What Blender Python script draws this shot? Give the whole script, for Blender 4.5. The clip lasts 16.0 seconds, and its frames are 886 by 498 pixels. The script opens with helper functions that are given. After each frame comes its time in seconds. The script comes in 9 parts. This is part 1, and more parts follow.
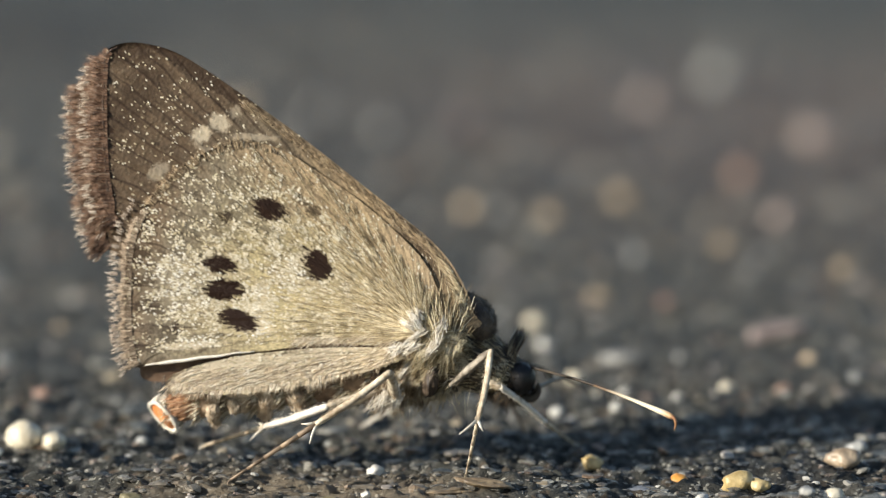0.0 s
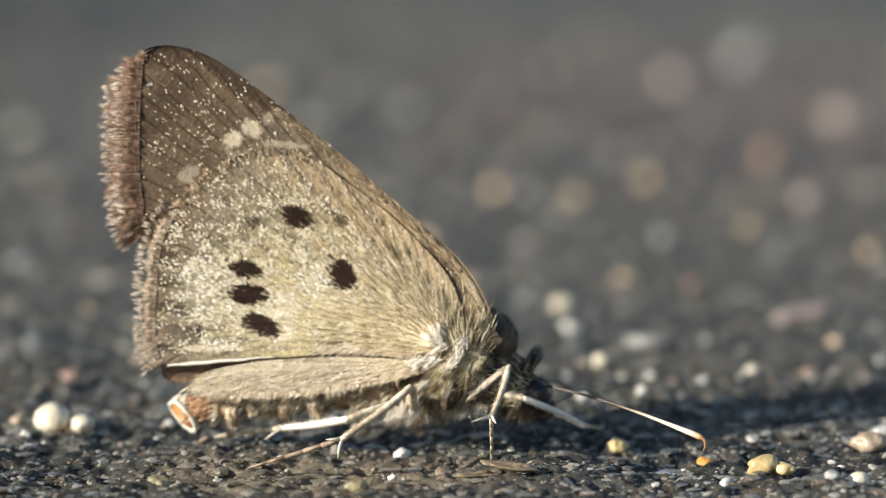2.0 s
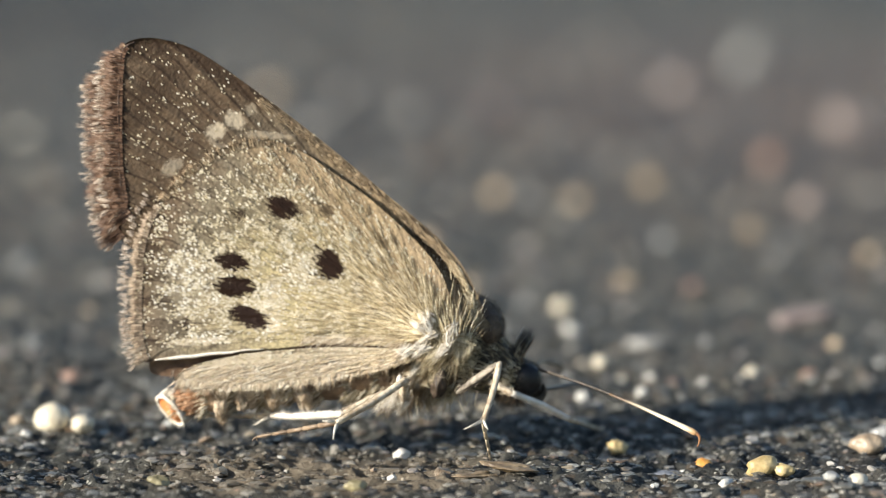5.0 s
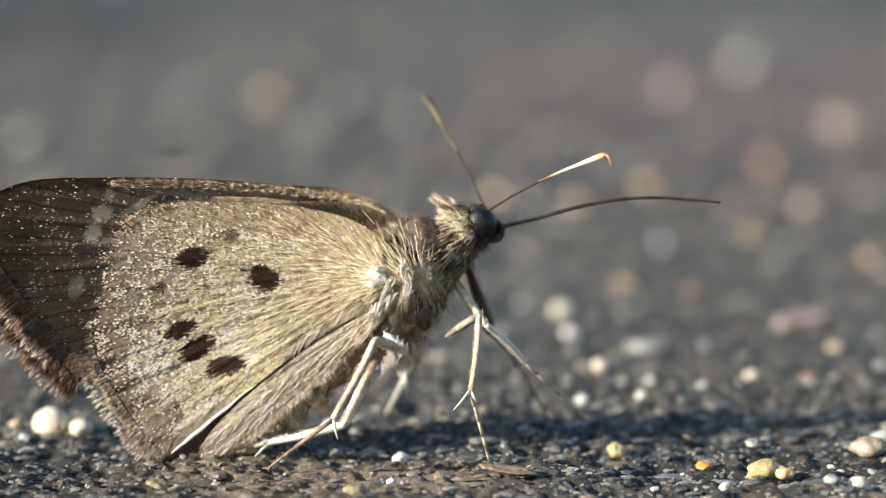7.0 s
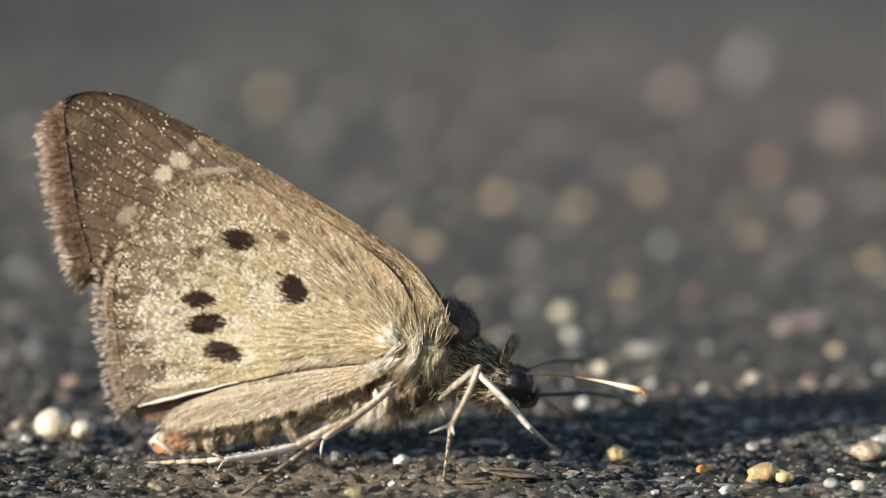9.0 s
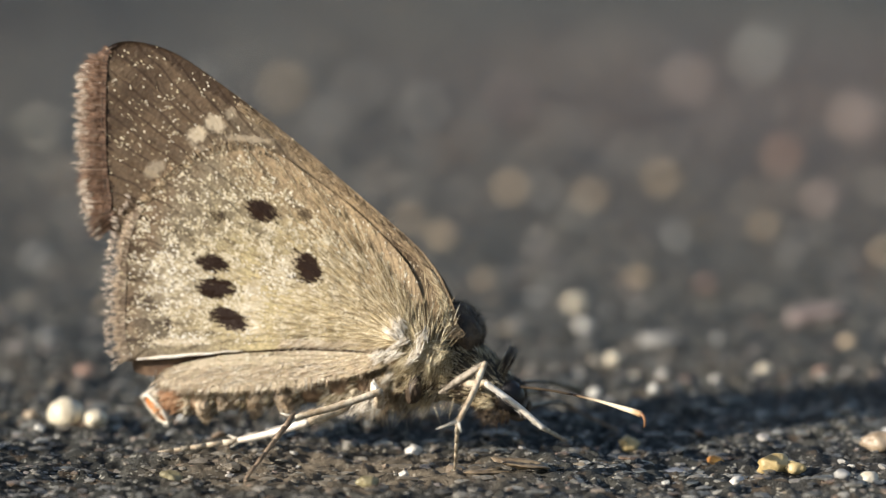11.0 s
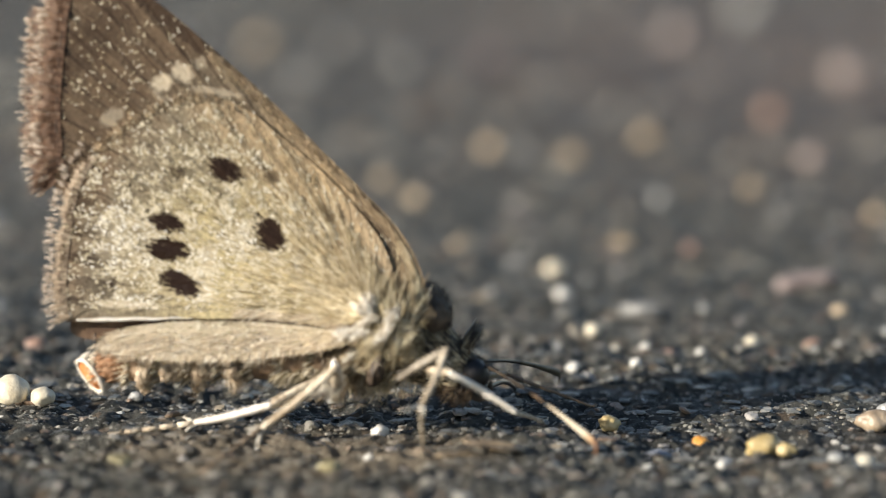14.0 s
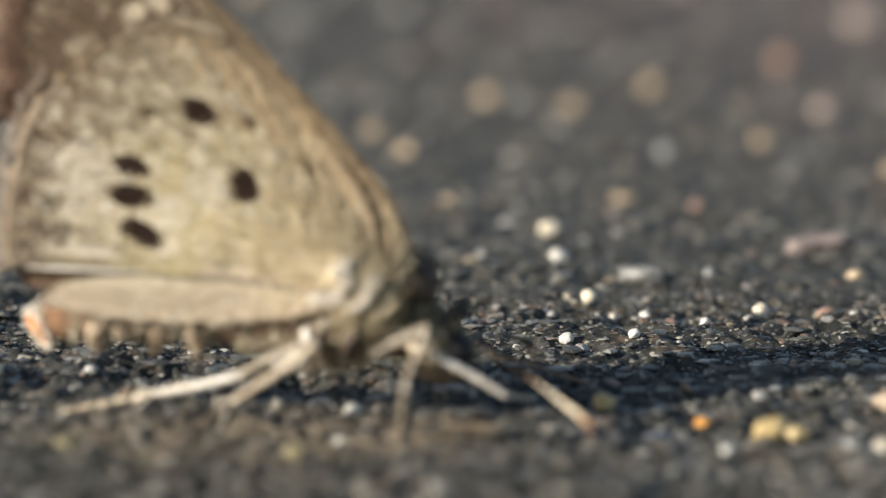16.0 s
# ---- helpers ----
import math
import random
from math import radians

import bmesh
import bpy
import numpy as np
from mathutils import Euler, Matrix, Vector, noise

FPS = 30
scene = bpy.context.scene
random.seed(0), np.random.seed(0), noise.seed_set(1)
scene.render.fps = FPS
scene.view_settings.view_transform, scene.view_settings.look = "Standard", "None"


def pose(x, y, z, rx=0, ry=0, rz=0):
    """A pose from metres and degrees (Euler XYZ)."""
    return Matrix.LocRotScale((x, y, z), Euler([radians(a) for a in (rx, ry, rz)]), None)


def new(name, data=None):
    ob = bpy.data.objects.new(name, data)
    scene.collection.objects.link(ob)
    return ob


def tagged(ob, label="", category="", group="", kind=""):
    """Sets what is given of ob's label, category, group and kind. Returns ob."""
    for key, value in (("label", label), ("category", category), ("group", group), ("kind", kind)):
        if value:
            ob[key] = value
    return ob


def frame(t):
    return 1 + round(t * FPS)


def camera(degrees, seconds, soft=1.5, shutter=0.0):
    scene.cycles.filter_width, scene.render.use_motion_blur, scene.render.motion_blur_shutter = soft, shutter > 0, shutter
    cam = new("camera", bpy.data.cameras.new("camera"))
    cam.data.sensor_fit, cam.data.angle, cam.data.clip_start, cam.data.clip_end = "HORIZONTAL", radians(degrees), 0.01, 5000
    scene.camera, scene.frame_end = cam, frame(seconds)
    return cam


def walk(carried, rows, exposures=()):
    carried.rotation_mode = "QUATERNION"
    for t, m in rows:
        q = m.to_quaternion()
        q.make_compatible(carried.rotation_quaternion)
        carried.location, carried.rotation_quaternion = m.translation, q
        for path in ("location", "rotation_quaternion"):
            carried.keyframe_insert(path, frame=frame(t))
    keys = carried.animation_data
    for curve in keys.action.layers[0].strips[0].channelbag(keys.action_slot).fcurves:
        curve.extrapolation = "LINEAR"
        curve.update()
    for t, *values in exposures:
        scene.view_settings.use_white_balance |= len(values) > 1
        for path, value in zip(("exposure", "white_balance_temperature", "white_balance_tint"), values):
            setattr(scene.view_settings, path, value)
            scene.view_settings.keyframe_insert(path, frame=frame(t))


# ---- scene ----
# ---------- camera ----------
cam = camera(16.0, 16.0, 1.05)
PATH = [
    (0, pose(-0.00024, -0.11843, 0.02186, 83.712, 0.023, -0.588)),
    (0.5, pose(-0.00005, -0.11885, 0.02209, 83.504, 0.003, -0.406)),
    (1, pose(-0.00005, -0.11897, 0.02212, 83.399, -0.023, -0.153)),
    (1.5, pose(0.00000, -0.11897, 0.02205, 83.336, 0.000, 0.000)),
    (2, pose(-0.00021, -0.11884, 0.02211, 83.326, 0.028, -0.087)),
    (2.5, pose(-0.00007, -0.11885, 0.02199, 83.378, 0.042, -0.129)),
    (3, pose(-0.00023, -0.11890, 0.02204, 83.347, 0.009, -0.131)),
    (3.5, pose(-0.00009, -0.11887, 0.02192, 83.424, 0.051, -0.138)),
    (4, pose(-0.00015, -0.11898, 0.02201, 83.370, -0.028, -0.133)),
    (6.5, pose(0.00006, -0.11884, 0.02184, 83.516, -0.088, 0.090)),
    (7, pose(-0.00012, -0.11871, 0.02185, 83.508, -0.049, -0.051)),
    (7.5, pose(0.00020, -0.11874, 0.02160, 83.815, -0.044, -0.086)),
    (8, pose(-0.00005, -0.11887, 0.02171, 83.808, -0.092, -0.109)),
    (8.5, pose(-0.00011, -0.11887, 0.02177, 83.685, -0.105, -0.104)),
    (9, pose(-0.00001, -0.11901, 0.02201, 83.509, -0.187, 0.048)),
    (9.5, pose(0.00013, -0.11926, 0.02215, 83.331, -0.210, 0.259)),
    (12, pose(0.00002, -0.11926, 0.02203, 83.293, -0.290, 0.318)),
    (12.5, pose(-0.00000, -0.11913, 0.02184, 83.763, -0.278, 0.348)),
    (13, pose(0.00026, -0.11917, 0.02203, 83.752, -0.345, 0.556)),
    (13.5, pose(0.00028, -0.11790, 0.02197, 83.161, -0.256, 0.351)),
    (14, pose(0.00062, -0.11178, 0.02174, 82.465, -0.230, 0.014)),
    (14.5, pose(0.00082, -0.10777, 0.02095, 82.205, -0.299, 0.098)),
    (15, pose(0.00049, -0.10806, 0.02089, 82.243, -0.517, 0.055)),
    (15.5, pose(0.00134, -0.10652, 0.02099, 81.886, -0.369, 0.099)),
    (16, pose(0.00164, -0.10208, 0.02108, 81.457, -0.399, 0.231)),
]

EXPOSURES = [(0, 0.42, 6480, 8), (0.5, 0.48, 6480, 8), (1.5, 0.64, 6480, 8), (4.0, 0.64, 6480, 8), (6.3, 0.87, 6370, 10), (7.1, 0.91, 6370, 10), (7.4, 0.78, 6450, 10), (8.0, 0.46, 6650, 11), (9.5, 0.45, 6650, 11), (12.0, 0.38, 6650, 11), (12.5, 0.49, 6600, 10), (13.5, 0.57, 6600, 10), (16.0, 0.45, 6650, 10)]
walk(cam, PATH, EXPOSURES)
cam.data.dof.use_dof = True
cam.data.dof.focus_distance = 0.1184
cam.data.dof.aperture_fstop = 40.0

# ---------- light ----------
SUN_AZ, SUN_EL = 25.5, 20.0          # the way the shadows run, and the sun's height
world = bpy.data.worlds.new("sky")
scene.world = world
world.use_nodes = True
wn = world.node_tree.nodes
sky = wn.new("ShaderNodeTexSky")
sky.sky_type = "NISHITA"
sky.sun_disc = False
sky.sun_elevation = radians(SUN_EL)
sky.sun_rotation = radians(270.0 - SUN_AZ)
wn["Background"].inputs["Strength"].default_value = 0.090
world.node_tree.links.new(sky.outputs["Color"], wn["Background"].inputs["Color"])
sun_data = bpy.data.lights.new("sun", "SUN")
sun_data.energy, sun_data.angle, sun_data.color = 5.0, radians(0.55), (1.0, 0.92, 0.80)
sun = new("sun", sun_data)
sun_way = Vector((math.cos(radians(SUN_AZ)) * math.cos(radians(SUN_EL)),
                  math.sin(radians(SUN_AZ)) * math.cos(radians(SUN_EL)), -math.sin(radians(SUN_EL))))
sun.matrix_world = Matrix.Translation((-0.5, -0.2, 0.4)) @ sun_way.to_track_quat("-Z", "Y").to_matrix().to_4x4()

MM = 0.001
rng = np.random.default_rng(7)


# ---------- node helpers ----------
class Nodes:
    """A small builder for node materials; coordinates are object space in millimetres."""

    def __init__(self, name):
        self.mat = bpy.data.materials.new(name)
        self.mat.use_nodes = True
        self.tree = self.mat.node_tree
        self.bsdf = self.tree.nodes["Principled BSDF"]
        tc = self.tree.nodes.new("ShaderNodeTexCoord")
        self.p = self.vec("SCALE", tc.outputs["Object"], scale=1000.0)

    def put(self, socket, value):
        if isinstance(value, bpy.types.NodeSocket):
            self.tree.links.new(value, socket)
        elif isinstance(value, (tuple, list)) and len(value) == 3 and socket.type == "RGBA":
            socket.default_value = (*value, 1)
        else:
            socket.default_value = value

    def math(self, op, a, b=0.0, clamp=False):
        n = self.tree.nodes.new("ShaderNodeMath")
        n.operation, n.use_clamp = op, clamp
        self.put(n.inputs[0], a)
        self.put(n.inputs[1], b)
        return n.outputs[0]

    def vec(self, op, a, b=None, scale=None):
        n = self.tree.nodes.new("ShaderNodeVectorMath")
        n.operation = op
        self.put(n.inputs[0], a)
        if b is not None:
            self.put(n.inputs[1], b)
        if scale is not None:
            self.put(n.inputs["Scale"], scale)
        return n.outputs["Value"] if op in ("LENGTH", "DOT_PRODUCT", "DISTANCE") else n.outputs["Vector"]

    def split(self, v):
        n = self.tree.nodes.new("ShaderNodeSeparateXYZ")
        self.put(n.inputs[0], v)
        return n.outputs

    def join(self, x, y, z):
        n = self.tree.nodes.new("ShaderNodeCombineXYZ")
        for s, v in zip(n.inputs, (x, y, z)):
            self.put(s, v)
        return n.outputs[0]

    def noise(self, v, scale, detail=3.0, rough=0.55, colour=False):
        n = self.tree.nodes.new("ShaderNodeTexNoise")
        self.put(n.inputs["Vector"], v)
        n.inputs["Scale"].default_value, n.inputs["Detail"].default_value, n.inputs["Roughness"].default_value = scale, detail, rough
        return n.outputs["Color"] if colour else n.outputs["Fac"]

    def voronoi(self, v, scale, out="Distance", feature="F1"):
        n = self.tree.nodes.new("ShaderNodeTexVoronoi")
        n.feature = feature
        self.put(n.inputs["Vector"], v)
        n.inputs["Scale"].default_value = scale
        return n.outputs[out]

    def ramp(self, f, *stops):
        n = self.tree.nodes.new("ShaderNodeValToRGB")
        self.put(n.inputs[0], f)
        e = n.color_ramp.elements
        while len(e) < len(stops):
            e.new(0.5)
        for el, (at, c) in zip(e, stops):
            el.position = at
            el.color = (*c, 1) if isinstance(c, tuple) else (c, c, c, 1)
        return n.outputs[0]

    def smooth(self, f, lo, hi):
        n = self.tree.nodes.new("ShaderNodeMapRange")
        n.interpolation_type = "SMOOTHSTEP"
        self.put(n.inputs[0], f)
        n.inputs[1].default_value, n.inputs[2].default_value = lo, hi
        return n.outputs[0]

    def mix(self, f, a, b):
        n = self.tree.nodes.new("ShaderNodeMix")
        n.data_type = "RGBA"
        self.put(n.inputs[0], f)
        self.put(n.inputs[6], a)
        self.put(n.inputs[7], b)
        return n.outputs[2]

    def island(self):
        return self.tree.nodes.new("ShaderNodeNewGeometry").outputs["Random Per Island"]

    def each(self):
        return self.tree.nodes.new("ShaderNodeObjectInfo").outputs["Random"]

    def bump(self, h, dist, strength=1.0, under=None):
        n = self.tree.nodes.new("ShaderNodeBump")
        n.inputs["Strength"].default_value, n.inputs["Distance"].default_value = strength, dist
        self.put(n.inputs["Height"], h)
        if under is not None:
            self.put(n.inputs["Normal"], under)
        return n.outputs[0]

    def done(self, colour, rough=0.6, normal=None, **more):
        self.put(self.bsdf.inputs["Base Color"], colour)
        self.put(self.bsdf.inputs["Roughness"], rough)
        if normal is not None:
            self.put(self.bsdf.inputs["Normal"], normal)
        for k, v in more.items():
            self.put(self.bsdf.inputs[k.replace("_", " ")], v)
        return self.mat


# ---------- materials ----------
def ellipse(n, p, x, z, a, b, turn, edge=0.25):
    """1 inside an ellipse of the wing plane (mm, degrees), 0 outside."""
    q = n.vec("SUBTRACT", p, (x, 0, z))
    s = n.split(q)
    c, d = math.cos(radians(turn)), math.sin(radians(turn))
    u = n.math("ADD", n.math("MULTIPLY", s[0], c / a), n.math("MULTIPLY", s[2], d / a))
    v = n.math("ADD", n.math("MULTIPLY", s[0], -d / b), n.math("MULTIPLY", s[2], c / b))
    r = n.math("SQRT", n.math("ADD", n.math("MULTIPLY", u, u), n.math("MULTIPLY", v, v)))
    return n.math("SUBTRACT", 1.0, n.smooth(r, 1.0 - edge, 1.0 + edge))


def wing_material(name, dark_spots, pale_spots, base, gold, rim, gold_at, vein=0.2, border=False, rays=14.3, front=None, dark=0.62):
    """Scaled wing: dull base, golden towards the root, a darker rim; front is the tone of the band along the front edge."""
    n = Nodes(name)
    warp = n.vec("SCALE", n.vec("SUBTRACT", n.noise(n.p, 5.0, 4, 0.75, colour=True), (0.5, 0.5, 0.5)), scale=0.62)
    s = n.split(n.vec("SUBTRACT", n.p, (0.6, 0, -0.5)))
    r = n.math("SQRT", n.math("ADD", n.math("MULTIPLY", s[0], s[0]), n.math("MULTIPLY", s[2], s[2])))
    ang = n.math("ARCTAN2", s[2], n.math("MULTIPLY", s[0], -1.0))
    polar = n.join(n.math("MULTIPLY", ang, 26.0), n.math("MULTIPLY", r, 1.1), 0.0)
    streak = n.noise(polar, 1.6, 4, 0.6)
    fine = n.noise(n.join(n.math("MULTIPLY", ang, 60.0), n.math("MULTIPLY", r, 4.0), 0.0), 1.5, 3, 0.6)
    comb = n.noise(n.join(n.math("MULTIPLY", ang, 95.0), n.math("MULTIPLY", r, 1.6), 3.0), 1.0, 3, 0.7)
    ragged = n.vec("SCALE", n.vec("NORMALIZE", n.join(s[0], 0.0, s[2])), scale=n.math("MULTIPLY", n.math("SUBTRACT", comb, 0.5), 2.4))
    soft = n.vec("ADD", n.p, warp)
    p = n.vec("ADD", soft, ragged)
    patch = n.noise(n.p, 0.42, 3, 0.6)
    far = n.math("ADD", n.vec("DISTANCE", n.p, gold_at), n.math("MULTIPLY", n.math("SUBTRACT", streak, 0.5), 5.0))
    g = n.math("MULTIPLY", n.smooth(patch, 0.25, 0.60), n.math("SUBTRACT", 1.0, n.smooth(far, 2.6, 6.6)))
    mottle = n.noise(n.p, 1.3, 4, 0.65)
    col = n.mix(n.smooth(mottle, 0.30, 0.72), tuple(0.72 * c for c in base), tuple(1.16 * c for c in base))
    col = n.mix(g, col, gold)
    if front:                            # warm brown band along the front edge
        off = n.math("ADD", n.math("MULTIPLY", s[0], 0.69), n.math("MULTIPLY", s[2], 0.72))
        off = n.math("ADD", off, n.math("MULTIPLY", n.math("SUBTRACT", streak, 0.5), 1.6))
        col = n.mix(n.math("MULTIPLY", n.smooth(off, -0.9, 1.0), 0.85), col, front)
    col = n.mix(n.smooth(n.math("ADD", r, n.math("MULTIPLY", n.math("SUBTRACT", mottle, 0.5), 2.5)), 10.3, 12.2), col, rim)
    col = n.mix(n.math("MULTIPLY", n.smooth(streak, 0.50, 0.72), dark), col, (0.060, 0.036, 0.020))
    col = n.mix(n.math("MULTIPLY", n.smooth(fine, 0.55, 0.80), 0.50), col, (0.46, 0.39, 0.26))
    scales = n.voronoi(n.join(n.math("MULTIPLY", ang, 40.0), n.math("MULTIPLY", r, 5.0), 0.0), 1.8)
    col = n.mix(n.math("MULTIPLY", n.smooth(scales, 0.35, 0.75), 0.35), col, (0.06, 0.045, 0.03))
    saw = n.math("FRACT", n.math("ADD", n.math("MULTIPLY", ang, rays), n.math("MULTIPLY", n.noise(n.p, 0.8, 2), 0.5)))
    line = n.math("SUBTRACT", 1.0, n.smooth(n.math("MULTIPLY", n.math("ABSOLUTE", n.math("SUBTRACT", saw, 0.5)), n.math("MULTIPLY", r, 0.55 if border else 1.0)), 0.20, 0.85))
    col = n.mix(n.math("MULTIPLY", line, n.math("ADD", 0.24, n.math("MULTIPLY", n.smooth(r, 7.0, 12.0), vein))), col, (0.045, 0.028, 0.018))
    for x, z, a, b, turn, f in pale_spots:
        col = n.mix(n.math("MULTIPLY", ellipse(n, soft, x, z, a, b, turn, 0.3), f), col, (0.66, 0.57, 0.43))
    if border:                           # thin dark line before the fringe
        q = n.split(p)
        off = n.math("ADD", q[0], 11.54)
        col = n.mix(n.math("MULTIPLY", n.math("SUBTRACT", 1.0, n.smooth(n.math("ABSOLUTE", off), 0.06, 0.24)), 0.85), col, (0.025, 0.013, 0.008))
    for x, z, a, b, turn, f in dark_spots:
        col = n.mix(n.math("MULTIPLY", ellipse(n, p, x, z, a, b, turn, 0.14), f), col, (0.020, 0.009, 0.005))
    nb = n.bump(streak, 0.00006, 0.8)
    nb = n.bump(scales, 0.00003, 0.3, nb)
    nb = n.bump(fine, 0.00004, 0.9, nb)
    m = n.done(col, n.math("ADD", 0.42, n.math("MULTIPLY", streak, 0.25)), nb)
    n.bsdf.inputs["Specular IOR Level"].default_value = 0.22
    return m


def plain(name, dark, light, scale, rough, bump=0.00002, **more):
    """Mottled surface between two colours; scale in lumps per mm."""
    n = Nodes(name)
    f = n.noise(n.p, scale, 4, 0.6)
    col = n.mix(n.smooth(f, 0.3, 0.7), dark, light)
    return n.done(col, rough, n.bump(n.noise(n.p, scale * 3.0, 3), bump), **more)


def hair_material(name, *stops, rough=0.45):
    n = Nodes(name)
    return n.done(n.ramp(n.island(), *stops), rough)


HIND_SPOTS = [(-3.70, 2.44, 0.70, 0.52, -65, 1), (-5.44, 4.68, 0.66, 0.44, -30, 1), (-7.45, 2.66, 0.74, 0.34, -12, 1),
              (-7.33, 1.67, 0.86, 0.44, -3, 1), (-6.84, 0.49, 0.82, 0.40, -22, 1), (-7.12, 4.46, 0.30, 0.20, 20, 0.85),
              (-3.72, 4.50, 0.26, 0.34, 30, 0.72), (-9.20, 0.35, 0.20, 0.26, -20, 0.9), (-4.40, 2.02, 0.24, 0.13, -40, 0.8),
              (-10.7, 3.2, 0.55, 0.3, 10, 0.6), (-10.6, 2.2, 0.5, 0.26, 5, 0.5), (-10.3, 1.2, 0.5, 0.25, 0, 0.6), (-10.0, 0.30, 0.75, 0.20, -8, 0.5),
              (-10.5, -0.35, 0.5, 0.18, -10, 0.55), (-9.7, -0.08, 0.9, 0.11, -5, 0.35), (-10.3, 4.2, 0.5, 0.3, 30, 0.45)]
FORE_SPOTS = [(-7.90, 7.68, 0.40, 0.28, 30, 0.75), (-7.14, 8.08, 0.42, 0.30, -35, 0.65), (-6.56, 8.47, 0.24, 0.20, 0, 0.30),
              (-9.6, 6.35, 0.46, 0.26, 30, 0.36), (-5.9, 7.45, 0.9, 0.14, -4, 0.4), (-7.4, 6.9, 0.9, 0.14, -28, 0.3)]
# The ellipse at (-8.7, -0.36) paints the highlight on the lower edge.
HALO = [(-4.55, 2.55, 0.75, 0.22, 40, 0.7), (-8.3, 2.0, 1.9, 1.1, 0, 0.18), (-5.9, 1.55, 0.5, 0.32, 80, 0.6),
        (-6.0, 0.6, 0.3, 0.5, 20, 0.5), (-4.2, 1.75, 0.8, 0.2, -10, 0.3), (-8.7, -0.36, 1.3, 0.13, 1, 0.9), (-6.2, 0.1, 0.9, 0.2, -8, 0.4)]
M_HIND = wing_material("hindwing_scales", HIND_SPOTS, HALO, (0.275, 0.232, 0.166), (0.620, 0.525, 0.305), (0.205, 0.142, 0.092), (-3.4, 0, 0.9), 0.46, front=(0.430, 0.320, 0.200))
# The last dark ellipse paints shade into the groove by the hindwing's front edge.
M_FORE = wing_material("forewing_scales", [(-10.6, 8.9, 2.2, 0.7, 45, 0.4), (-8.0, 10.3, 3.2, 0.42, -38, 0.6), (-10.4, 11.0, 1.2, 0.5, 0, 0.5), (0.50, 2.72, 2.1, 0.26, -51, 0.8)], FORE_SPOTS, (0.203, 0.160, 0.112), (0.45, 0.335, 0.200), (0.128, 0.089, 0.058), (-0.8, 0, 3.0), 0.50, True, 22.0)
M_FOLD = wing_material("fold_scales", [], [(-7.8, -1.15, 1.9, 0.42, 12, 0.85), (-4.5, -1.0, 2.0, 0.25, 6, 0.4)], (0.58, 0.475, 0.365), (0.66, 0.56, 0.40), (0.60, 0.47, 0.37), (-3.5, 0, -1.2), dark=0.25)
M_FLAKE = hair_material("pale_scales", (0.0, (0.42, 0.35, 0.22)), (0.5, (0.58, 0.51, 0.36)), (1.0, (0.78, 0.73, 0.62)), rough=0.6)
M_FRINGEPALE = hair_material("pale_fringe_hair", (0.0, (0.12, 0.085, 0.058)), (0.5, (0.27, 0.205, 0.145)), (1.0, (0.54, 0.46, 0.36)))
M_WHITEFLAKE = hair_material("white_scales", (0.0, (0.66, 0.61, 0.50)), (1.0, (0.88, 0.86, 0.80)), rough=0.6)
M_FRINGE = hair_material("fringe_hair", (0.0, (0.07, 0.045, 0.031)), (0.6, (0.155, 0.105, 0.074)), (1.0, (0.36, 0.29, 0.225)))
M_FRINGETIP = hair_material("fringe_tip_hair", (0.0, (0.28, 0.215, 0.165)), (0.6, (0.46, 0.39, 0.32)), (1.0, (0.68, 0.63, 0.56)))
M_FRINGEDARK = hair_material("inner_fringe_hair", (0.0, (0.045, 0.022, 0.013)), (0.6, (0.125, 0.067, 0.040)), (1.0, (0.24, 0.155, 0.105)))
M_MARGIN = plain("margin_scales", (0.022, 0.012, 0.008), (0.085, 0.050, 0.032), 2.2, 0.6, 0.00004)
M_FUR = hair_material("body_hair", (0.0, (0.09, 0.065, 0.038)), (0.3, (0.34, 0.28, 0.17)), (0.6, (0.58, 0.51, 0.36)), (1.0, (0.84, 0.80, 0.71)))
M_FOLDHAIR = hair_material("fold_hair", (0.0, (0.48, 0.37, 0.26)), (0.5, (0.72, 0.62, 0.47)), (1.0, (0.90, 0.85, 0.75)))
M_EDGEHAIR = hair_material("front_edge_hair", (0.0, (0.09, 0.060, 0.036)), (0.5, (0.32, 0.235, 0.145)), (1.0, (0.58, 0.47, 0.31)))
M_WINGHAIR = hair_material("wing_hair", (0.0, (0.08, 0.054, 0.030)), (0.25, (0.30, 0.230, 0.135)), (0.58, (0.62, 0.520, 0.320)), (1.0, (0.88, 0.82, 0.65)))


def coat_material(name, *stops):
    """Matted fur whose colour changes from lock to lock as well as from hair to hair."""
    n = Nodes(name)
    f = n.math("ADD", n.math("MULTIPLY", n.island(), 0.5), n.math("MULTIPLY", n.math("SUBTRACT", n.noise(n.p, 1.5, 2), 0.30), 1.25))
    return n.done(n.ramp(f, *stops), 0.42)


M_COAT = coat_material("thorax_hair", (0.0, (0.03, 0.019, 0.010)), (0.16, (0.16, 0.110, 0.058)), (0.36, (0.48, 0.39, 0.235)), (0.60, (0.74, 0.66, 0.47)), (1.0, (0.88, 0.83, 0.72)))
M_UNDER = coat_material("underside_hair", (0.0, (0.035, 0.024, 0.015)), (0.3, (0.15, 0.105, 0.066)), (0.55, (0.40, 0.31, 0.20)), (1.0, (0.78, 0.71, 0.58)))
M_HUMP = coat_material("shoulder_hair", (0.0, (0.020, 0.013, 0.009)), (0.4, (0.065, 0.043, 0.028)), (0.7, (0.17, 0.12, 0.075)), (1.0, (0.40, 0.32, 0.22)))
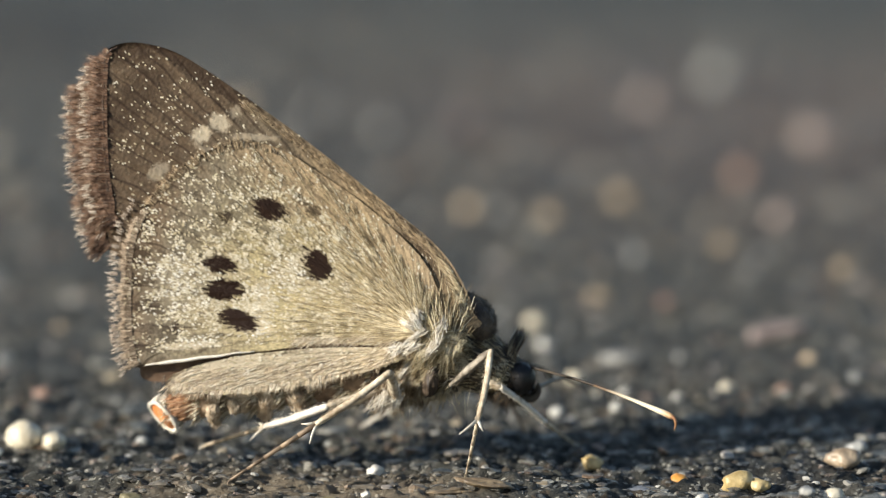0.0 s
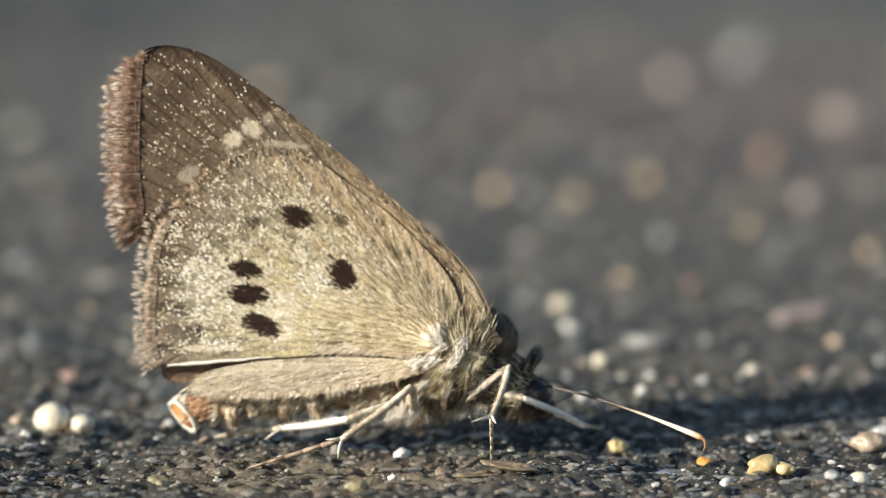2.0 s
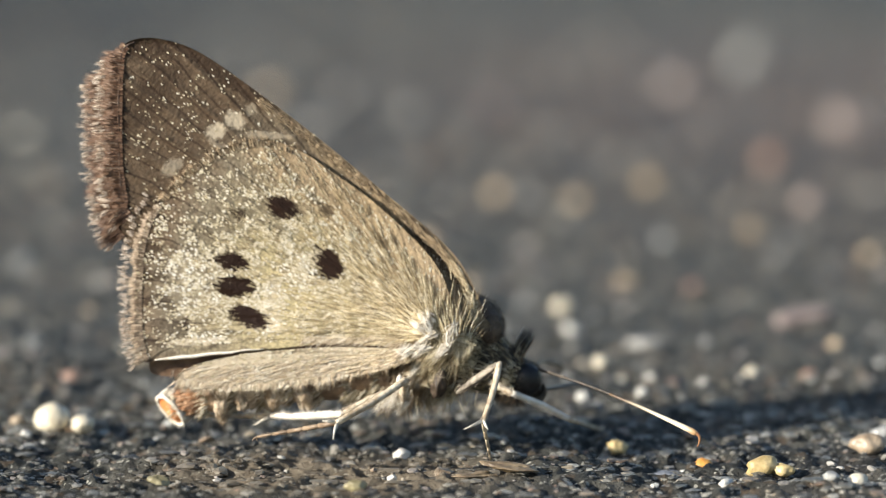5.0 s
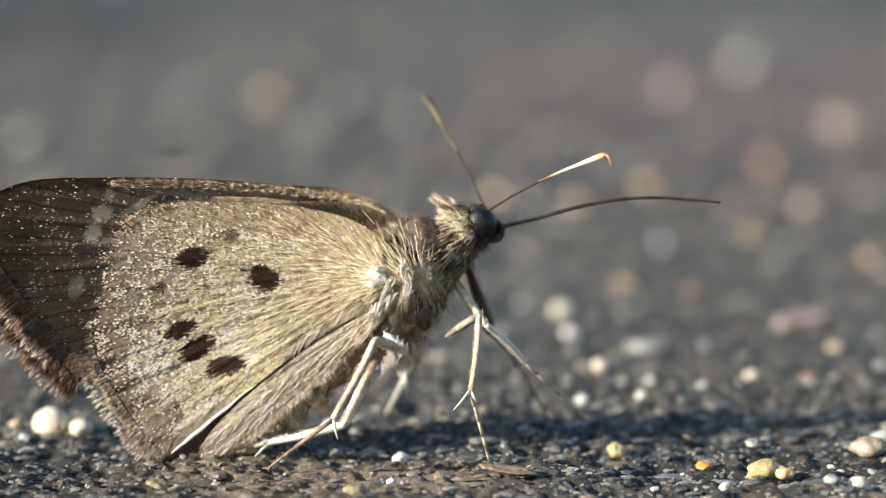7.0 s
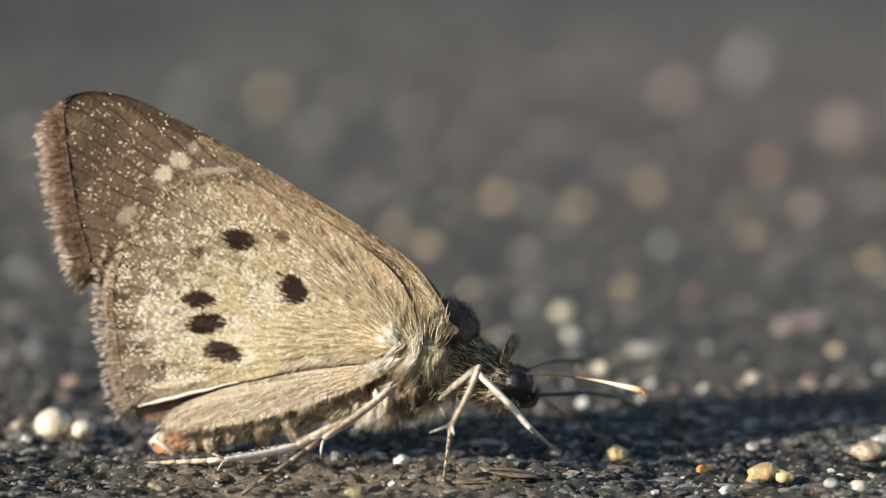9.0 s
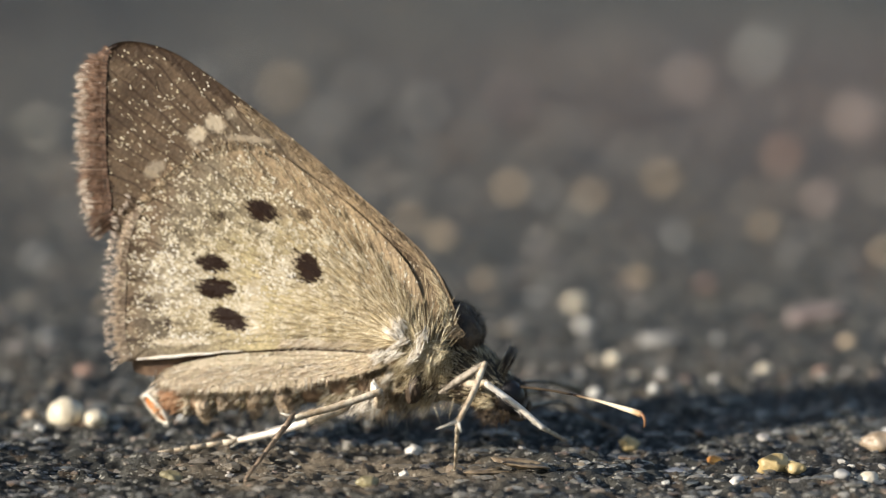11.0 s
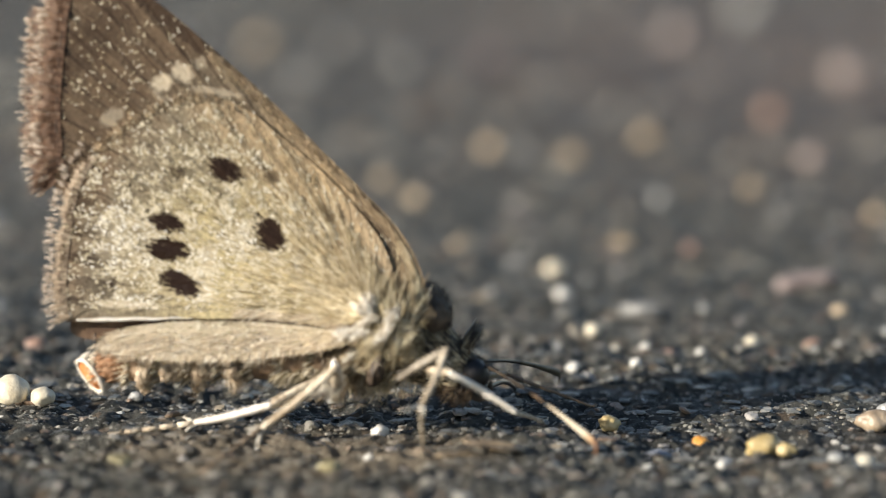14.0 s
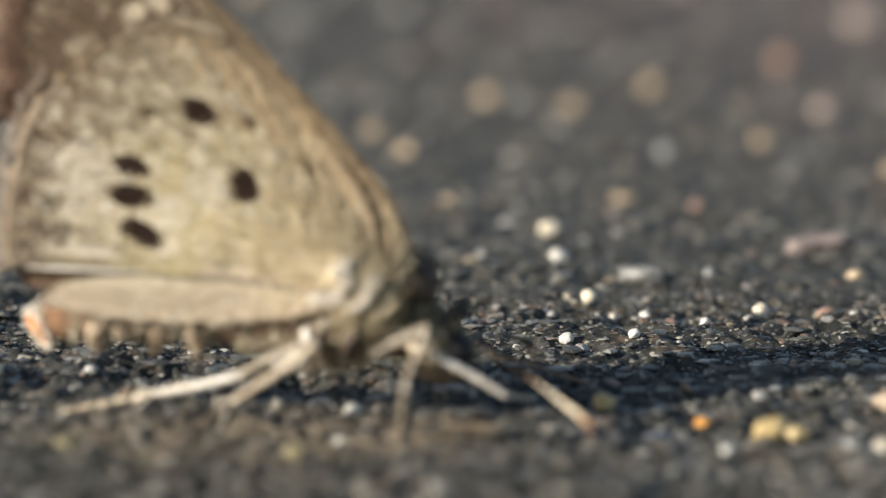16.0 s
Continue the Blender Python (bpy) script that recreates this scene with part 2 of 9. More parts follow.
M_LOBE = coat_material("belly_hair", (0.0, (0.10, 0.06, 0.035)), (0.3, (0.42, 0.31, 0.20)), (0.6, (0.68, 0.57, 0.42)), (1.0, (0.86, 0.80, 0.70)))
M_FURWHITE = hair_material("white_hair", (0.0, (0.62, 0.54, 0.42)), (1.0, (0.90, 0.88, 0.83)))
M_FURRUST = hair_material("rust_hair", (0.0, (0.16, 0.085, 0.045)), (0.6, (0.40, 0.20, 0.10)), (1.0, (0.60, 0.42, 0.28)))
M_FURDARK = hair_material("dark_hair", (0.0, (0.018, 0.012, 0.009)), (0.7, (0.07, 0.045, 0.028)), (1.0, (0.22, 0.16, 0.09)))
M_BODY = plain("body_scales", (0.03, 0.020, 0.013), (0.14, 0.10, 0.06), 1.6, 0.6, 0.00006)
def belly_material():
    """Dark brown before, cream bands with painted crease shade behind, rust brown at the tail."""
    n = Nodes("abdomen_scales")
    f = n.noise(n.p, 1.8, 4, 0.65)
    x = n.math("ADD", n.split(n.p)[0], n.math("MULTIPLY", n.math("SUBTRACT", n.noise(n.p, 2.4, 3), 0.5), 0.35))
    col = n.mix(n.smooth(f, 0.3, 0.7), (0.10, 0.065, 0.042), (0.27, 0.19, 0.125))
    cream = n.mix(n.smooth(f, 0.3, 0.7), (0.36, 0.27, 0.185), (0.66, 0.56, 0.43))
    ring = n.math("ABSOLUTE", n.math("SINE", n.math("MULTIPLY", n.math("SUBTRACT", 0.2, x), 9.0 * math.pi / 10.05)))
    band = n.math("MULTIPLY", n.smooth(ring, 0.25, 0.7), n.math("SUBTRACT", 1.0, n.smooth(x, -6.0, -4.2)))
    col = n.mix(band, col, cream)
    rust = n.math("SUBTRACT", 1.0, n.smooth(x, -8.7, -8.0))
    col = n.mix(n.math("MULTIPLY", rust, 0.8), col, n.mix(n.smooth(f, 0.35, 0.65), (0.22, 0.11, 0.050), (0.48, 0.29, 0.165)))
    return n.done(col, 0.55, n.bump(n.noise(n.p, 5.0, 3), 0.00008))


M_BELLY = belly_material()
M_TAIL = plain("tail_orange", (0.55, 0.16, 0.04), (0.72, 0.34, 0.14), 2.0, 0.5, 0.00005)
M_EYE = plain("compound_eye", (0.004, 0.004, 0.005), (0.012, 0.011, 0.012), 3.5, 0.36, 0.00003)
M_HEAD = plain("head_scales", (0.02, 0.015, 0.012), (0.10, 0.075, 0.045), 2.5, 0.6, 0.00006)
M_LEG = plain("leg_scales", (0.36, 0.27, 0.175), (0.76, 0.68, 0.54), 2.6, 0.5, 0.00004)
# Leg scales whitened in the colour, in place of hard sun on them.
M_LEGPALE = plain("sunlit_pale_scales", (0.70, 0.63, 0.53), (0.92, 0.90, 0.85), 2.2, 0.45, 0.00004)
# Leg scales darkened in the colour for limbs that stand in shade.
M_THIGH = plain("shaded_thigh_scales", (0.025, 0.017, 0.012), (0.10, 0.068, 0.045), 2.2, 0.55, 0.00005)
# Near middle thigh: shade beside the thorax put into its grey.
M_THIGHDIM = plain("dimmed_thigh_scales", (0.14, 0.115, 0.09), (0.42, 0.375, 0.31), 2.4, 0.5, 0.00005)
M_SAC = plain("belly_tuft_scales", (0.27, 0.195, 0.13), (0.62, 0.52, 0.39), 2.6, 0.6, 0.00012)
M_SHOULDER = plain("shoulder_scales", (0.045, 0.030, 0.021), (0.15, 0.105, 0.068), 2.2, 0.6, 0.00006)
# Brown of the sheet that darkens the slit under the hindwing.
M_INNER = plain("slit_shade_scales", (0.085, 0.048, 0.028), (0.20, 0.125, 0.075), 1.2, 0.6, 0.00004)
M_LEGDARK = plain("tarsus_scales", (0.11, 0.075, 0.050), (0.34, 0.255, 0.175), 1.0, 0.5, 0.00003)
M_SPUR = plain("spur_white", (0.60, 0.55, 0.45), (0.80, 0.77, 0.70), 3.0, 0.45)
M_ANT = plain("antenna_dark", (0.02, 0.014, 0.010), (0.07, 0.05, 0.03), 1.5, 0.4)
M_HOOK = plain("antenna_tip", (0.22, 0.10, 0.045), (0.40, 0.20, 0.095), 2.0, 0.4)


def club_material():
    """Straw-coloured towards the tip, brown where the club leaves the shaft."""
    n = Nodes("antenna_club")
    x = n.split(n.p)[0]
    f = n.math("ADD", n.smooth(x, 3.5, 5.6), n.math("MULTIPLY", n.math("SUBTRACT", n.noise(n.p, 2.0, 3), 0.5), 0.5), True)
    end = n.smooth(x, 6.6, 7.2)
    col = n.mix(f, (0.13, 0.085, 0.05), (0.72, 0.63, 0.48))
    return n.done(n.mix(end, col, (0.45, 0.28, 0.14)), 0.42)


M_CLUB = club_material()
# Far antenna's club and hook: the near colours dimmed in place of shade.
M_CLUBFAR = plain("antenna_club_dimmed", (0.06, 0.048, 0.028), (0.15, 0.12, 0.07), 1.5, 0.5)
M_TONGUE = plain("proboscis_dark", (0.012, 0.009, 0.008), (0.05, 0.035, 0.025), 1.5, 0.35)


def dusty(n, col):
    """A patch of pale dust on the asphalt, a darker patch beside it and another far off, with ragged edges."""
    q = n.vec("ADD", n.vec("MULTIPLY", n.p, (1.0, 1.5, 0.0)), n.vec("SCALE", n.noise(n.p, 0.35, 4, 0.65, colour=True), scale=5.0))
    dust = n.math("SUBTRACT", 1.0, n.smooth(n.vec("DISTANCE", q, (DUST[0] + 2.5, DUST[1] * 1.5 + 2.5, 2.5)), 3.5, 9.0))
    # Darker patch around DARK_AT; far_dark below is a second one.
    dark_patch = n.math("SUBTRACT", 1.0, n.smooth(n.vec("DISTANCE", q, (DARK_AT[0] + 2.5, DARK_AT[1] * 1.5 + 2.5, 2.5)), 2.5, 7.5))
    col = n.mix(n.math("MULTIPLY", dust, 0.62), col, (0.22, 0.18, 0.13))
    col = n.mix(n.math("MULTIPLY", dark_patch, 0.35), col, (0.016, 0.016, 0.017))
    w = n.vec("ADD", n.vec("MULTIPLY", n.p, (1.0, 0.35, 0.0)), n.vec("SCALE", n.noise(n.p, 0.03, 3, 0.6, colour=True), scale=30.0))
    far = n.vec("ADD", n.vec("MULTIPLY", n.p, (1.0, 0.35, 0.0)), n.vec("SCALE", n.noise(n.p, 0.05, 3, 0.6, colour=True), scale=24.0))
    warm = n.math("SUBTRACT", 1.0, n.smooth(n.vec("DISTANCE", far, (50.0, 90.0, 12.0)), 15.0, 70.0))
    col = n.mix(n.math("MULTIPLY", warm, 0.45), col, (0.115, 0.085, 0.078))
    far_dark = n.math("SUBTRACT", 1.0, n.smooth(n.vec("DISTANCE", w, (-70.0, 150.0, 15.0)), 15.0, 75.0))
    return n.mix(n.math("MULTIPLY", far_dark, 0.5), col, (0.018, 0.018, 0.018))


DUST, DARK_AT = (-4.5, -2.5), (14.0, 0.5)    # centres of the two patches, mm


def ground_material():
    n = Nodes("asphalt")
    big = n.noise(n.p, 0.10, 4, 0.6)
    mid = n.noise(n.vec("MULTIPLY", n.p, (1.0, 0.7, 1.0)), 0.75, 5, 0.65)
    fine = n.noise(n.p, 5.5, 5, 0.7)
    cell = n.split(n.voronoi(n.p, 1.7, "Color"))
    edge = n.voronoi(n.p, 1.7, "Distance")
    col = n.ramp(mid, (0.25, (0.016, 0.017, 0.017)), (0.46, (0.038, 0.039, 0.037)), (0.60, (0.075, 0.074, 0.069)), (0.78, (0.18, 0.17, 0.155)))
    col = n.mix(n.math("MULTIPLY", n.smooth(cell[0], 0.55, 0.95), 0.45), col, (0.115, 0.112, 0.102))
    col = n.mix(n.math("MULTIPLY", n.smooth(cell[1], 0.86, 0.90), 0.5), col, (0.15, 0.105, 0.07))
    col = n.mix(n.math("MULTIPLY", n.smooth(big, 0.50, 0.66), 0.35), col, (0.11, 0.098, 0.088))
    col = n.mix(n.math("MULTIPLY", n.smooth(fine, 0.56, 0.72), 0.6), col, (0.022, 0.022, 0.022))
    col = n.mix(n.math("MULTIPLY", n.smooth(fine, 0.40, 0.27), 0.6), col, (0.27, 0.265, 0.25))
    speck = n.split(n.voronoi(n.p, 7.0, "Color"))
    col = n.mix(n.math("MULTIPLY", n.smooth(speck[2], 0.95, 0.97), 0.7), col, (0.50, 0.48, 0.43))
    nb = n.bump(mid, 0.00022, 0.8)
    nb = n.bump(fine, 0.00012, 1.0, nb)
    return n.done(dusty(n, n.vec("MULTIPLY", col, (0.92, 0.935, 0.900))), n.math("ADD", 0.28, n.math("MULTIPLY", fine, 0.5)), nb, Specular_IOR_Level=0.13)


def grain_material(name, pale, gloss=0.30, shine=0.5):
    n = Nodes(name)
    r = n.island()
    col = n.ramp(r, (0.0, (0.026, 0.027, 0.026)), (0.45, (0.048, 0.050, 0.047)), (0.72, (0.090, 0.090, 0.084)), (0.86, (0.14, 0.130, 0.110)),
                 (0.93, (0.28, 0.25, 0.20)), (0.965, (0.20, 0.10, 0.055)), (0.985, (0.50, 0.46, 0.38)), (1.0, (0.62, 0.60, 0.55)))
    col = n.mix(pale, col, n.ramp(n.math("FRACT", n.math("MULTIPLY", r, 7.0)), (0.0, (0.055, 0.055, 0.055)), (0.4, (0.15, 0.15, 0.145)), (0.7, (0.26, 0.25, 0.235)), (0.82, (0.20, 0.13, 0.085)), (0.9, (0.38, 0.36, 0.33)), (1.0, (0.58, 0.55, 0.50))))
    f = n.noise(n.p, 5.0, 4, 0.65)
    col = n.mix(n.math("MULTIPLY", n.smooth(f, 0.4, 0.7), 0.5), col, (0.030, 0.029, 0.030))
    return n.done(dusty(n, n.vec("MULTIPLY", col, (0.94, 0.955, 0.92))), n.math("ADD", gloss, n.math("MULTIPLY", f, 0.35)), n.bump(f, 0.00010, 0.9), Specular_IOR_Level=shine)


def stone_material(name, dark, light):
    n = Nodes(name)
    f = n.noise(n.p, 1.6, 5, 0.6)
    v = n.noise(n.p, 6.0, 3, 0.6)
    col = n.mix(n.smooth(f, 0.3, 0.7), dark, light)
    col = n.mix(n.math("MULTIPLY", n.smooth(v, 0.58, 0.8), 0.5), col, tuple(0.4 * c for c in dark))
    return n.done(col, 0.38, n.bump(v, 0.00005, 0.7), Specular_IOR_Level=0.55)


def chip_material(name, single):
    n = Nodes(name)
    col = n.ramp(n.each() if single else n.island(), (0.0, (0.12, 0.12, 0.115)), (0.3, (0.25, 0.24, 0.21)), (0.5, (0.34, 0.28, 0.19)), (0.62, (0.26, 0.18, 0.135)),
                 (0.75, (0.38, 0.34, 0.31)), (0.9, (0.46, 0.45, 0.42)), (1.0, (0.66, 0.65, 0.60)))
    f = n.noise(n.p, 5.0, 4, 0.65)
    col = n.mix(n.math("MULTIPLY", n.smooth(f, 0.42, 0.72), 0.6), col, (0.10, 0.09, 0.08))
    return n.done(col, 0.4, n.bump(f, 0.00004, 0.8))


M_FARCHIP = grain_material("far_chips", 1.0, shine=0.2)
M_SHARD = grain_material("grey_shards", 1.0, 0.14)
M_GROUND, M_GRIT, M_NEARGRIT, M_CHIP, M_SINGLE = ground_material(), grain_material("asphalt_grit", 0.12, shine=0.45), grain_material("asphalt_near_grit", 0.8), chip_material("pale_chips", False), chip_material("single_chips", True)
STONES = {
    "cream": stone_material("cream_quartz", (0.56, 0.49, 0.36), (0.82, 0.76, 0.62)),
    "white": stone_material("white_quartz", (0.50, 0.485, 0.44), (0.74, 0.73, 0.69)),
    "yellow": stone_material("yellow_quartz", (0.36, 0.26, 0.10), (0.64, 0.51, 0.27)),
    "orange": stone_material("orange_quartz", (0.52, 0.20, 0.03), (0.80, 0.42, 0.10)),
    "olive": stone_material("olive_quartz", (0.16, 0.14, 0.075), (0.36, 0.32, 0.19)),
    "ochre": stone_material("ochre_stone", (0.43, 0.32, 0.20), (0.64, 0.52, 0.37)),
    "tan": stone_material("tan_stone", (0.24, 0.18, 0.12), (0.42, 0.34, 0.25)),
    "rose": stone_material("rose_stone", (0.33, 0.26, 0.235), (0.48, 0.40, 0.37)),
    "rust": stone_material("rust_stone", (0.27, 0.155, 0.11), (0.42, 0.28, 0.22)),
    "grey": stone_material("grey_stone", (0.24, 0.245, 0.24), (0.42, 0.425, 0.415)),
    "flake": stone_material("brown_flake", (0.12, 0.088, 0.058), (0.34, 0.265, 0.175)),
    # Grey and rose dimmed in the colour to stand in for fainter blur discs.
    "dull": stone_material("grey_stone_dimmed", (0.14, 0.143, 0.142), (0.27, 0.27, 0.265)),
    "mauve": stone_material("rose_stone_dimmed", (0.20, 0.158, 0.152), (0.32, 0.265, 0.253)),
    "slate": stone_material("slate_flake", (0.16, 0.17, 0.19), (0.34, 0.35, 0.38)),
}


# ---------- mesh helpers ----------
def link(name, verts, faces, material, parent=None, label="", smooth=True):
    me = bpy.data.meshes.new(name)
    me.from_pydata([tuple(v) for v in verts], [], faces)
    me.materials.append(material)
    me.polygons.foreach_set("use_smooth", [smooth] * len(me.polygons))
    me.update()
    ob = new(name, me)
    if parent is not None:
        ob.parent = parent
    if label:
        ob["label"] = label
    return ob


def spline(points, count, closed=False):
    """A smooth run of count points through the given ones."""
    pts = [Vector(p) for p in points]
    m = len(pts)
    out = []
    spans = m if closed else m - 1
    for k in range(count):
        u = k * spans / (count if closed else count - 1)
        i = min(int(u), spans - 1)
        f = u - i
        g = (lambda j: pts[j % m]) if closed else (lambda j: pts[max(0, min(m - 1, j))])
        a, b, c, d = g(i - 1), g(i), g(i + 1), g(i + 2)
        out.append(0.5 * (2 * b + (c - a) * f + (2 * a - 5 * b + 4 * c - d) * f * f + (3 * b - a - 3 * c + d) * f ** 3))
    return out


def tube(path, radii, sides=10, flat=1.0):
    """Vertices and faces of a closed tube along a path (points and radii), flattened across by flat."""
    verts, faces = [], []
    up = Vector((0.02, 0.3, 1)).normalized()
    m = len(path)
    for i, (p, r) in enumerate(zip(path, radii)):
        t = (path[min(i + 1, m - 1)] - path[max(i - 1, 0)]).normalized()
        a = t.cross(up).normalized()
        b = a.cross(t)
        for k in range(sides):
            w = 2 * math.pi * k / sides
            verts.append(p + a * (r * flat * math.cos(w)) + b * (r * math.sin(w)))
    for i in range(m - 1):
        for k in range(sides):
            q = (k + 1) % sides
            faces.append((i * sides + k, i * sides + q, (i + 1) * sides + q, (i + 1) * sides + k))
    faces.append(tuple(range(sides))[::-1])
    faces.append(tuple((m - 1) * sides + k for k in range(sides)))
    return verts, faces


def merge(*meshes):
    verts, faces = [], []
    for v, f in meshes:
        base = len(verts)
        verts += list(v)
        faces += [tuple(i + base for i in q) for q in f]
    return verts, faces


def hairs(strands):
    """Tapered three-sided hairs: (root, way, length, thickness, bend) each."""
    verts, faces = [], []
    for p, d, length, r, bend in strands:
        p, d, bend = Vector(p), Vector(d).normalized(), Vector(bend)
        a = d.cross(Vector((0.31, 0.77, 0.55))).normalized()
        b = d.cross(a)
        base = len(verts)
        for s, w in ((0.0, 1.0), (0.5, 0.8)):
            c = p + d * (length * s) + bend * (length * s * s)
            for k in range(3):
                ang = 2.094 * k
                verts.append(c + (a * math.cos(ang) + b * math.sin(ang)) * (r * w))
        verts.append(p + d * length + bend * length)
        for k in range(3):
            q = (k + 1) % 3
            faces.append((base + k, base + q, base + 3 + q, base + 3 + k))
            faces.append((base + 3 + k, base + 3 + q, base + 6))
    return verts, faces


def rand(a, b):
    return float(rng.uniform(a, b))


# ---------- ground ----------
def relief(x, y):
    """Height of the worn asphalt, mm, at a place of the plan in mm."""
    f = 1.0 / (1.0 + (max(abs(x) - 20, 0) + max(y - 24, 0) + max(-16 - y, 0)) / 3.0)
    v = Vector((x, y * 0.8, 0.0))
    broad = 0.36 * noise.noise(v * 0.17)
    ridge = 0.36 * (0.5 - abs(noise.noise(v * 0.42 + Vector((7, 3, 1)))) * 2.0)
    lumps = 0.32 * (0.4 - abs(noise.noise(v * 1.15 + Vector((1, 9, 4)))) * 2.0)
    return f * (broad + ridge * 0.8 + lumps * 0.8)


def build_ground():
    """One sheet: fine where it is near, widening in steps to the horizon."""
    def lines(lo, hi, step, reach):
        mid = list(np.arange(lo, hi + 1e-6, step))
        out_, d = [], step
        p = hi
        while p < reach:
            d *= 1.14
            p += d
            out_.append(p)
        low, d, p = [], step, lo
        while p > -reach:
            d *= 1.14
            p -= d
            low.append(p)
        return low[::-1] + mid + out_
    xs, ys = lines(-20.0, 20.0, 0.13, 30000.0), lines(-16.0, 24.0, 0.13, 30000.0)
    m, n = len(xs), len(ys)
    co = np.empty((n, m, 3))
    for j, y in enumerate(ys):
        for i, x in enumerate(xs):
            near_by = abs(x) < 22 and -18 < y < 26
            z = relief(x, y) - 0.04
            if near_by:
                v = Vector((x, y, 2.0))
                z += 0.11 * noise.noise(v * 2.6) + 0.07 * noise.noise(v * 6.0)
            co[j, i] = (x, y, z)
    me = bpy.data.meshes.new("ground")
    me.vertices.add(n * m)
    me.vertices.foreach_set("co", (co * MM).ravel())
    a = (np.arange(n - 1)[:, None] * m + np.arange(m - 1)[None]).ravel()
    quads = np.stack([a, a + 1, a + m + 1, a + m], 1).astype(np.int32)
    me.loops.add(quads.size)
    me.loops.foreach_set("vertex_index", quads.ravel())
    me.polygons.add(len(quads))
    me.polygons.foreach_set("loop_start", np.arange(0, quads.size, 4, dtype=np.int32))
    me.polygons.foreach_set("use_smooth", np.ones(len(quads), dtype=bool))
    me.update(calc_edges=True)
    me.materials.append(M_GROUND)
    tagged(new("ground", me), "dark grey worn asphalt reaching to the horizon", "ground", kind="structure")


def rock_shapes(count, sub=1, jag=0.28):
    """Unit rocks as arrays of vertices, with their common faces."""
    bm = bmesh.new()
    bmesh.ops.create_icosphere(bm, subdivisions=sub, radius=1.0)
    base = np.array([v.co[:] for v in bm.verts])
    faces = np.array([[v.index for v in f.verts] for f in bm.faces])
    bm.free()
    shapes = []
    for _ in range(count):
        v = base * rng.uniform(1 - jag, 1 + jag, (len(base), 1))
        for _ in range(3):                      # a few flat broken sides
            d = rng.normal(size=3)
            d /= np.linalg.norm(d)
            h = v @ d
            v = v - np.outer(np.maximum(h - rng.uniform(0.45, 0.8), 0), d)
        shapes.append(v)
    return shapes, faces


def turn_matrix():
    q = rng.normal(size=4)
    w, x, y, z = q / np.linalg.norm(q)
    return np.array([[1 - 2 * (y * y + z * z), 2 * (x * y - z * w), 2 * (x * z + y * w)],
                     [2 * (x * y + z * w), 1 - 2 * (x * x + z * z), 2 * (y * z - x * w)],
                     [2 * (x * z - y * w), 2 * (y * z + x * w), 1 - 2 * (x * x + y * y)]])


def grit(name, label, count, x0, x1, y0, y1, s0, s1, power, sub=1, lift=0.3, spread=0.0, material=None, flat=0.42):
    """Loose and bedded grit over a patch of the plan (mm); the patch widens by spread per mm of y."""
    shapes, faces = rock_shapes(24, sub)
    nv = len(shapes[0])
    allv = np.empty((count * nv, 3))
    for i in range(count):
        y = rng.uniform(y0, y1)
        w = 1 + spread * (y - y0)
        x = rng.uniform(x0, x1) * w
        s = s0 + (s1 - s0) * rng.uniform() ** power
        v = (shapes[rng.integers(24)] @ turn_matrix().T) * (s * rng.uniform(0.7, 1.4, 3)) * np.array([1, 1, flat])
        v += (x, y, s * rng.uniform(-0.3, lift) - 0.08 + relief(x, y))
        allv[i * nv:(i + 1) * nv] = v
    allf = (faces[None] + (np.arange(count) * nv)[:, None, None]).reshape(-1, 3)
    me = bpy.data.meshes.new(name)
    me.vertices.add(len(allv))
    me.vertices.foreach_set("co", (allv * MM).ravel())
    me.loops.add(allf.size)
    me.loops.foreach_set("vertex_index", allf.ravel().astype(np.int32))
    me.polygons.add(len(allf))
    me.polygons.foreach_set("loop_start", np.arange(0, allf.size, 3, dtype=np.int32))
    me.polygons.foreach_set("use_smooth", np.zeros(len(allf), dtype=bool))
    me.update(calc_edges=True)
    me.validate()
    me.materials.append(material or M_GRIT)
    return tagged(new(name, me), label, "gravel", kind="stuff")


LABELS = {"dull": "grey stone chip bedded in the asphalt, colour dimmed for blur", "mauve": "rose pebble bedded in the asphalt, colour dimmed for blur",
          "cream": "smooth rounded cream quartz pebble on the asphalt", "white": "small white quartz pebble on the asphalt",
          "yellow": "translucent yellow quartz pebble on the asphalt", "orange": "small bright orange pebble on the asphalt",
          "olive": "dull olive-yellow pebble bedded in the asphalt", "ochre": "ochre-brown pebble lying on the asphalt",
          "tan": "tan sandstone pebble bedded in the asphalt", "rose": "pale rose-coloured pebble on the asphalt",
          "rust": "rust-red pebble bedded in the asphalt", "grey": "plain grey stone chip in the asphalt",
          "flake": "thin brown mineral flake lying on the asphalt", "slate": "flat dark blue-grey slate flake in the asphalt"}


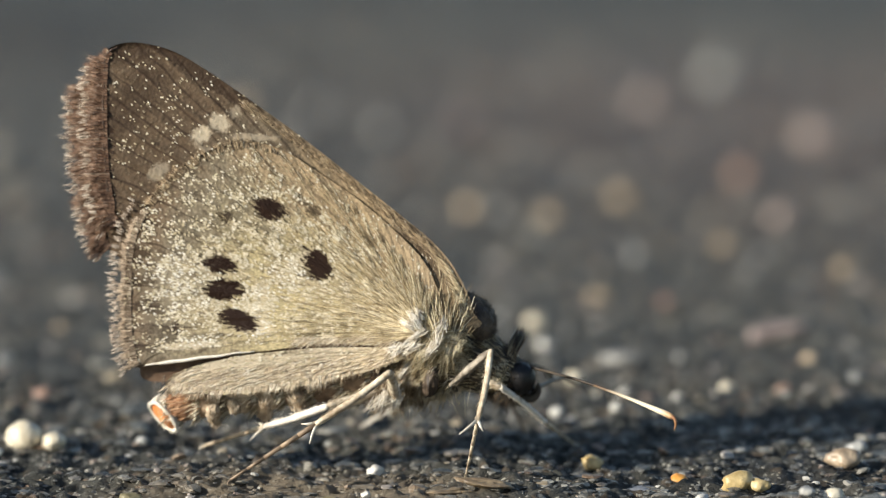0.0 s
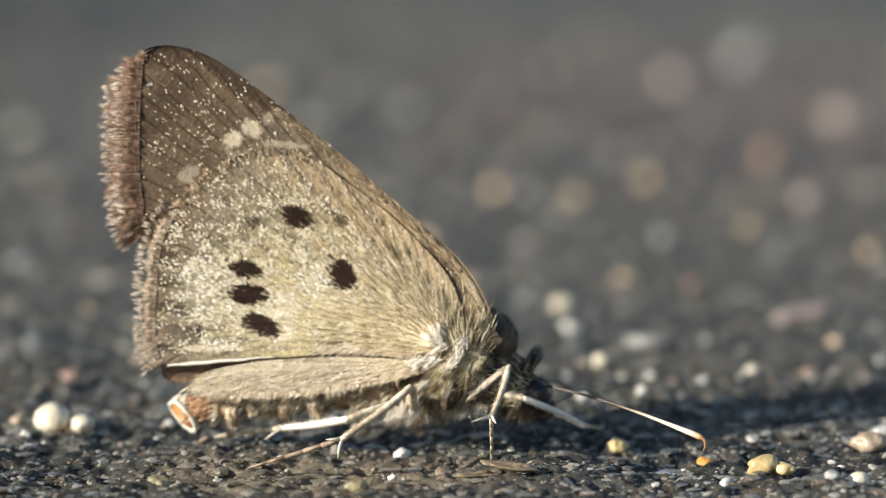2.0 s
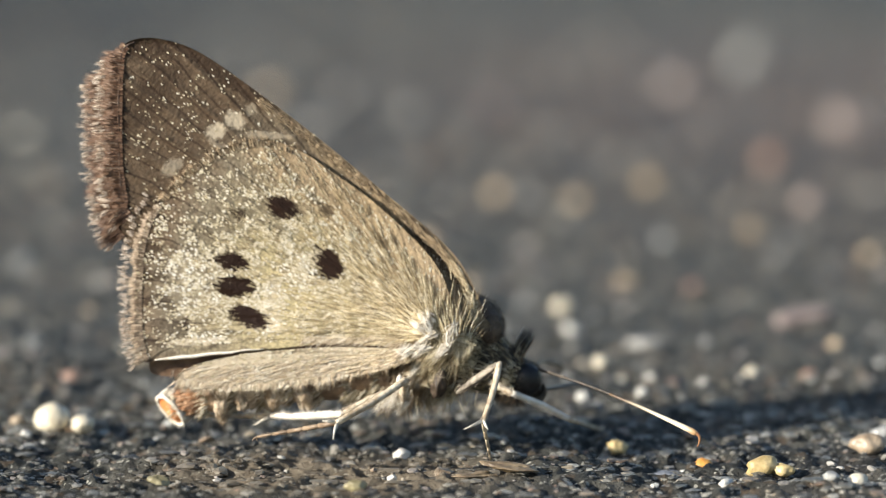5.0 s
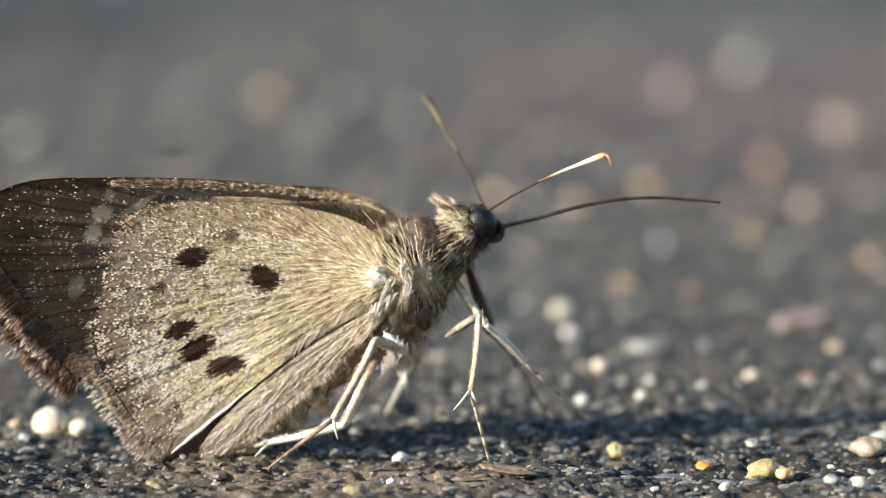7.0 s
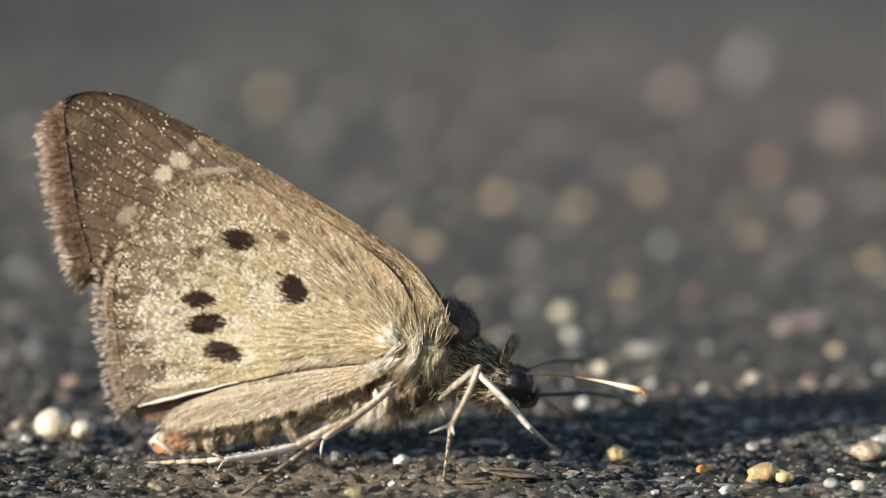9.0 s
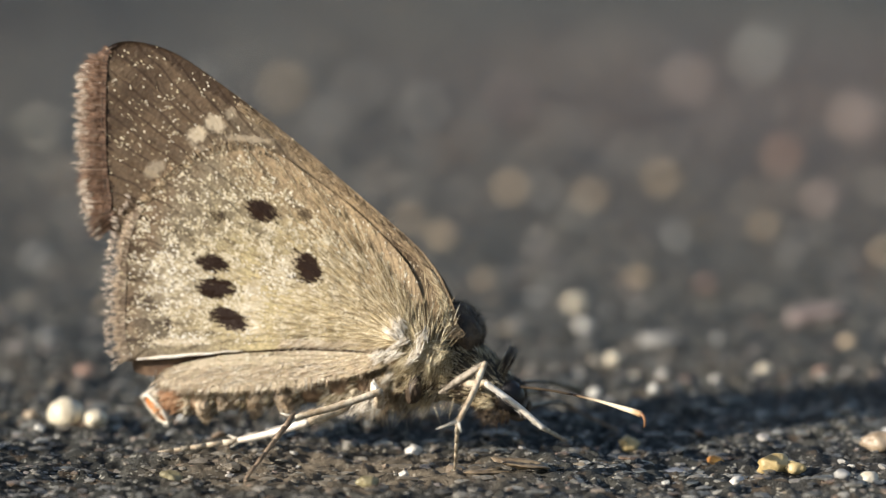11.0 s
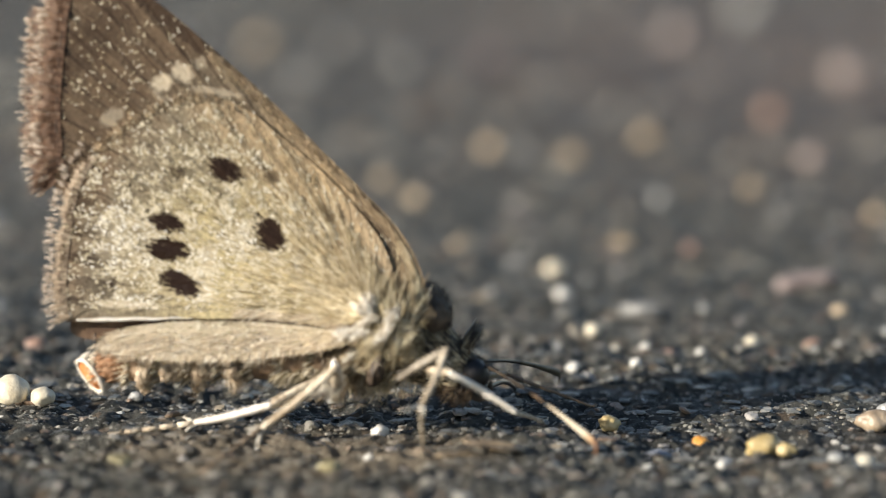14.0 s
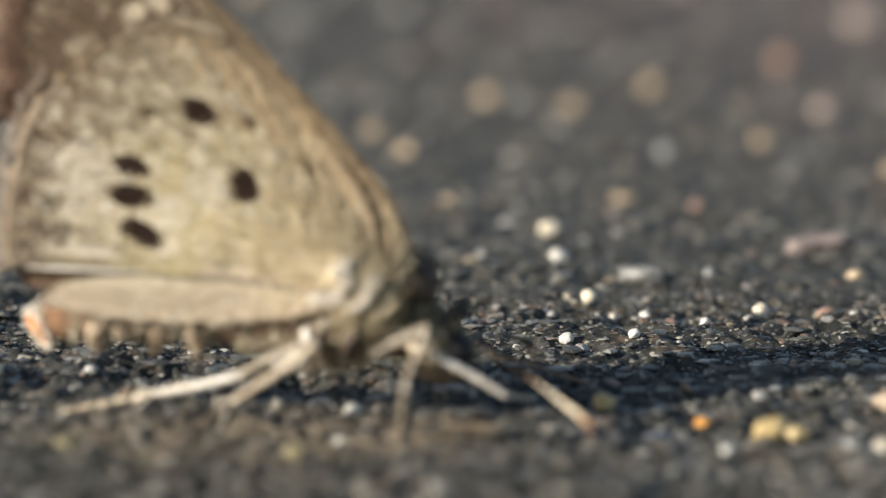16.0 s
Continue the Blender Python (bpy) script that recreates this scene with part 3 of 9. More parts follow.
def pebble(x, y, r, colour, long=1.0):
    """A rounded stone at (x, y) mm with radius r mm, drawn out sideways by long."""
    flat = 0.32 if colour in ("flake", "slate") else rand(0.72, 0.9)
    rough = 0.10 if colour in ("cream", "orange") else 0.42 if colour in ("flake", "slate") else 0.24
    bm = bmesh.new()
    bmesh.ops.create_icosphere(bm, subdivisions=4 if flat < 0.5 else 3, radius=1.0)
    seed = Vector((rand(0, 50), rand(0, 50), rand(0, 50)))
    for v in bm.verts:
        k = 1 + rough * noise.noise(v.co * 1.3 + seed) * 1.6 + rough * 0.5 * noise.noise(v.co * 4 + seed) + rough * 0.3 * noise.noise(v.co * 11 + seed)
        v.co = Vector((v.co.x * long, v.co.y, v.co.z * flat)) * (k * r * MM)
    me = bpy.data.meshes.new("pebble")
    bm.to_mesh(me)
    bm.free()
    me.materials.append(STONES[colour])
    me.polygons.foreach_set("use_smooth", [True] * len(me.polygons))
    ob = new("pebble", me)
    ob.matrix_basis = pose(x * MM, y * MM, (r * flat * 0.72 - 0.06 + relief(x, y)) * MM, rand(-8, 8), rand(-8, 8), rand(-25, 25))
    return tagged(ob, LABELS[colour], "pebble", "pebbles on the asphalt")


build_ground()
grit("grit", "dark grey fine asphalt grit with a few pale chips", 46000, -23, 23, -24, 28, 0.03, 0.23, 3.0, spread=0.002, lift=0.25, material=M_NEARGRIT)
grit("grit", "dark grey asphalt grit further off", 18000, -24, 26, 28, 120, 0.10, 0.60, 2.2, spread=0.008)
grit("grit", "dark grey coarse asphalt grit in the distance", 12000, -40, 44, 120, 620, 0.25, 0.8, 2.0, spread=0.006)
grit("stone_chips", "pale and rusty stone chips strewn over the asphalt", 4400, -30, 34, 24, 380, 0.15, 0.62, 2.4, lift=0.5, spread=0.006, material=M_CHIP)


grit("pale_grit", "fine pale mineral grit caught in the asphalt", 4600, -20, 20, -18, 26, 0.03, 0.18, 2.4, lift=0.5, material=M_CHIP)


def build_chips():
    """Single chips that lie nearest, of a few shared shapes."""
    shapes, faces = rock_shapes(8, 2, 0.16)
    meshes = []
    for v in shapes:
        me = bpy.data.meshes.new("stone_chip")
        me.from_pydata([tuple(q) for q in v * np.array([1.15, 1.0, 0.55]) * MM], [], [tuple(int(i) for i in f) for f in faces])
        me.materials.append(M_SINGLE)
        meshes.append(me)
    for k in range(150):
        x, y = rand(-19, 19), rand(-9, 22)
        r = 0.08 + 0.22 * rng.uniform() ** 2
        ob = new("stone_chip", meshes[k % 8])
        ob.matrix_basis = pose(x * MM, y * MM, (relief(x, y) + r * 0.25) * MM, rand(-20, 20), rand(-20, 20), rand(0, 360)) @ Matrix.Scale(r, 4)
        tagged(ob, "tiny loose mineral chip on the dark asphalt", "stone chip", "loose chips on the asphalt")


grit("stone_shards", "flat grey stone shards bedded in the asphalt", 3200, -20, 20, -17, 22, 0.10, 0.50, 1.8, lift=0.3, material=M_SHARD, flat=0.26)
grit("stone_chips", "dull pale stone chips far across the asphalt", 2400, -40, 44, 100, 560, 0.50, 1.5, 1.8, lift=0.45, spread=0.005, material=M_FARCHIP)
build_chips()
pebble(-15.77, 6.63, 0.76, "cream", 1)
pebble(-14.52, 6.10, 0.48, "cream", 1)
pebble(-17.36, 7.78, 0.31, "tan", 1)
pebble(-16.65, 5.00, 0.22, "white", 1)
pebble(12.03, -2.14, 0.47, "yellow", 1.4)
pebble(12.72, -2.30, 0.31, "yellow", 1.4)
pebble(9.97, 0.46, 0.37, "orange", 1)
pebble(6.83, 3.05, 0.37, "yellow", 1)
pebble(-1.62, 1.21, 0.27, "white", 1.2)
pebble(-10.49, -4.68, 0.36, "olive", 1.2)
pebble(-3.18, -5.56, 0.31, "olive", 1.3)
pebble(-1.92, -3.18, 0.16, "white", 1.2)
pebble(10.45, -4.17, 0.24, "white", 1.2)
pebble(15.18, -4.95, 0.38, "cream", 1.1)
pebble(14.20, -5.31, 0.26, "grey", 1.2)
pebble(17.05, 5.11, 0.17, "white", 1)
pebble(16.53, 2.06, 0.47, "tan", 1.4)
pebble(17.62, 5.94, 0.35, "grey", 1.2)
pebble(2.56, -2.86, 0.52, "flake", 2)
pebble(1.29, -3.00, 0.40, "flake", 1.8)
pebble(8.32, -0.31, 0.55, "slate", 2.3)
pebble(7.18, 23.59, 0.34, "cream", 1)
pebble(7.96, 20.83, 0.27, "cream", 1)
pebble(9.26, 20.57, 0.24, "white", 1)
pebble(10.19, 19.47, 0.29, "rust", 1)
pebble(13.91, 21.50, 0.32, "cream", 1)
pebble(11.59, 19.68, 0.22, "white", 1)
pebble(16.41, 21.08, 0.29, "rust", 1.2)
pebble(17.56, 20.97, 0.22, "white", 1)
pebble(5.61, 21.05, 0.19, "grey", 1)
pebble(5.96, 14.54, 0.28, "white", 1)
pebble(8.51, 14.67, 0.23, "white", 1)
pebble(6.18, 42.99, 0.56, "cream", 1)
pebble(6.37, 35.38, 0.42, "white", 1)
pebble(9.40, 43.00, 0.23, "grey", 1)
pebble(7.70, 40.95, 0.21, "grey", 1)
pebble(13.64, 74.36, 0.46, "grey", 1)
pebble(15.00, 108.67, 0.77, "ochre", 1)
pebble(24.50, 211.57, 1.40, "rose", 1)
pebble(36.93, 261.86, 1.72, "grey", 1)
pebble(3.84, 102.83, 0.69, "ochre", 1)
pebble(6.01, 101.90, 0.50, "grey", 1)
pebble(9.31, 98.04, 0.61, "ochre", 1)
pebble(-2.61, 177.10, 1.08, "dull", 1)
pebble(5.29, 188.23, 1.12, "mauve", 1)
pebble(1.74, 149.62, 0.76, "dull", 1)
pebble(25.09, 96.58, 0.73, "rose", 1)
pebble(36.45, 164.36, 1.36, "rose", 1.3)
pebble(25.93, 129.07, 0.91, "rust", 1)
pebble(25.30, 66.39, 0.44, "ochre", 1)
pebble(10.25, 55.01, 0.27, "ochre", 2.2)
pebble(18.11, 38.34, 0.60, "mauve", 2.6)
pebble(19.56, 79.62, 0.56, "ochre", 1)
pebble(13.65, 52.33, 0.31, "rust", 1)
pebble(12.68, 31.21, 0.22, "grey", 1.2)
pebble(9.59, 29.79, 0.45, "dull", 2.2)
pebble(-27.22, 108.67, 0.77, "grey", 1)
pebble(-24.30, 61.87, 0.51, "grey", 1)
pebble(-18.18, 54.78, 0.32, "ochre", 1)
pebble(-18.18, 42.06, 0.30, "ochre", 1)
pebble(-16.64, 20.28, 0.34, "rust", 1.2)
pebble(-11.13, 7.62, 0.22, "grey", 1.2)
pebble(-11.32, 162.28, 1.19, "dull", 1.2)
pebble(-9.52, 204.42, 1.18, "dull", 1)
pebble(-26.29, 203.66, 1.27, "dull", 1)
pebble(-2.39, 38.53, 0.35, "grey", 1.2)
pebble(-19.65, 30.88, 0.30, "grey", 1.4)
pebble(-17.64, 204.42, 1.18, "ochre", 1)
pebble(-0.83, 73.33, 0.54, "ochre", 1)
pebble(-3.06, 82.92, 0.57, "ochre", 1)
pebble(1.43, 53.55, 0.32, "ochre", 1)
pebble(2.97, 35.95, 0.25, "grey", 1)
pebble(20.12, 24.08, 0.30, "grey", 1)
pebble(18.91, 31.05, 0.26, "ochre", 1.6)


# ---------- butterfly ----------
butterfly = new("butterfly")
butterfly.empty_display_size = 0.004
tagged(butterfly, "small brown skipper butterfly with black-spotted closed wings standing on asphalt", "butterfly")
parts = {}
MID = 0.8                               # the body's middle plane, mm


def swell(x, z):
    """How far the near wings bulge outwards round the thorax and close in above it, mm."""
    d = (x - 0.9) ** 2 + (z + 0.6) ** 2
    up = min(1.0, max(0.0, (z + 1.0) / 2.5))
    return -1.15 * math.exp(-d / 6.5) + 0.45 * (1 - math.exp(-d / 14.0)) * up * up * (3 - 2 * up)


class Wing:
    """A wing in the plane y = 0 with its outline in mm, laid out as a fan of rays from its root."""

    def __init__(self, outline, root, lift, veins, rays=220, rings=44, dome=0.0, costa=0.0, curl=0.0):
        self.curl = curl
        self.edge = [Vector((p[0], 0, p[1])) for p in spline([(a, b, 0) for a, b in outline], rays, True)]
        self.root, self.lift, self.veins, self.rings, self.dome, self.costa = Vector((root[0], 0, root[1])), lift, veins, rings, dome, costa

    def y(self, p):
        d = p - self.root
        r = d.length
        y = self.lift + swell(p.x, p.z) - self.dome * math.sin(min(1.0, r / 13.0) * math.pi)
        ang = math.degrees(math.atan2(d.z, -d.x))
        for v in self.veins:
            off = (ang - v) * radians(1) * r
            y -= 0.05 * math.exp(-(off / 0.11) ** 2) * min(1.0, r / 2.0)
        y += 0.03 * noise.noise(Vector((ang * 0.5, r * 0.35, 3.0)))
        if self.costa:                   # the thick front edge stands proud
            off = (p.x - 1.45) * 0.655 + (p.z - 2.2) * 0.755
            y -= self.costa * (1.0 if off > -0.1 else math.exp(-((off + 0.1) / 0.26) ** 2)) * min(1.0, max(0.0, (9.5 - r) / 5.0))
        if self.curl:                    # the hindwing's front edge dips in behind it
            off = (p.x - 0.72) * 0.774 + (p.z - 1.65) * 0.633
            k = min(1.0, max(0.0, (off + 0.42) / 0.45))
            y += self.curl * k * k * (3 - 2 * k) * min(1.0, max(0.0, (7.5 - r) / 3.0)) * min(1.0, max(0.0, (p.z - 0.6) / 1.2))
        return y

    def side(self, y, mirror):
        """The far pair lies closer to the middle plane than the near one."""
        return MID + 0.40 * (MID - y) if mirror else y

    def mesh(self, mirror=False, thick=0.05):
        n, m = len(self.edge), self.rings
        verts = []
        for side in (0, 1):
            for j in range(m + 1):
                f = (j + 0.02) / (m + 0.02)
                for e in self.edge:
                    p = self.root.lerp(e, f)
                    y = self.y(p) + side * thick * (1.0 if 0 < j < m else 0.6)
                    verts.append(Vector((p.x, self.side(y, mirror), p.z)) * MM)
        faces = []
        for side in (0, 1):
            o = side * n * (m + 1)
            for j in range(m):
                for i in range(n):
                    q = (i + 1) % n
                    f = (o + j * n + i, o + j * n + q, o + (j + 1) * n + q, o + (j + 1) * n + i)
                    faces.append(f if side == (1 if not mirror else 0) else f[::-1])
            c = tuple(o + i for i in range(n))
            faces.append(c if side == 0 else c[::-1])
        o = n * (m + 1)
        for i in range(n):
            q = (i + 1) % n
            faces.append((m * n + i, m * n + q, o + m * n + q, o + m * n + i))
        return verts, faces

    def at(self, x, z, out=0.0):
        p = Vector((x, 0, z))
        return Vector((x, self.y(p) - out, z)) * MM

    def inside(self, x, z):
        hit = False
        e = self.edge
        for i in range(len(e)):
            a, b = e[i], e[i - 1]
            if (a.z > z) != (b.z > z) and x < (b.x - a.x) * (z - a.z) / (b.z - a.z) + a.x:
                hit = not hit
        return hit


def fringe(wing, start, end, count, length, r, mirror=False, layers=((0.0, 1.0),)):
    """Hairs along the stretch of the outline from start to end (mm points)."""
    e = wing.edge
    i0 = min(range(len(e)), key=lambda i: (e[i].x - start[0]) ** 2 + (e[i].z - start[1]) ** 2)
    i1 = min(range(len(e)), key=lambda i: (e[i].x - end[0]) ** 2 + (e[i].z - end[1]) ** 2)
    if i1 < i0:
        i1 += len(e)
    out = []
    for _ in range(count):
        u = rand(i0, i1)
        taper = min(1.0, 0.35 + (u - i0) * 0.07)
        a, b = e[int(u) % len(e)], e[(int(u) + 1) % len(e)]
        p = a.lerp(b, u - int(u))
        d = p - wing.root
        d.normalize()
        t = (b - a).normalized()
        nrm = Vector((t.z, 0, -t.x))
        if nrm.dot(d) < 0:
            nrm = -nrm
        w = (nrm * 0.75 + d * 0.25 + t * rand(-0.16, 0.16)).normalized()
        w.y = rand(-0.14, 0.14)
        clump = 0.62 + 0.5 * (0.5 + noise.noise(Vector((u * 0.55, 1.7, 0))))
        y = wing.y(p) + rand(-0.02, 0.06)
        q = Vector((p.x, wing.side(y, mirror), p.z)) - w * 0.25
        out.append((q * MM, w, length * rand(0.55, 1.1) * clump * taper * MM, r * rand(0.6, 1.2) * MM, (0, rand(-0.2, 0.2), rand(-0.15, 0.1))))
    return hairs(out)


def stretch(wing, start, end):
    """The indices of the outline from start to end (mm points)."""
    e = wing.edge
    i0 = min(range(len(e)), key=lambda i: (e[i].x - start[0]) ** 2 + (e[i].z - start[1]) ** 2)
    i1 = min(range(len(e)), key=lambda i: (e[i].x - end[0]) ** 2 + (e[i].z - end[1]) ** 2)
    return i0, i1 + len(e) if i1 < i0 else i1


def tips(wing, start, end, count, length, mirror=False):
    """Small bunches of pale hair ends that stand out at the rim of a fringe."""
    e = wing.edge
    i0, i1 = stretch(wing, start, end)
    out = []
    for k in range(count):
        u = i0 + (i1 - i0) * (k + rand(0.1, 0.9)) / count
        a, b = e[int(u) % len(e)], e[(int(u) + 1) % len(e)]
        p, t = a.lerp(b, u - int(u)), (b - a).normalized()
        nrm = Vector((t.z, 0, -t.x))
        if nrm.dot(p - wing.root) < 0:
            nrm = -nrm
        reach = length * rand(0.75, 1.15)
        way = (nrm + t * rand(-0.25, 0.25)).normalized()
        for _ in range(int(rand(5, 12))):
            y = wing.side(wing.y(p) + rand(-0.05, 0.06), mirror)
            q = Vector((p.x, y, p.z)) + nrm * (reach * rand(0.62, 0.9)) + t * rand(-0.06, 0.06)
            out.append((q * MM, way + Vector((0, rand(-0.12, 0.12), 0)) + t * rand(-0.12, 0.12), reach * rand(0.25, 0.5) * MM, rand(0.014, 0.024) * MM, (0, rand(-0.1, 0.1), 0)))
    return hairs(out)


def margin(wing, start, end, inset, r, mirror=False):
    """A thin raised line that follows the outline, inset from it."""
    e = wing.edge
    i0, i1 = stretch(wing, start, end)
    path, radii = [], []
    for i in range(i0, i1 + 1):
        a, b, p = e[(i - 1) % len(e)], e[(i + 1) % len(e)], e[i % len(e)]
        t = (b - a).normalized()
        nrm = Vector((t.z, 0, -t.x))
        if nrm.dot(p - wing.root) < 0:
            nrm = -nrm
        q = p - nrm * (inset + 0.05 * noise.noise(p * 1.7))
        path.append(Vector((q.x, wing.side(wing.y(q) - 0.005, mirror), q.z)) * MM)
        radii.append(r * (0.75 + 0.5 * noise.noise(p * 3.1)) * MM)
    return tube(path, radii, 6)


def flakes(wing, count, weight, size=0.15):
    """Single raised scales over a wing, thick where weight(x, z) is high."""
    verts, faces = [], []
    xs = [p.x for p in wing.edge]
    zs = [p.z for p in wing.edge]
    made = 0
    tries = 0
    while made < count and tries < count * 40:
        tries += 1
        x, z = rand(min(xs), max(xs)), rand(min(zs), max(zs))
        if rng.uniform() > weight(x, z) or not wing.inside(x, z):
            continue
        made += 1
        d = (Vector((x, 0, z)) - wing.root).normalized()
        d = (d + Vector((rand(-0.3, 0.3), 0, rand(-0.3, 0.3)))).normalized()
        c = Vector((-d.z, 0, d.x))
        k = size * rand(0.7, 1.4)
        w = k * rand(0.17, 0.27)
        p = wing.at(x, z, 0.012) / MM
        base = len(verts)
        tip = Vector((0, -rand(0.02, 0.22) * k, 0))
        for s, u, lift in ((-0.5, 0, 1.0), (0.0, -0.5, 0.5), (0.0, 0.5, 0.5), (0.42, -0.42, 0.08), (0.42, 0.42, 0.08), (0.52, 0.0, 0.0)):
            verts.append((p + d * (k * s) + c * (w * u * 2) + tip * lift) * MM)
        faces += [(base, base + 2, base + 1), (base + 1, base + 2, base + 4, base + 3), (base + 3, base + 4, base + 5)]
    return verts, faces


def near(x, z, cx, cz, r):
    return math.exp(-((x - cx) ** 2 + (z - cz) ** 2) / (r * r))


def build_wings():
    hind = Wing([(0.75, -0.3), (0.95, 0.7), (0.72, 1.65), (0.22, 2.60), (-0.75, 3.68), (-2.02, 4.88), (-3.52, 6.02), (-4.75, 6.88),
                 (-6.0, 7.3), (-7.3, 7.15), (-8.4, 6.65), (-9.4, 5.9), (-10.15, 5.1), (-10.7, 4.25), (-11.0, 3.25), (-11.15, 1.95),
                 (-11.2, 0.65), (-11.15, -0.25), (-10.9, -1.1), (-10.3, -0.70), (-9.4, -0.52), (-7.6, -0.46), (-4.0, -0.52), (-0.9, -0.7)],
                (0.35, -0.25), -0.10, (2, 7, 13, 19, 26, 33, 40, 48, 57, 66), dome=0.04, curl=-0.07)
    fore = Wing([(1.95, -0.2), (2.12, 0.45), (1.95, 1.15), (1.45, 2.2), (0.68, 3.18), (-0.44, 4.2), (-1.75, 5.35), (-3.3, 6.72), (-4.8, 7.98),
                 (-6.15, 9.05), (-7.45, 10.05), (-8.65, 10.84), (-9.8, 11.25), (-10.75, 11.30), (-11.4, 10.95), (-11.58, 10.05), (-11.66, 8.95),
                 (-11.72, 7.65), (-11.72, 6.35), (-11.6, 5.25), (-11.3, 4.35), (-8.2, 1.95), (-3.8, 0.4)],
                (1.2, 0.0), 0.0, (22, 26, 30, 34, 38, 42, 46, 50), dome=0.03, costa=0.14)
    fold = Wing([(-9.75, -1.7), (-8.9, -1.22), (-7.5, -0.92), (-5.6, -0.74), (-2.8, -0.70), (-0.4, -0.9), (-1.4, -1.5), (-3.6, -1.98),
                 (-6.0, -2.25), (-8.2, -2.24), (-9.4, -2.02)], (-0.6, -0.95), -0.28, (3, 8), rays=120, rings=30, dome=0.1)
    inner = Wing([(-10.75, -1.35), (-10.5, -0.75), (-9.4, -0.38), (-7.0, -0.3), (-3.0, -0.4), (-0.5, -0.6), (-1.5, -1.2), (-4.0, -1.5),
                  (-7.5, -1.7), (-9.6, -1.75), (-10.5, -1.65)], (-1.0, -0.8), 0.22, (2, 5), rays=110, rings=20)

    def hind_weight(x, z):
        w = 0.16 + 0.42 * near(x, z, -8.2, 1.9, 2.3) + 0.35 * near(x, z, -6.2, 3.4, 2.4) + 0.75 * near(x, z, -2.6, 1.6, 3.0)
        for sx, sz, a, b, turn, f in HIND_SPOTS[:7]:
            c, s = math.cos(radians(turn)), math.sin(radians(turn))
            u, v = ((x - sx) * c + (z - sz) * s) / a, (-(x - sx) * s + (z - sz) * c) / b
            if u * u + v * v < 0.9:
                return 0.0
        w += 1.2 * near(x, z, -4.55, 2.6, 0.5) + 1.2 * near(x, z, -6.0, 1.2, 0.6) + 0.25 * near(x, z, -8.6, 1.9, 1.2)
        clump = 0.25 + noise.noise(Vector((x * 1.6, z * 1.6, 4.0))) + 0.9 * noise.noise(Vector((x * 4.5, z * 4.5, 8.0)))
        if (x - 0.72) * 0.69 + (z - 1.65) * 0.72 > -0.7:      # few along the front edge
            w *= 0.3
        return w * max(0.05, clump * 1.4)

    def white_weight(x, z):
        if hind_weight(x, z) == 0.0:
            return 0.0
        patch = max(near(x, z, -8.75, 1.75, 0.95), near(x, z, -9.3, 2.5, 0.7), near(x, z, -6.05, 1.15, 0.55), near(x, z, -4.75, 2.25, 0.6), near(x, z, -5.2, 1.7, 0.5), near(x, z, -5.9, 0.3, 0.5), near(x, z, -8.6, -0.2, 0.5))
        return max(0.0, patch * (0.45 + 1.3 * noise.noise(Vector((x * 3.0, z * 3.0, 12.0)))))

    def fore_weight(x, z):
        return (0.4 + 0.6 * near(x, z, -8.6, 7.6, 2.2)) * max(0.04, 0.3 + noise.noise(Vector((x * 1.3, z * 1.3, 9.0))) + 0.8 * noise.noise(Vector((x * 4.0, z * 4.0, 5.0))))

    for mirror in (False, True):
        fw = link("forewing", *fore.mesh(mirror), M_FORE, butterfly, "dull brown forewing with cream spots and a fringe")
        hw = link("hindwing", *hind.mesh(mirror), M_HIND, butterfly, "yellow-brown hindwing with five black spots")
        link("fringe", *fringe(fore, (-11.25, 11.1), (-11.35, 4.4), 2000, 1.0, 0.032, mirror), M_FRINGEDARK, fw, "rusty brown inner fringe")
        link("fringe", *fringe(fore, (-11.25, 11.1), (-11.35, 4.4), 420, 1.1, 0.022, mirror), M_FRINGE, fw, "brown outer fringe")
        link("fringe", *tips(fore, (-11.55, 10.4), (-11.35, 4.4), 62, 0.72, mirror), M_FRINGETIP, fw, "whitish tips of the fringe")
        link("fringe", *fringe(hind, (-10.2, 5.0), (-10.95, -1.05), 1100, 0.66, 0.026, mirror), M_FRINGEPALE, hw, "brown hair fringe")
        link("fringe", *tips(hind, (-10.2, 5.0), (-10.95, -1.05), 44, 0.56, mirror), M_FRINGETIP, hw, "whitish tips of the fringe")
        link("fringe", *fringe(hind, (-4.75, 6.88), (-10.1, 5.1), 620, 0.46, 0.020, mirror), M_EDGEHAIR, hw, "short brown hairs along the upper edge")
        link("margin_line", *margin(fore, (-10.9, 11.28), (-11.35, 4.4), 0.10, 0.050, mirror), M_MARGIN, fw, "dark line before the fringe")
        link("margin_line", *margin(hind, (-10.3, 4.9), (-11.1, 0.6), 0.24, 0.026, mirror), M_MARGIN, hw, "dark line before the fringe")
        if not mirror:
            link("scale_dusting", *flakes(fore, 740, fore_weight, 0.088), M_FLAKE, fw, "scattered pale scales")
            link("scale_dusting", *flakes(hind, 7600, hind_weight, 0.100), M_FLAKE, hw, "scattered cream and yellow scales")
            link("scale_dusting", *flakes(hind, 620, white_weight, 0.10), M_WHITEFLAKE, hw, "patches of white scales between the dark spots")
            # Whitened tube that draws the highlight along the hindwing's lower edge.
            roll = [hind.at(x, -0.20 + 0.0756 * (x - 0.35) + 0.03 * noise.noise(Vector((x * 1.5, 0, 5))), 0.03) for x in np.linspace(-10.5, -6.3, 40)]
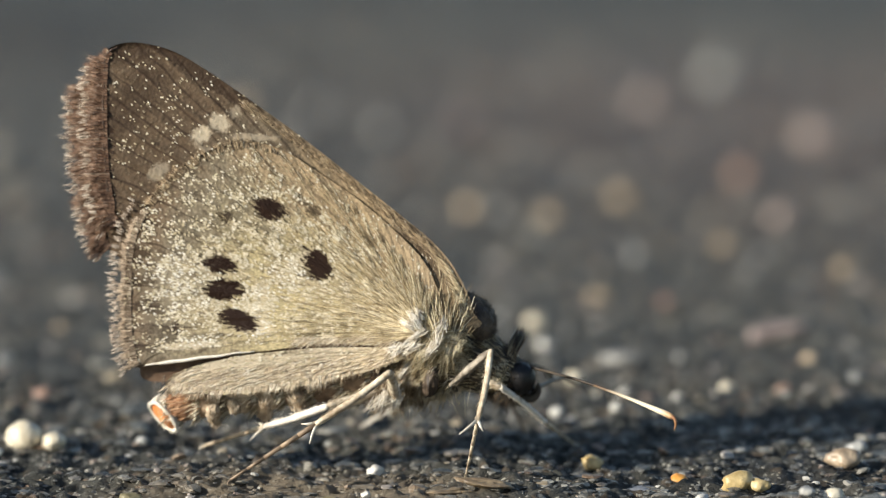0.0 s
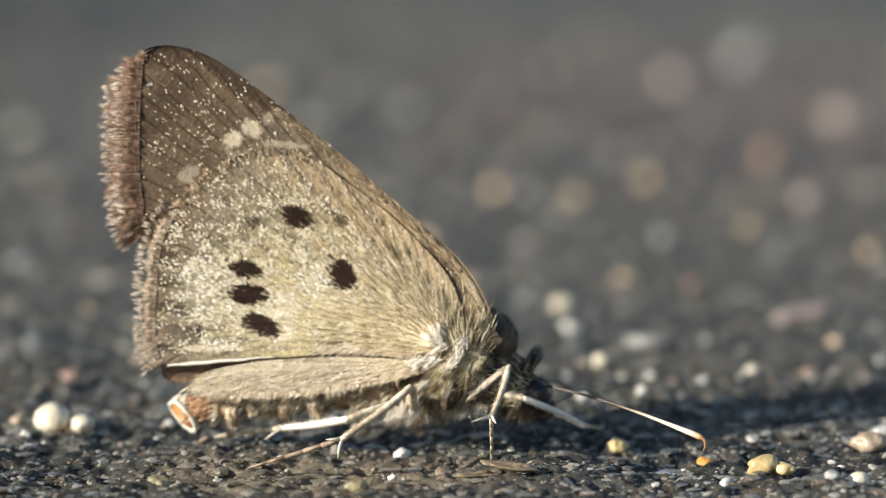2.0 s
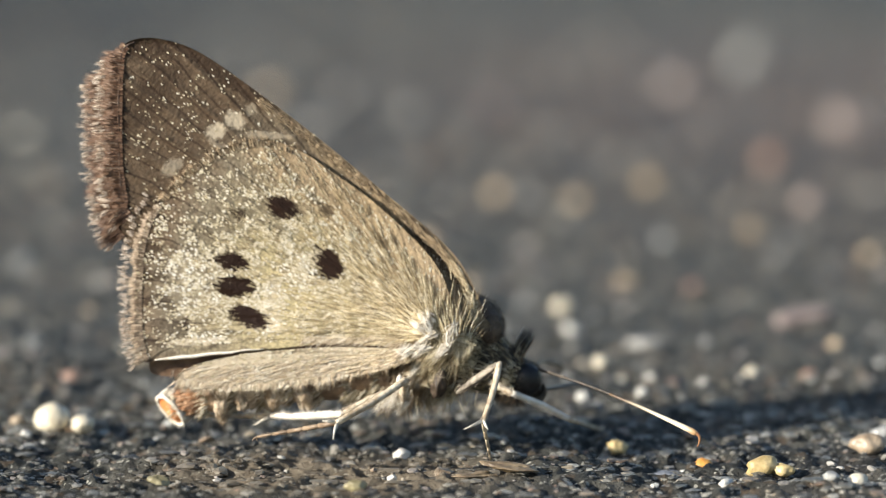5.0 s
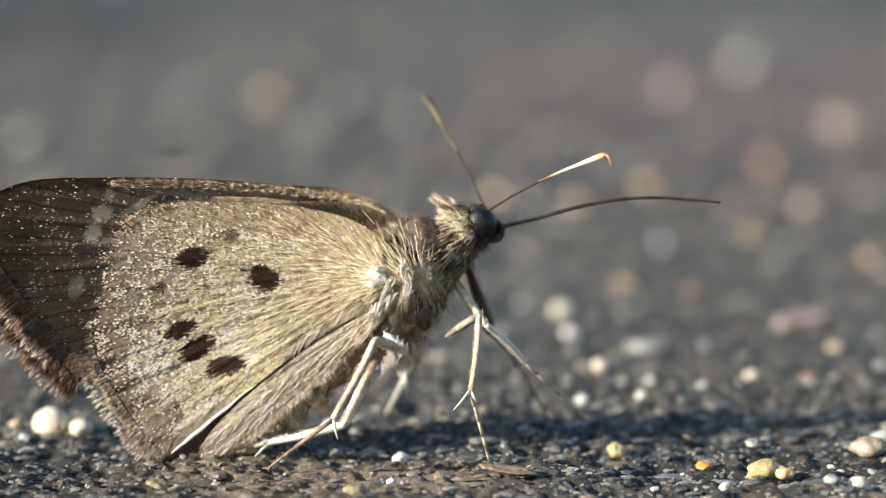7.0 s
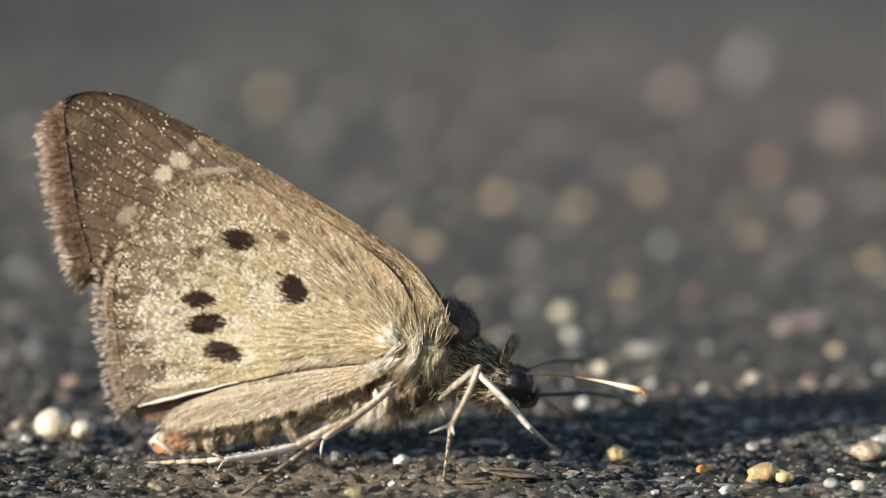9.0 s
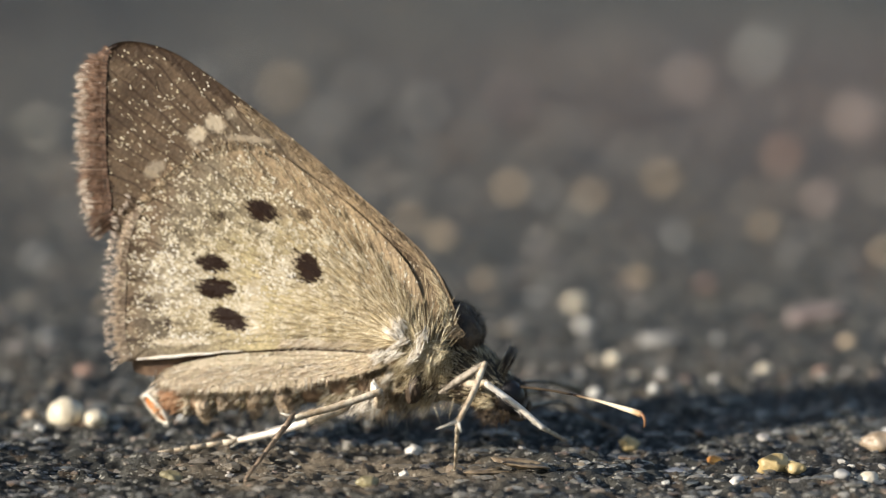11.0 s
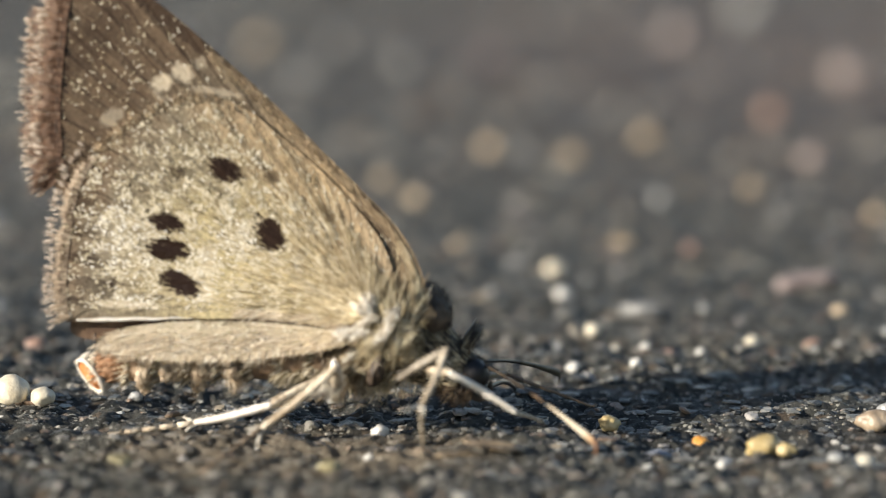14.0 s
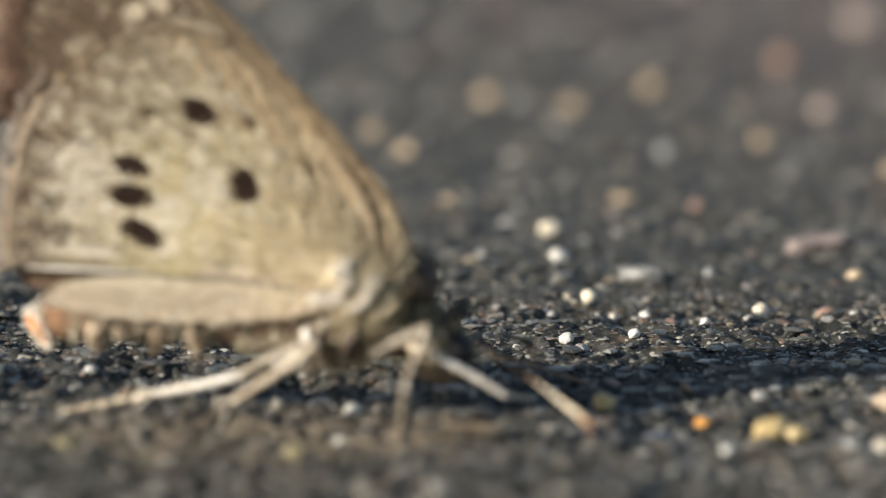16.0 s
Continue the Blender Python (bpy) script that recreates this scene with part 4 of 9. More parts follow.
            link("rolled_edge", *tube(roll, [r * MM for r in np.interp(np.linspace(0, 1, 40), [0, 0.2, 0.6, 1], [0.02, 0.075, 0.06, 0.012])], 8), M_LEGPALE, hw, "whitish rolled lower edge")
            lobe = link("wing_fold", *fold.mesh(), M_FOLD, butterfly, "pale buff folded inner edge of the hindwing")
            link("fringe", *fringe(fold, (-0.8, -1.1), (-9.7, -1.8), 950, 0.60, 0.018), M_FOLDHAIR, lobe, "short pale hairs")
            # Dark sheet added behind the slit; its brown stands in for shade.
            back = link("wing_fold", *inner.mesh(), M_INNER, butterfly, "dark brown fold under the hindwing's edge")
            link("fringe", *fringe(inner, (-10.4, -0.7), (-10.3, -1.68), 90, 0.6, 0.022), M_FRINGE, back, "pale ragged hair fringe")
            parts["forewing"] = fw
        else:                            # the far pair stands a little further back
            parts["far_forewing"] = fw
            hw.matrix_basis = Matrix.Rotation(radians(0.3), 4, "Y")
    def on_spot(x, z, grow=1.3):
        for sx, sz, ea, eb, turn, f in HIND_SPOTS[:7]:
            c, d = math.cos(radians(turn)), math.sin(radians(turn))
            if (((x - sx) * c + (z - sz) * d) / ea) ** 2 + ((-(x - sx) * d + (z - sz) * c) / eb) ** 2 < grow:
                return True
        return False

    long_hair = []
    for _ in range(5200):                # fine hairs that run out over the wing from its root
        ang = rand(-12, 100)
        r = 0.3 + 9.0 * rng.uniform() ** 2.0
        x, z = 0.35 - r * math.cos(radians(ang)), -0.25 + r * math.sin(radians(ang))
        size = rand(0.35, 0.9) * (1.0 if r < 5 else 0.7)
        tx, tz = x - size * math.cos(radians(ang)), z + size * math.sin(radians(ang))
        if (tx - 0.72) * 0.774 + (tz - 1.65) * 0.633 > -0.28 and z > 0.8:
            continue
        if not hind.inside(x, z) or not hind.inside(tx, tz) or on_spot(x, z) or on_spot(tx, tz) or on_spot(0.5 * (x + tx), 0.5 * (z + tz)):
            continue
        way = radians(ang + rand(-8, 8))
        d = Vector((-math.cos(way), rand(-0.14, -0.03), math.sin(way)))
        long_hair.append((hind.at(x, z, 0.02), d, size * MM, rand(0.007, 0.014) * MM, (0, 0.09, 0)))
    for _ in range(260):                 # the thick tuft over the joint
        x, z = 0.75 + rng.normal() * 0.5, 0.1 + rng.normal() * 0.45
        d = Vector((x - 0.75 - 0.25, 0, z + 1.3))
        d = d.normalized() + Vector((rand(-0.25, 0.25), rand(-0.06, 0.10), rand(-0.25, 0.25)))
        y = min(hind.y(Vector((x, 0, z))), fore.y(Vector((x, 0, z)))) - 0.02
        long_hair.append((Vector((x, y, z)) * MM, d, rand(0.4, 0.95) * MM, rand(0.012, 0.022) * MM, (0, 0.12, 0)))
    link("wing_hair", *hairs(long_hair), M_WINGHAIR, butterfly, "fine yellow-brown hairs over the wing root")
    ridge, outer = [], []
    for _ in range(1700):                # hairs along the forewing's front edge
        u = 0.03 + 0.97 * rng.uniform() ** 1.3
        p = spline([(2.0, 0, 0.2), (1.75, 0, 1.4), (0.95, 0, 2.7), (-0.6, 0, 4.2), (-3.3, 0, 6.6), (-6.0, 0, 8.8)], 60)[int(u * 59)]
        deep = rand(0.0, 0.30)
        x, z = p.x - 0.70 * deep, p.z - 0.70 * deep
        if hind.inside(x, z):
            continue
        d = Vector((-0.72 + rand(-0.2, 0.2), rand(-0.2, -0.02), 0.72 + rand(-0.2, 0.2)))
        (ridge if u < 0.3 + rand(-0.1, 0.1) else outer).append((fore.at(x, z, 0.02), d, rand(0.2, 0.5) * MM, rand(0.009, 0.017) * MM, (0, 0.08, 0)))
    link("wing_hair", *hairs(ridge), M_WINGHAIR, parts["forewing"], "short straw hairs along the front edge")
    link("wing_hair", *hairs(outer), M_EDGEHAIR, parts["forewing"], "short brown hairs along the front edge")
    combed = []
    for _ in range(900):                 # hairs that lie along the folded inner edge
        u = rng.uniform() ** 0.8
        x, z = -0.8 - 8.3 * u, -0.95 - 0.35 * u - rand(0.0, 1.0) * (0.55 + 0.35 * u)
        if not fold.inside(x, z):
            continue
        combed.append((fold.at(x, z, 0.02), Vector((-1, rand(-0.16, -0.02), -0.16 + rand(-0.16, 0.16))), rand(0.25, 0.65) * MM, rand(0.008, 0.016) * MM, (0, 0.08, -0.08)))
    for _ in range(300):                 # hairs of the hindwing that hang over the seam near the root
        x = rand(-4.6, -0.7)
        combed.append((hind.at(x, -0.36 + rand(-0.08, 0.12), 0.03), Vector((-0.85, rand(-0.12, 0.0), -0.45 + rand(-0.2, 0.15))), rand(0.3, 0.75) * MM, rand(0.009, 0.017) * MM, (0, 0.05, -0.1)))
    link("wing_hair", *hairs(combed[-820:]), M_FOLDHAIR, lobe, "fine straw hairs combed along the fold")
    link("scale_dusting", *flakes(fold, 420, lambda x, z: 0.25 + 0.8 * max(0.0, noise.noise(Vector((x * 1.4, z * 2.2, 2.0)))), 0.13), M_FLAKE, lobe, "scattered cream scales")


def ellipsoid(centre, radii, turn, rough, seed, sub=4):
    bm = bmesh.new()
    bmesh.ops.create_icosphere(bm, subdivisions=sub, radius=1.0)
    m = Matrix.Rotation(radians(turn), 3, "Y")
    verts = []
    for v in bm.verts:
        k = 1 + rough * noise.noise(v.co * 2.2 + Vector((seed, 0, 0)))
        verts.append((Vector(centre) + m @ Vector((v.co.x * radii[0], v.co.y * radii[1], v.co.z * radii[2])) * k) * MM)
    faces = [tuple(v.index for v in f.verts) for f in bm.faces]
    bm.free()
    return verts, faces


def fur_on(centre, radii, turn, count, way, length, r, lo=-1.0, keep=None, lift=0.6):
    """Hairs rooted on an ellipsoid and combed along way."""
    m = Matrix.Rotation(radians(turn), 3, "Y")
    out = []
    while len(out) < count:
        u = Vector(rng.normal(size=3)).normalized()
        if u.y > -lo:
            continue
        p = Vector(centre) + m @ Vector((u.x * radii[0], u.y * radii[1], u.z * radii[2])) * 0.97
        if keep and not keep(p):
            continue
        nrm = (m @ Vector((u.x / radii[0], u.y / radii[1], u.z / radii[2]))).normalized()
        d = nrm * rand(0.0, lift) + Vector(way) + Vector(rng.normal(size=3)) * 0.32
        out.append((p * MM, d, length * rand(0.5, 1.3) * MM, r * rand(0.7, 1.3) * MM, tuple(rng.normal(size=3) * 0.18)))
    return hairs(out)


def lock(out, root, way, length, spread, count, r):
    """Adds a lock of hairs that draw together towards their tips; mm."""
    p, d = Vector(root), Vector(way).normalized()
    tip = p + d * length
    for _ in range(count):
        q = p + Vector(rng.normal(size=3)) * spread * Vector((1, 0.5, 1)).length * 0.58
        q.y = p.y + rand(-0.05, 0.05)
        e = tip + Vector(rng.normal(size=3)) * spread * 0.45 - q
        out.append((q * MM, e, e.length * rand(0.75, 1.1) * MM, r * rand(0.7, 1.4) * MM, tuple(rng.normal(size=3) * 0.07)))


def build_body():
    c, rad, turn = (0.75, MID, -1.25), (2.15, 1.45, 1.55), -38
    thorax = link("thorax", *ellipsoid(c, rad, turn, 0.10, 3.0), M_BODY, butterfly, "furry olive-brown thorax")
    link("fur", *fur_on(c, rad, turn, 1700, (-0.6, -0.15, -0.55), 0.75, 0.016, keep=lambda p: p.x < 2.5, lift=0.12), M_COAT, thorax, "matted yellow-brown hair")
    link("fur", *fur_on(c, rad, turn, 900, (-0.2, 0, 0.45), 0.42, 0.020, keep=lambda p: p.x > 1.3 and p.z > -1.6), M_FURDARK, thorax, "dark brown collar hair")

    hump = ((2.04, MID, -0.20), (1.0, 1.18, 1.10), -20)
    link("shoulder", *ellipsoid(*hump, 0.12, 9.0), M_SHOULDER, thorax, "dark brown furry shoulder")
    link("fur", *fur_on(*hump, 1700, (-0.35, 0, 0.20), 0.36, 0.015, lift=0.22), M_HUMP, thorax, "short dark shoulder hair")

    def skin(x, z):
        """The outermost y of wing root or thorax at a place of the side view."""
        a = radians(turn)
        u, v = (x - c[0]) * math.cos(a) - (z - c[2]) * math.sin(a), (x - c[0]) * math.sin(a) + (z - c[2]) * math.cos(a)
        k = 1 - (u / rad[0]) ** 2 - (v / rad[2]) ** 2
        y = MID - rad[1] * math.sqrt(k) if k > 0 else MID - 0.4
        return min(y, swell(x, z) - 0.12 if z > -0.75 else 9.0)

    fan, coat, white, pale, under = [], [], [], [], []
    for _ in range(80):                  # hair that fans forwards over the shoulder
        a = rand(-55, 14)
        x, z = 0.45 + rand(0.1, 0.8) * math.cos(radians(a)), -0.5 + rand(0.1, 0.8) * math.sin(radians(a)) + rand(-0.15, 0.15)
        a = radians(a + rand(-10, 10))
        lock(fan, (x, skin(x, z), z), (math.cos(a), rand(0.18, 0.42), math.sin(a)), rand(0.45, 0.95), 0.12, 12, 0.011)
    for _ in range(240):                 # hair that lies down and back
        x, z = rand(-1.3, 2.0), rand(-2.75, -0.5)
        if z < -1.9 + 0.55 * (x - 0.4) and x > 0.4 or -0.3 < x < 1.1 and z < -1.45:
            continue
        a = radians(rand(205, 250) + 22 * noise.noise(Vector((x, z, 2.0))) + (25 if x > 1 else 0))
        lock((under if z < -1.55 and rng.uniform() < 0.8 else pale) if x < -0.2 else coat if z > -1.7 else under, (x, skin(x, z) - 0.01, z), (math.cos(a), rand(-0.12, 0.10), math.sin(a)), rand(0.6, 1.35), 0.12, 12, 0.012)
    for x, z, a in ((0.05, 0.05, 130), (0.15, -0.15, 200), (-0.1, 0.25, 120), (-0.15, 0.0, 150), (0.1, 0.3, 110), (0.85, -0.15, 70), (0.75, -0.35, 250), (0.6, -0.65, 230),
                    (-0.3, -0.55, 205), (-0.55, -0.7, 215), (-0.1, -0.65, 225), (0.2, -0.8, 240), (-0.8, -0.7, 200), (-0.45, -1.0, 220), (-1.3, -2.5, 250), (-1.0, -2.7, 265),
                    (-1.6, -2.4, 240), (-0.4, -1.5, 230)):
        a = radians(a + rand(-15, 15))
        lock(white, (x, skin(x, z) - 0.22, z), (math.cos(a), rand(-0.15, 0.1), math.sin(a)), rand(0.45, 0.8), 0.12, 40, 0.017)
    for _ in range(40):                  # pale hair hanging between the hind legs
        x, z = rand(-1.5, -0.1), rand(-2.7, -1.4)
        a = radians(rand(228, 285))
        lock(under, (x, min(skin(x, z), -0.15) - rand(0.0, 0.15), z), (math.cos(a), rand(-0.15, 0.1), math.sin(a)), rand(0.5, 1.2), 0.13, 12, 0.013)
    for _ in range(24):                  # a white tuft under the wing fold
        x, z = rand(-1.6, -0.9), rand(-2.8, -2.3)
        a = radians(rand(215, 275))
        lock(white, (x, -1.10 - rand(0.0, 0.2), z), (math.cos(a), rand(-0.1, 0.1), math.sin(a)), rand(0.4, 0.9), 0.14, 12, 0.013)
    for _ in range(34):                  # long loose hairs under the body
        x = rand(-1.6, 1.9)
        coat.append((Vector((x, rand(-0.4, 0.6), -2.5 - rand(0, 0.3))) * MM, (rand(-0.7, 0.3), rand(-0.4, 0), -0.9), rand(0.7, 1.5) * MM, 0.012 * MM, (rand(-0.3, 0.3), 0, 0.1)))
    link("fur", *hairs(pale), M_LOBE, thorax, "pale hair swept back")
    link("fur", *hairs(under), M_UNDER, thorax, "dark brown hair under the thorax")
    link("coxa", *ellipsoid((-1.02, MID - 1.62, -2.38), (0.20, 0.22, 0.60), -14, 0.2, 8.0), M_LEGPALE, thorax, "pale cream leg base")
    # This leg base is coloured dark to stand in for the shaded hollow.
    link("coxa", *ellipsoid((0.40, MID - 1.30, -2.15), (0.30, 0.36, 0.66), 12, 0.2, 6.0), M_THIGH, thorax, "dark brown leg base")
    link("fur", *hairs(fan), M_COAT, thorax, "streaked brown shoulder hair")
    link("fur", *hairs(coat), M_COAT, thorax, "long matted tan hair")
    link("fur", *hairs(white), M_FURWHITE, thorax, "a few bright white tufts")

    # abdomen: ringed tube
    path, radii = [], []
    for i in range(120):
        s = i / 119
        x = 0.2 - 10.05 * s
        z = -1.75 - 1.12 * s ** 1.3
        ring = abs(math.sin(s * 9.0 * math.pi)) ** 0.5
        r = (1.08 - 0.50 * s) * (0.82 + 0.18 * ring) * (1.0 if s < 0.95 else 1 - 1.2 * (s - 0.95) / 0.05 * 0.35)
        path.append(Vector((x, MID, z)) * MM)
        radii.append(r * MM)
    abdomen = link("abdomen", *tube(path, radii, 28, 0.92), M_BELLY, butterfly, "ringed buff-brown abdomen")
    rim = []
    for k in range(9):
        s = (k + 1.0) / 9.0
        i = min(118, int(s * 119))
        p, r = path[i], radii[i]
        for _ in range(170):
            w = rand(0, 2 * math.pi)
            nrm = Vector((0, math.cos(w), math.sin(w)))
            if nrm.y > 0.4:
                continue
            rim.append((p + nrm * r * 0.94 + Vector((rand(0.0, 0.22) * MM, 0, 0)), Vector((-0.8, 0, 0)) + nrm * 0.45 + Vector(rng.normal(size=3)) * 0.15,
                        rand(0.25, 0.62) * MM, rand(0.018, 0.034) * MM, (0, 0, -0.25)))
    link("fur", *hairs(rim), M_FUR, abdomen, "pale hairs along the rings")
    lobes, sacs = [], []
    for k in range(2, 9):                # pale scalloped tufts that hang from each ring
        i = min(112, int((k + 0.55) / 9.0 * 119))
        for w in (-2.75, -2.35, -1.95, -1.6):
            nrm = Vector((0, math.cos(w), math.sin(w)))
            q = (path[i] + nrm * radii[i] * 0.92) / MM + Vector((rand(-0.22, 0.22), 0, 0))
            if k < 4 or k > 7 or rng.uniform() < 0.5:
                continue
            fat = rand(0.5, 0.75)
            sacs.append(ellipsoid(tuple(q + nrm * 0.05 + Vector((0, 0, -0.06))), (0.34 * fat, 0.26 * fat, 0.52 * fat), rand(-20, 20), 0.6, rand(0, 50), 3))
            lock(lobes, q, Vector((rand(-0.35, 0.1), 0, -0.35)) + nrm * 0.9, rand(0.35, 0.75), 0.22, 46, 0.018)
    for sac in sacs:
        link("belly_tuft", *sac, M_SAC, abdomen, "soft pale lump of scales")
    link("fur", *hairs(lobes), M_LOBE, abdomen, "pale scalloped tufts under the rings")
    lower = []
    for _ in range(700):                 # matted hairs where abdomen and thorax meet
        i = int(rng.uniform() ** 1.3 * 0.33 * 119)
        w = rand(-2.6, -0.9)
        nrm = Vector((0, math.cos(w), math.sin(w)))
        lower.append((path[i] + nrm * radii[i] * 0.95, Vector((rand(-1.0, -0.3), 0, -0.25)) + nrm * 0.3, rand(0.3, 0.7) * MM, rand(0.014, 0.026) * MM, (0, 0, -0.2)))
    link("fur", *hairs(lower), M_FUR, abdomen, "short matted hairs")
    tip = path[-1] + Vector((-0.16, -0.15, -0.28)) * MM
    face = Vector((-0.62, -0.62, -0.48)).normalized()
    up = face.cross(Vector((0, 1, 0))).normalized()
    across = face.cross(up)
    core = []
    bm = bmesh.new()
    bmesh.ops.create_icosphere(bm, subdivisions=3, radius=1.0)
    for v in bm.verts:
        k = 1 + 0.25 * noise.noise(v.co * 3.0)
        core.append(tip - face * (0.12 * MM) + (up * (v.co.x * 0.66) + across * (v.co.y * 0.40) + face * (v.co.z * 0.22)) * (k * MM))
    link("tail_tip", core, [tuple(v.index for v in f.verts) for f in bm.faces], M_TAIL, butterfly, "orange abdomen tip")
    bm.free()
    loop = [tip - face * (0.02 * MM) + (up * (math.cos(w) * 0.70) + across * (math.sin(w) * 0.44)) * (MM * (1 + 0.10 * noise.noise(Vector((math.cos(w) * 2, math.sin(w) * 2, 3)))))
            for w in np.linspace(0, 2 * math.pi, 41)]
    link("tail_rim", *tube(loop, [0.082 * MM * (1 + 0.6 * noise.noise(Vector((k * 0.5, 0, 0)))) for k in range(41)], 8), M_SPUR, butterfly, "white rim round the tail opening")
    crown = []
    for _ in range(340):
        w = rand(0, 2 * math.pi)
        nrm = up * (math.cos(w) * 0.72) + across * (math.sin(w) * 0.45)
        q = tip - face * (rand(0.15, 0.6) * MM) + nrm * MM * rand(0.95, 1.04)
        crown.append((q, face + nrm * rand(0.10, 0.30) + Vector(rng.normal(size=3)) * 0.04, rand(0.25, 0.4) * MM, rand(0.020, 0.034) * MM, (0, 0, 0)))
    link("tail_brush", *hairs(crown), M_FURWHITE, butterfly, "ring of white hairs round the tail")
    rusty = []
    for _ in range(260):                 # rust-coloured scales before the tip
        i = int(rand(0.90, 0.985) * 119)
        w = rand(-2.0, 2.4)
        nrm = Vector((0, -math.cos(w), math.sin(w)))
        rusty.append((path[i] + nrm * radii[i] * 0.96, Vector((-1, 0, -0.1)) + nrm * 0.16 + Vector(rng.normal(size=3)) * 0.08, rand(0.2, 0.45) * MM, rand(0.02, 0.04) * MM, (0, 0, 0)))
    link("fur", *hairs(rusty), M_FURRUST, abdomen, "rusty brown scales before the tip")


def build_head():
    head = link("head", *ellipsoid((-0.08, 0, 0), (0.76, 0.84, 0.74), 0, 0.10, 5.0), M_HEAD, butterfly, "dark scaly head")
    parts["head"] = head
    for s in (-1, 1):
        link("eye", *ellipsoid((0.16, s * 0.46, 0.0), (0.60, 0.50, 0.64), 0, 0.03, 1.0), M_EYE, head, "glossy black compound eye")
        brow = []
        for _ in range(260):             # stiff tuft that stands over the eye
            u = rng.uniform()
            brow.append((Vector((-0.25 + rand(-0.17, 0.15), s * 0.45 + rand(-0.12, 0.12), 0.62 + rand(-0.1, 0.1))) * MM,
                         (0.34 + rand(-0.10, 0.10), rand(-0.06, 0.06), 0.95), rand(0.6, 1.4) * MM, rand(0.026, 0.044) * MM, (0.15, 0, 0)))
        parts["brow_dark", s] = link("brow_tuft", *hairs(brow[:175]), M_FURDARK, head, "stiff dark tuft over the eye")
        parts["brow_pale", s] = link("brow_tuft", *hairs(brow[175:]), M_FUR, head, "pale hairs in the eye tuft")
        palp = tube([Vector(p) * MM for p in spline([(0.1, s * 0.25, -0.75), (0.55, s * 0.28, -0.85), (0.80, s * 0.26, -0.62), (0.88, s * 0.26, -0.30)], 16)],
                    [r * MM for r in np.interp(np.linspace(0, 1, 16), [0, 0.4, 0.8, 1], [0.14, 0.16, 0.13, 0.04])], 10, 0.8)
        link("palp", *palp, M_HEAD, head, "short dark palp")
    link("face_scales", *fur_on((-0.05, 0, 0), (0.76, 0.9, 0.74), 0, 520, (0.3, 0, 0.1), 0.22, 0.018, keep=lambda p: abs(p.y) < 0.62 or p.x < -0.15, lift=0.5), M_FURDARK, head, "dark shaggy face scales")
    link("collar_tuft", *fur_on((-0.45, 0, 0.1), (0.72, 1.0, 0.9), 0, 800, (-0.5, 0, 0.35), 0.40, 0.016, keep=lambda p: p.z > -0.35 and p.x < -0.35), M_COAT, head, "pale yellow collar hair")
    link("throat_tuft", *fur_on((-0.35, 0, -0.2), (0.8, 0.85, 0.8), 0, 420, (-0.5, 0, -0.5), 0.4, 0.018, keep=lambda p: p.z < -0.25), M_FURDARK, head, "dark throat hair")


def build_neck():
    bone = tube([Vector((x, 0, 0)) * MM for x in (-0.1, 0.5, 1.2, 2.0, 2.8)], [r * MM for r in (0.66, 0.88, 1.10, 1.25, 1.0)], 18)
    coat = []
    for _ in range(1300):
        x, w = rand(0.2, 2.3), rand(0, 2 * math.pi)
        side = Vector((0, math.cos(w), math.sin(w)))
        coat.append(((Vector((x, 0, 0)) + side * (0.72 + 0.30 * x)) * MM, Vector((0.9, 0, 0)) + side * 0.35 + Vector(rng.normal(size=3)) * 0.15, rand(0.25, 0.6) * MM, rand(0.016, 0.026) * MM, (0, 0, 0)))
    neck = link("neck", *bone, M_HEAD, butterfly, "short dark hairy neck")
    link("fur", *hairs(coat[:520]), M_FURDARK, neck, "dark brown neck hair")
    link("fur", *hairs(coat[520:]), M_COAT, neck, "yellowish neck hair")
    parts["neck"] = neck


def build_antenna(key, club_material, hook_material, shaft_r, words, fat=1.0):
    shaft = [Vector((x, 0, z)) * MM for x, z in ((0, 0), (1.8, 0.12), (3.6, 0.16), (5.0, 0.12))]
    ob = link("antenna", *tube(spline(shaft, 26), [shaft_r * MM] * 26, 8), M_ANT, butterfly, "thin dark antenna with a hooked club")
    club = [Vector((x, 0, z)) * MM for x, z in ((3.3, 0.157), (4.6, 0.135), (5.4, 0.10), (6.2, 0.06), (6.9, 0.02), (7.25, -0.02))]
    link("club", *tube(spline(club, 24), [r * fat * MM for r in np.interp(np.linspace(0, 1, 24), [0, 0.35, 0.70, 0.9, 1], [0.054, 0.066, 0.105, 0.122, 0.09])], 10), club_material, ob, words)
    hook = [Vector((x, 0, z)) * MM for x, z in ((7.15, 0.0), (7.36, -0.05), (7.45, -0.24), (7.42, -0.48))]
    link("hook", *tube(spline(hook, 14), [r * MM for r in np.linspace(0.09, 0.02, 14)], 8), hook_material, ob, "orange hooked tip" if hook_material is M_HOOK else "")
    parts[key] = ob


def build_proboscis():
    arc = [Vector((x, 0, z)) * MM for x, z in ((0, 0), (1.6, 0.20), (3.6, 0.50), (5.6, 0.56), (7.4, 0.30), (8.8, 0.0))]
    parts["proboscis"] = link("proboscis", *tube(spline(arc, 40), [r * MM for r in np.linspace(0.095, 0.05, 40)], 8), M_TONGUE, butterfly, "thin dark curved proboscis")


